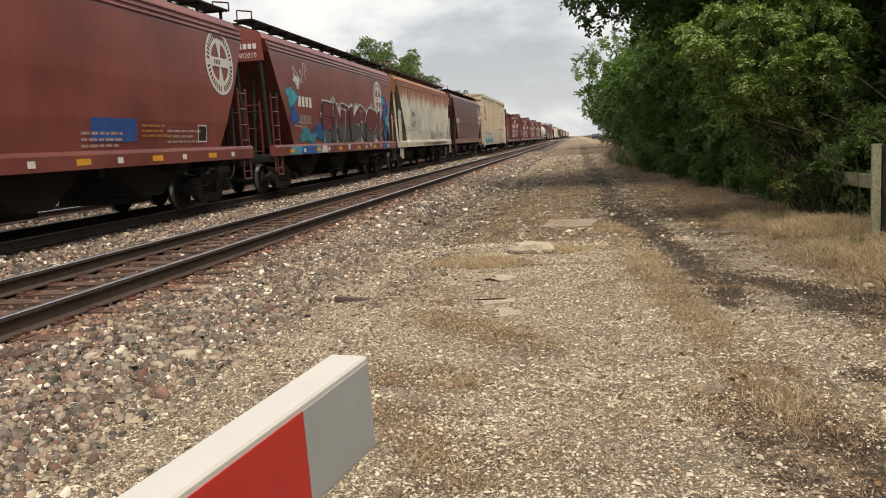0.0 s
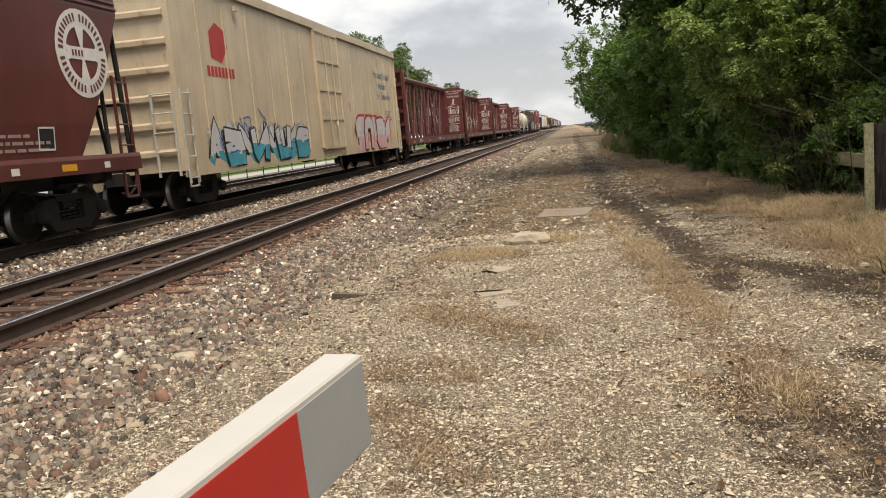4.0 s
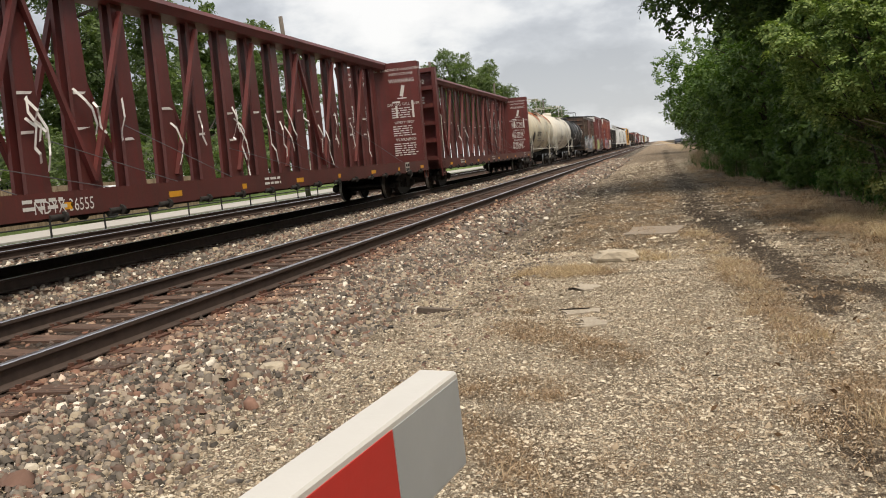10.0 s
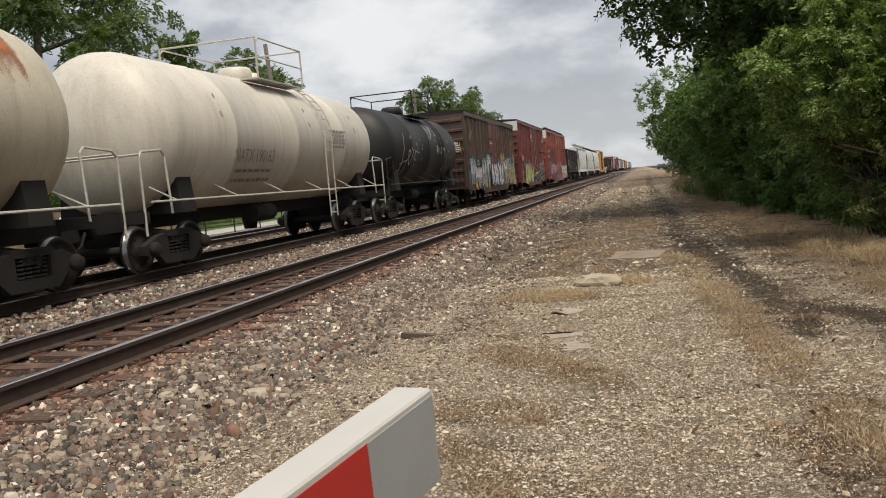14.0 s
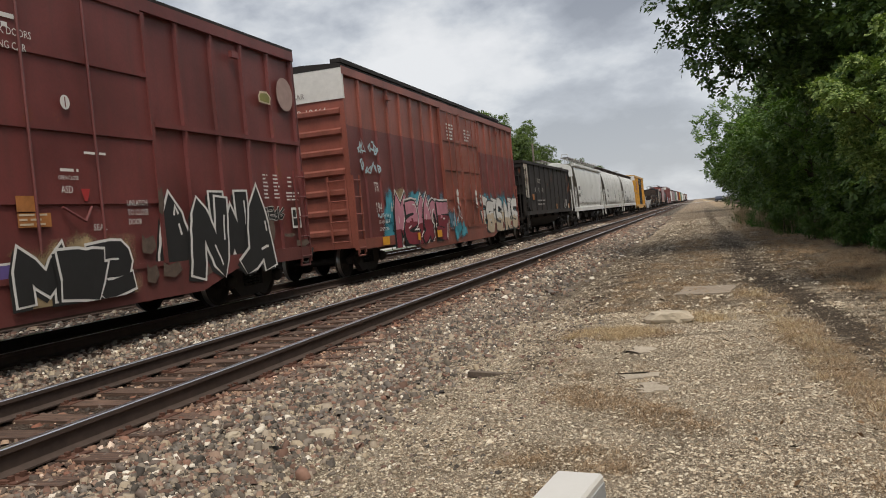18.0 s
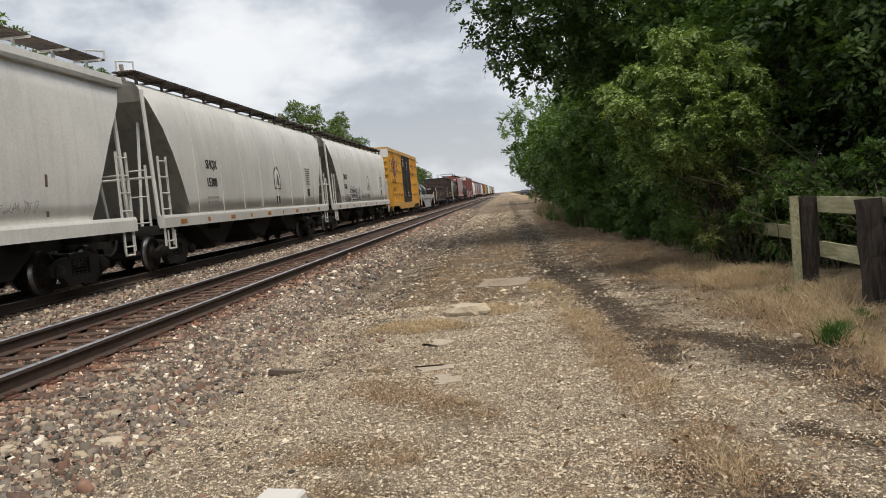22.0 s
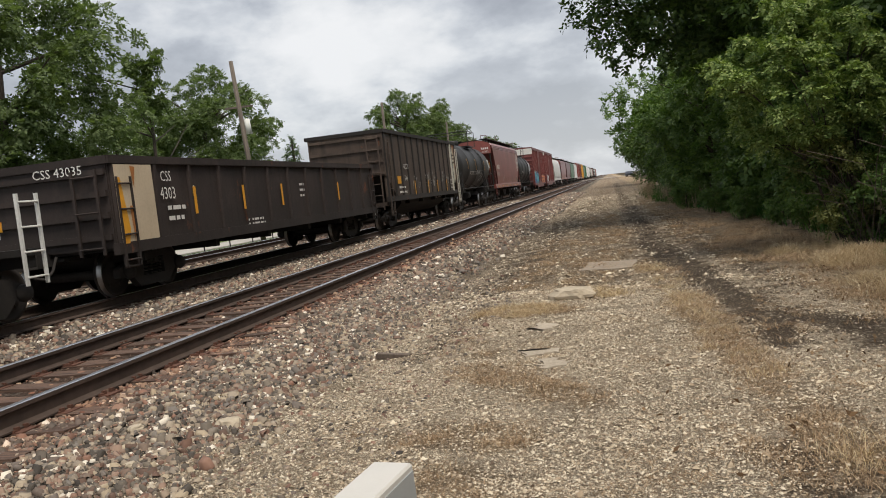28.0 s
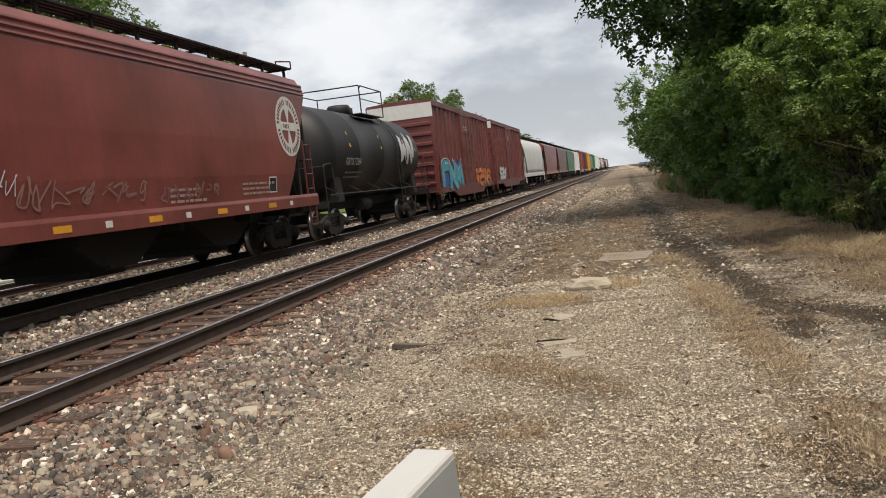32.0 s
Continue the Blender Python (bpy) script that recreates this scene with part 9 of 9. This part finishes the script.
# ---- grass and weeds ----
def blades(name, spots, mat, seed, h=0.3, wide=0.012, spread=0.16, per=40, flop=0.5):
    """Tufts of blades: spots of (x, y, scale)."""
    rs = np.random.RandomState(seed)
    S = np.repeat(np.array(spots, float), per, 0)
    n = len(S)
    ang, rad = rs.uniform(0, math.tau, n), np.abs(rs.normal(0, spread, n)) * S[:, 2]
    base = np.stack([S[:, 0] + np.cos(ang) * rad, S[:, 1] + np.sin(ang) * rad, np.zeros(n)], 1)
    base[:, 2] = np.interp(base[:, 0], [-2.6, -1.6, 3.5, 6], [-0.07, -0.01, 0, 0.03]) - 0.006
    lift = np.array([swell(a, b) for a, b, _ in spots])
    base[:, 2] += np.repeat(lift, per)
    hh = h * S[:, 2] * rs.uniform(0.4, 1.2, n)
    lean = rs.normal(0, flop, (n, 2)) * hh[:, None]
    tip = base + np.concatenate([lean, hh[:, None]], 1)
    mid = base + np.concatenate([lean * 0.35, hh[:, None] * 0.6], 1)
    a = rs.uniform(0, math.tau, n)
    w_ = np.stack([np.cos(a), np.sin(a), np.zeros(n)], 1) * wide * S[:, 2:3]
    P = np.stack([base - w_, base + w_, mid + w_ * 0.7, mid - w_ * 0.7, tip], 1).reshape(-1, 3)
    i = np.arange(n)[:, None] * 5
    F = np.concatenate([i + np.array([[0, 1, 2]]), i + np.array([[0, 2, 3]]), i + np.array([[3, 2, 4]])])
    return new(name, arrays(name, P, F, mat))


def spots(n, x0, x1, y0, y1, s0, s1, seed, keep=None):
    rnd = random.Random(seed)
    out = []
    while len(out) < n:
        x, y = rnd.uniform(x0, x1), rnd.uniform(y0, y1)
        if keep is None or keep(x, y):
            out.append((x, y, rnd.uniform(s0, s1)))
    return out


def patchy(t, k_=0.7, dx=0.0):
    return lambda x, y: noise.noise((x * k_ + dx, y * k_ * 0.6, 7.0)) > t


def on(bands, t):
    """Keeps the spots that lie in the bands of cover, fewer towards their edges."""
    return lambda x, y: cover_at(bands, np.array([x]), np.array([y]))[0] * (0.75 + 0.5 * noise.noise((x * 2.2, y * 2.2, 3.0))) > t


def foot(y):
    """Where the growth at the foot of the trees begins."""
    return float(np.interp(y, (11.5, 13.4, 16.3, 18.8, 24, 31, 44, 70), (3.35, 3.2, 3.45, 3.4, 2.9, 2.1, 1.5, 2.6)))


verge_x = lambda x, y: 1.7 + 0.3 * noise.noise((0.0, y * 0.8, 2.0)) < x
tagged(blades("dry_grass", spots(190, 2.1, 3.6, 8.0, 12.6, 0.3, 1.0, 1, patchy(0.0, 1.3)) + spots(70, 2.0, 3.2, 11.0, 15.0, 0.4, 0.9, 2, patchy(0.0, 1.1)) + spots(40, 2.4, 3.3, 5.6, 8.4, 0.35, 0.7, 3, patchy(0.0, 1.5)), M["dry_grass"], 1, 0.2, 0.0036, 0.2, 64, 1.1), "tall straw-yellow dry grass along the verge", "grass", "", "stuff")
tagged(blades("dry_grass", spots(70, -1.95, -0.95, 9.1, 10.4, 0.4, 0.9, 4, on(GROWTH, 0.5)) + spots(14, -0.55, -0.25, 10.2, 11.0, 0.7, 1.1, 14) + spots(60, 0.0, 0.8, 6.0, 13.5, 0.4, 0.9, 15, on(GROWTH, 0.6)) + spots(7, 0.68, 0.95, 4.1, 4.8, 0.5, 0.9, 19), M["dry_grass"], 2, 0.10, 0.0028, 0.13, 46, 0.9), "dry straw-yellow grass", "grass", "", "stuff")
tagged(blades("withered_grass", spots(900, -2.0, 2.6, 2.8, 10, 0.4, 0.95, 5, on(GROWTH, 0.52)) + spots(420, -2.1, 2.2, 2.8, 10, 0.3, 0.7, 6, patchy(0.12, 1.3)) + spots(70, 0.3, 1.5, 2.8, 4.8, 0.35, 0.85, 9, on(DAMP, 0.35)) + spots(600, -2.0, 2.4, 10, 30, 0.6, 1.3, 7, on(GROWTH, 0.45)), M["brown_grass"], 3, 0.05, 0.0026, 0.13, 40, 1.5), "short withered brown grass on the path", "grass", "", "stuff")
tagged(blades("withered_grass", spots(330, 1.7, 3.4, 4.5, 16, 0.4, 1.1, 8, lambda x, y: verge_x(x, y) and noise.noise((x * 1.3, y * 1.0, 5.0)) > -0.12) + spots(420, 1.0, 3.2, 14, 44, 0.6, 1.4, 41, lambda x, y: x < foot(y) + 0.3), M["brown_grass"], 4, 0.07, 0.0034, 0.16, 40, 1.4), "withered brown grass at the verge", "grass", "", "stuff")
for x, y, s in ((2.35, 7.25, 1.0), (2.55, 7.6, 0.8), (3.0, 8.2, 0.7), (2.9, 10.0, 0.7), (3.4, 7.0, 0.7), (3.15, 11.6, 0.8)):
    w_ = blades("green_weed", [(0, 0, 1.0), (0.05, 0.05, 0.8)], M["weed"], int(y * 10), 0.26, 0.009, 0.13, 110, 0.8)
    w_.location, w_.scale = (x, y, 0), (s * 0.6, s * 0.6, s * 0.75)
    tagged(w_, "bright green weed growing in the verge", "weed")
tagged(new("leaf_litter", leaf_mesh("leaf_litter", [(2.2, 7.5, 0.0, 1.6, 5.0, 0.03), (0.9, 5.0, 0.0, 1.2, 3.0, 0.03), (2.6, 10.5, 0.0, 1.2, 3.5, 0.03)], 900, 0.04, M["litter"], 20, 1)), "dead brown leaves scattered on the ground", "leaf litter", "", "stuff")
edge_spots = [(foot(y) + 0.02 + abs(rnd.gauss(0, 0.3)), y, rnd.uniform(0.25, 1.0)) for y in (rnd.uniform(16, 62) for _ in range(360)) if noise.noise((y * 0.6, 4.0, 1.0)) > 0.02]
tagged(blades("tall_weeds", edge_spots, M["stalk"], 16, 0.85, 0.006, 0.28, 26, 0.22), "tall withered stalks at the foot of the trees", "weeds", "", "stuff")
tagged(blades("green_undergrowth", [(foot(y) + 0.15 + abs(rnd.gauss(0, 0.5)), y, rnd.uniform(0.4, 1.0)) for y in (rnd.uniform(12.5, 62) for _ in range(230))], M["weed"], 26, 0.4, 0.014, 0.28, 44, 0.7), "green undergrowth at the foot of the trees", "undergrowth", "", "stuff")

# bare twigs between the shrub and the fence
for x, y, n, h in ((3.5, 13.2, 22, 2.0), (3.9, 12.4, 20, 2.0), (4.5, 12.0, 16, 1.9), (4.3, 10.4, 12, 1.2), (3.9, 8.2, 10, 0.9)):
    bm = bmesh.new()
    for i in range(n):
        a, l = rnd.uniform(0, math.tau), h * rnd.uniform(0.5, 1.1)
        root = (x + rnd.uniform(-0.3, 0.3), y + rnd.uniform(-0.3, 0.3), 0.0)
        mid = (root[0] + math.cos(a) * l * 0.25, root[1] + math.sin(a) * l * 0.25, l * 0.6)
        pipe(bm, (root, mid, (mid[0] + math.cos(a) * l * 0.4, mid[1] + math.sin(a) * l * 0.4, l * rnd.uniform(0.6, 1.0))), 0.006, 4)
    tagged(new("brushwood", mesh_of("brushwood", bm, M["stick"])), "bare grey-brown twigs beside the fence", "brushwood", "brushwood by the fence", "stuff")

# ---- beyond the tracks ----
for x, y, lean in ((-19.2, 42.5, -0.055), (-19.0, 70.0, 0.0), (-18.8, 98.0, 0.0), (-18.6, 140.0, 0.0)):
    pole = thing("utility_pole", "grey timber utility pole, leaning a little", "utility pole", "poles along the tracks")
    bm = turned(bmesh.new(), ((0.15, -0.3), (0.14, 3.0), (0.11, 9.9)), "z", (0, 0, 0), 10)
    part("pole", bm, M["pole"], pole)
    part("crossarm", box(bmesh.new(), -0.75, 0.75, -0.05, 0.05, 7.35, 7.45), M["pole"], pole)
    if y < 50:
        bm = turned(bmesh.new(), ((0.02, 5.9), (0.16, 5.9), (0.16, 6.7), (0.02, 6.75)), "z", (0.28, 0, 0), 12)
        part("transformer", bm, M["pale_grey"], pole, "pale grey transformer can")
    pole.location, pole.rotation_euler = (x, y, -0.1), (0, lean, 0.5)

guard = thing("guard_railing", "low black pipe railing beyond the far track", "railing")
for y in np.arange(8, 64, 2.4):
    part("railing_post", bar(bmesh.new(), (-17.2, y, -0.15), (-17.2, y, 0.85), 0.03), M["black"], guard)
for z in (0.8, 0.45):
    part("railing_bar", bar(bmesh.new(), (-17.2, 8, z), (-17.2, 62.4, z), 0.022), M["black"], guard)

bf = thing("board_fence", "tan upright board fence behind the driveway", "fence")
board = mesh_of("board", box(bmesh.new(), -0.02, 0.02, -0.07, 0.07, -0.1, 1.75), M["fence_tan"])
for y in np.arange(16, 44, 0.155):
    shared("board", board, bf, (-27.0, y, -0.1))
for z in (0.4, 1.4):
    part("fence_rail", box(bmesh.new(), -27.08, -27.03, 16, 44, z - 0.05, z + 0.05), M["fence_tan"], bf)


def house(x, y, w_, d, h, turn):
    ho = thing("house", "pale sided house behind the trees", "house", "houses beyond the tracks")
    part("wall", box(bmesh.new(), -w_ / 2, w_ / 2, -d / 2, d / 2, -0.2, h), M["house_wall"], ho)
    part("roof", prism(bmesh.new(), ((-w_ / 2 - 0.4, h), (w_ / 2 + 0.4, h), (0, h + w_ * 0.32)), "y", -d / 2 - 0.4, d / 2 + 0.4), M["house_roof"], ho)
    for yy in (-d * 0.28, d * 0.28):
        wn = part("window", box(bmesh.new(), w_ / 2 - 0.05, w_ / 2 + 0.03, yy - 0.6, yy + 0.6, 1.0, 2.3), M["white"], ho)
        part("pane", box(bmesh.new(), w_ / 2 + 0.03, w_ / 2 + 0.04, yy - 0.5, yy + 0.5, 1.1, 2.2), M["glass"], wn)
    part("door", box(bmesh.new(), w_ / 2 - 0.05, w_ / 2 + 0.04, -0.5, 0.5, 0, 2.1), M["coal_brown"], ho)
    ho.location, ho.rotation_euler = (x, y, -0.1), (0, 0, turn)


house(-46, 42, 8, 11, 3.2, 0.05), house(-50, 66, 8, 12, 3.2, -0.05), house(-44, 22, 8, 11, 3.2, 0.0), house(-40, 104, 8, 12, 3.4, 0.0)


def road_car(x, y, turn, key, label):
    c = thing("parked_car", label, "car", "cars far off")
    bm = prism(bmesh.new(), ((-2.2, 0.35), (2.2, 0.35), (2.25, 0.8), (1.3, 0.95), (0.7, 1.42), (-1.3, 1.45), (-2.0, 1.0), (-2.25, 0.85)), "y", -0.88, 0.88)
    part("body", soften(bm, 0.05), M[key], c)
    for s in (-1, 1):
        part("side_window", prism(bmesh.new(), ((-1.75, 1.0), (1.1, 1.0), (0.65, 1.36), (-1.25, 1.38)), "y", s * 0.885 - 0.005, s * 0.885 + 0.005), M["glass"], c)
        for xx in (-1.35, 1.4):
            part("wheel", turned(bmesh.new(), ((0.02, -0.1), (0.32, -0.1), (0.32, 0.1), (0.02, 0.1)), "y", (xx, s * 0.82, 0.32), 14), M["tyre"], c)
    c.location, c.rotation_euler = (x, y, 0.02), (0, 0, turn)


road_car(9.5, 205, 0.2, "car_white", "white car parked far down the path")
road_car(5.2, 233, 1.4, "car_dark", "dark car waiting at the far crossing")
road_car(-24.5, 33, 1.5, "car_white", "white car parked behind the tracks")

# ---- what moves ----
def motions():
    """The train rolls by; the wheelsets turn while they pass close by."""
    times = [i * 2.0 for i in range(17)]
    start = {}
    for car, u0, L in CARS:
        start[car] = u0, L
        walk(car, [(t, pose(XT, u0 - run(t), ZR)) for t in times])
    for coil, u0, z in COILS:
        walk(coil, [(t, pose(XT, u0 - run(t), ZR + z)) for t in times])
    for wh, car, s in SPINNING:
        u0, L = start[car]
        place_ = wh.location.copy()
        close = [i / FPS for i in range(32 * FPS + 1) if 2 < u0 + L / 2 - run(i / FPS) < 44]
        if not close:
            continue
        a0 = run(close[0])
        rows = [(t, Matrix.Translation(place_) @ Euler(((run(t) - a0) / WHEEL_R, 0, 0)).to_matrix().to_4x4()) for t in close]
        if close[0] > 0.01: rows.insert(0, (0.0, rows[0][1]))
        if close[-1] < 31.99: rows.append((32.0, rows[-1][1]))
        walk(wh, rows)


motions()
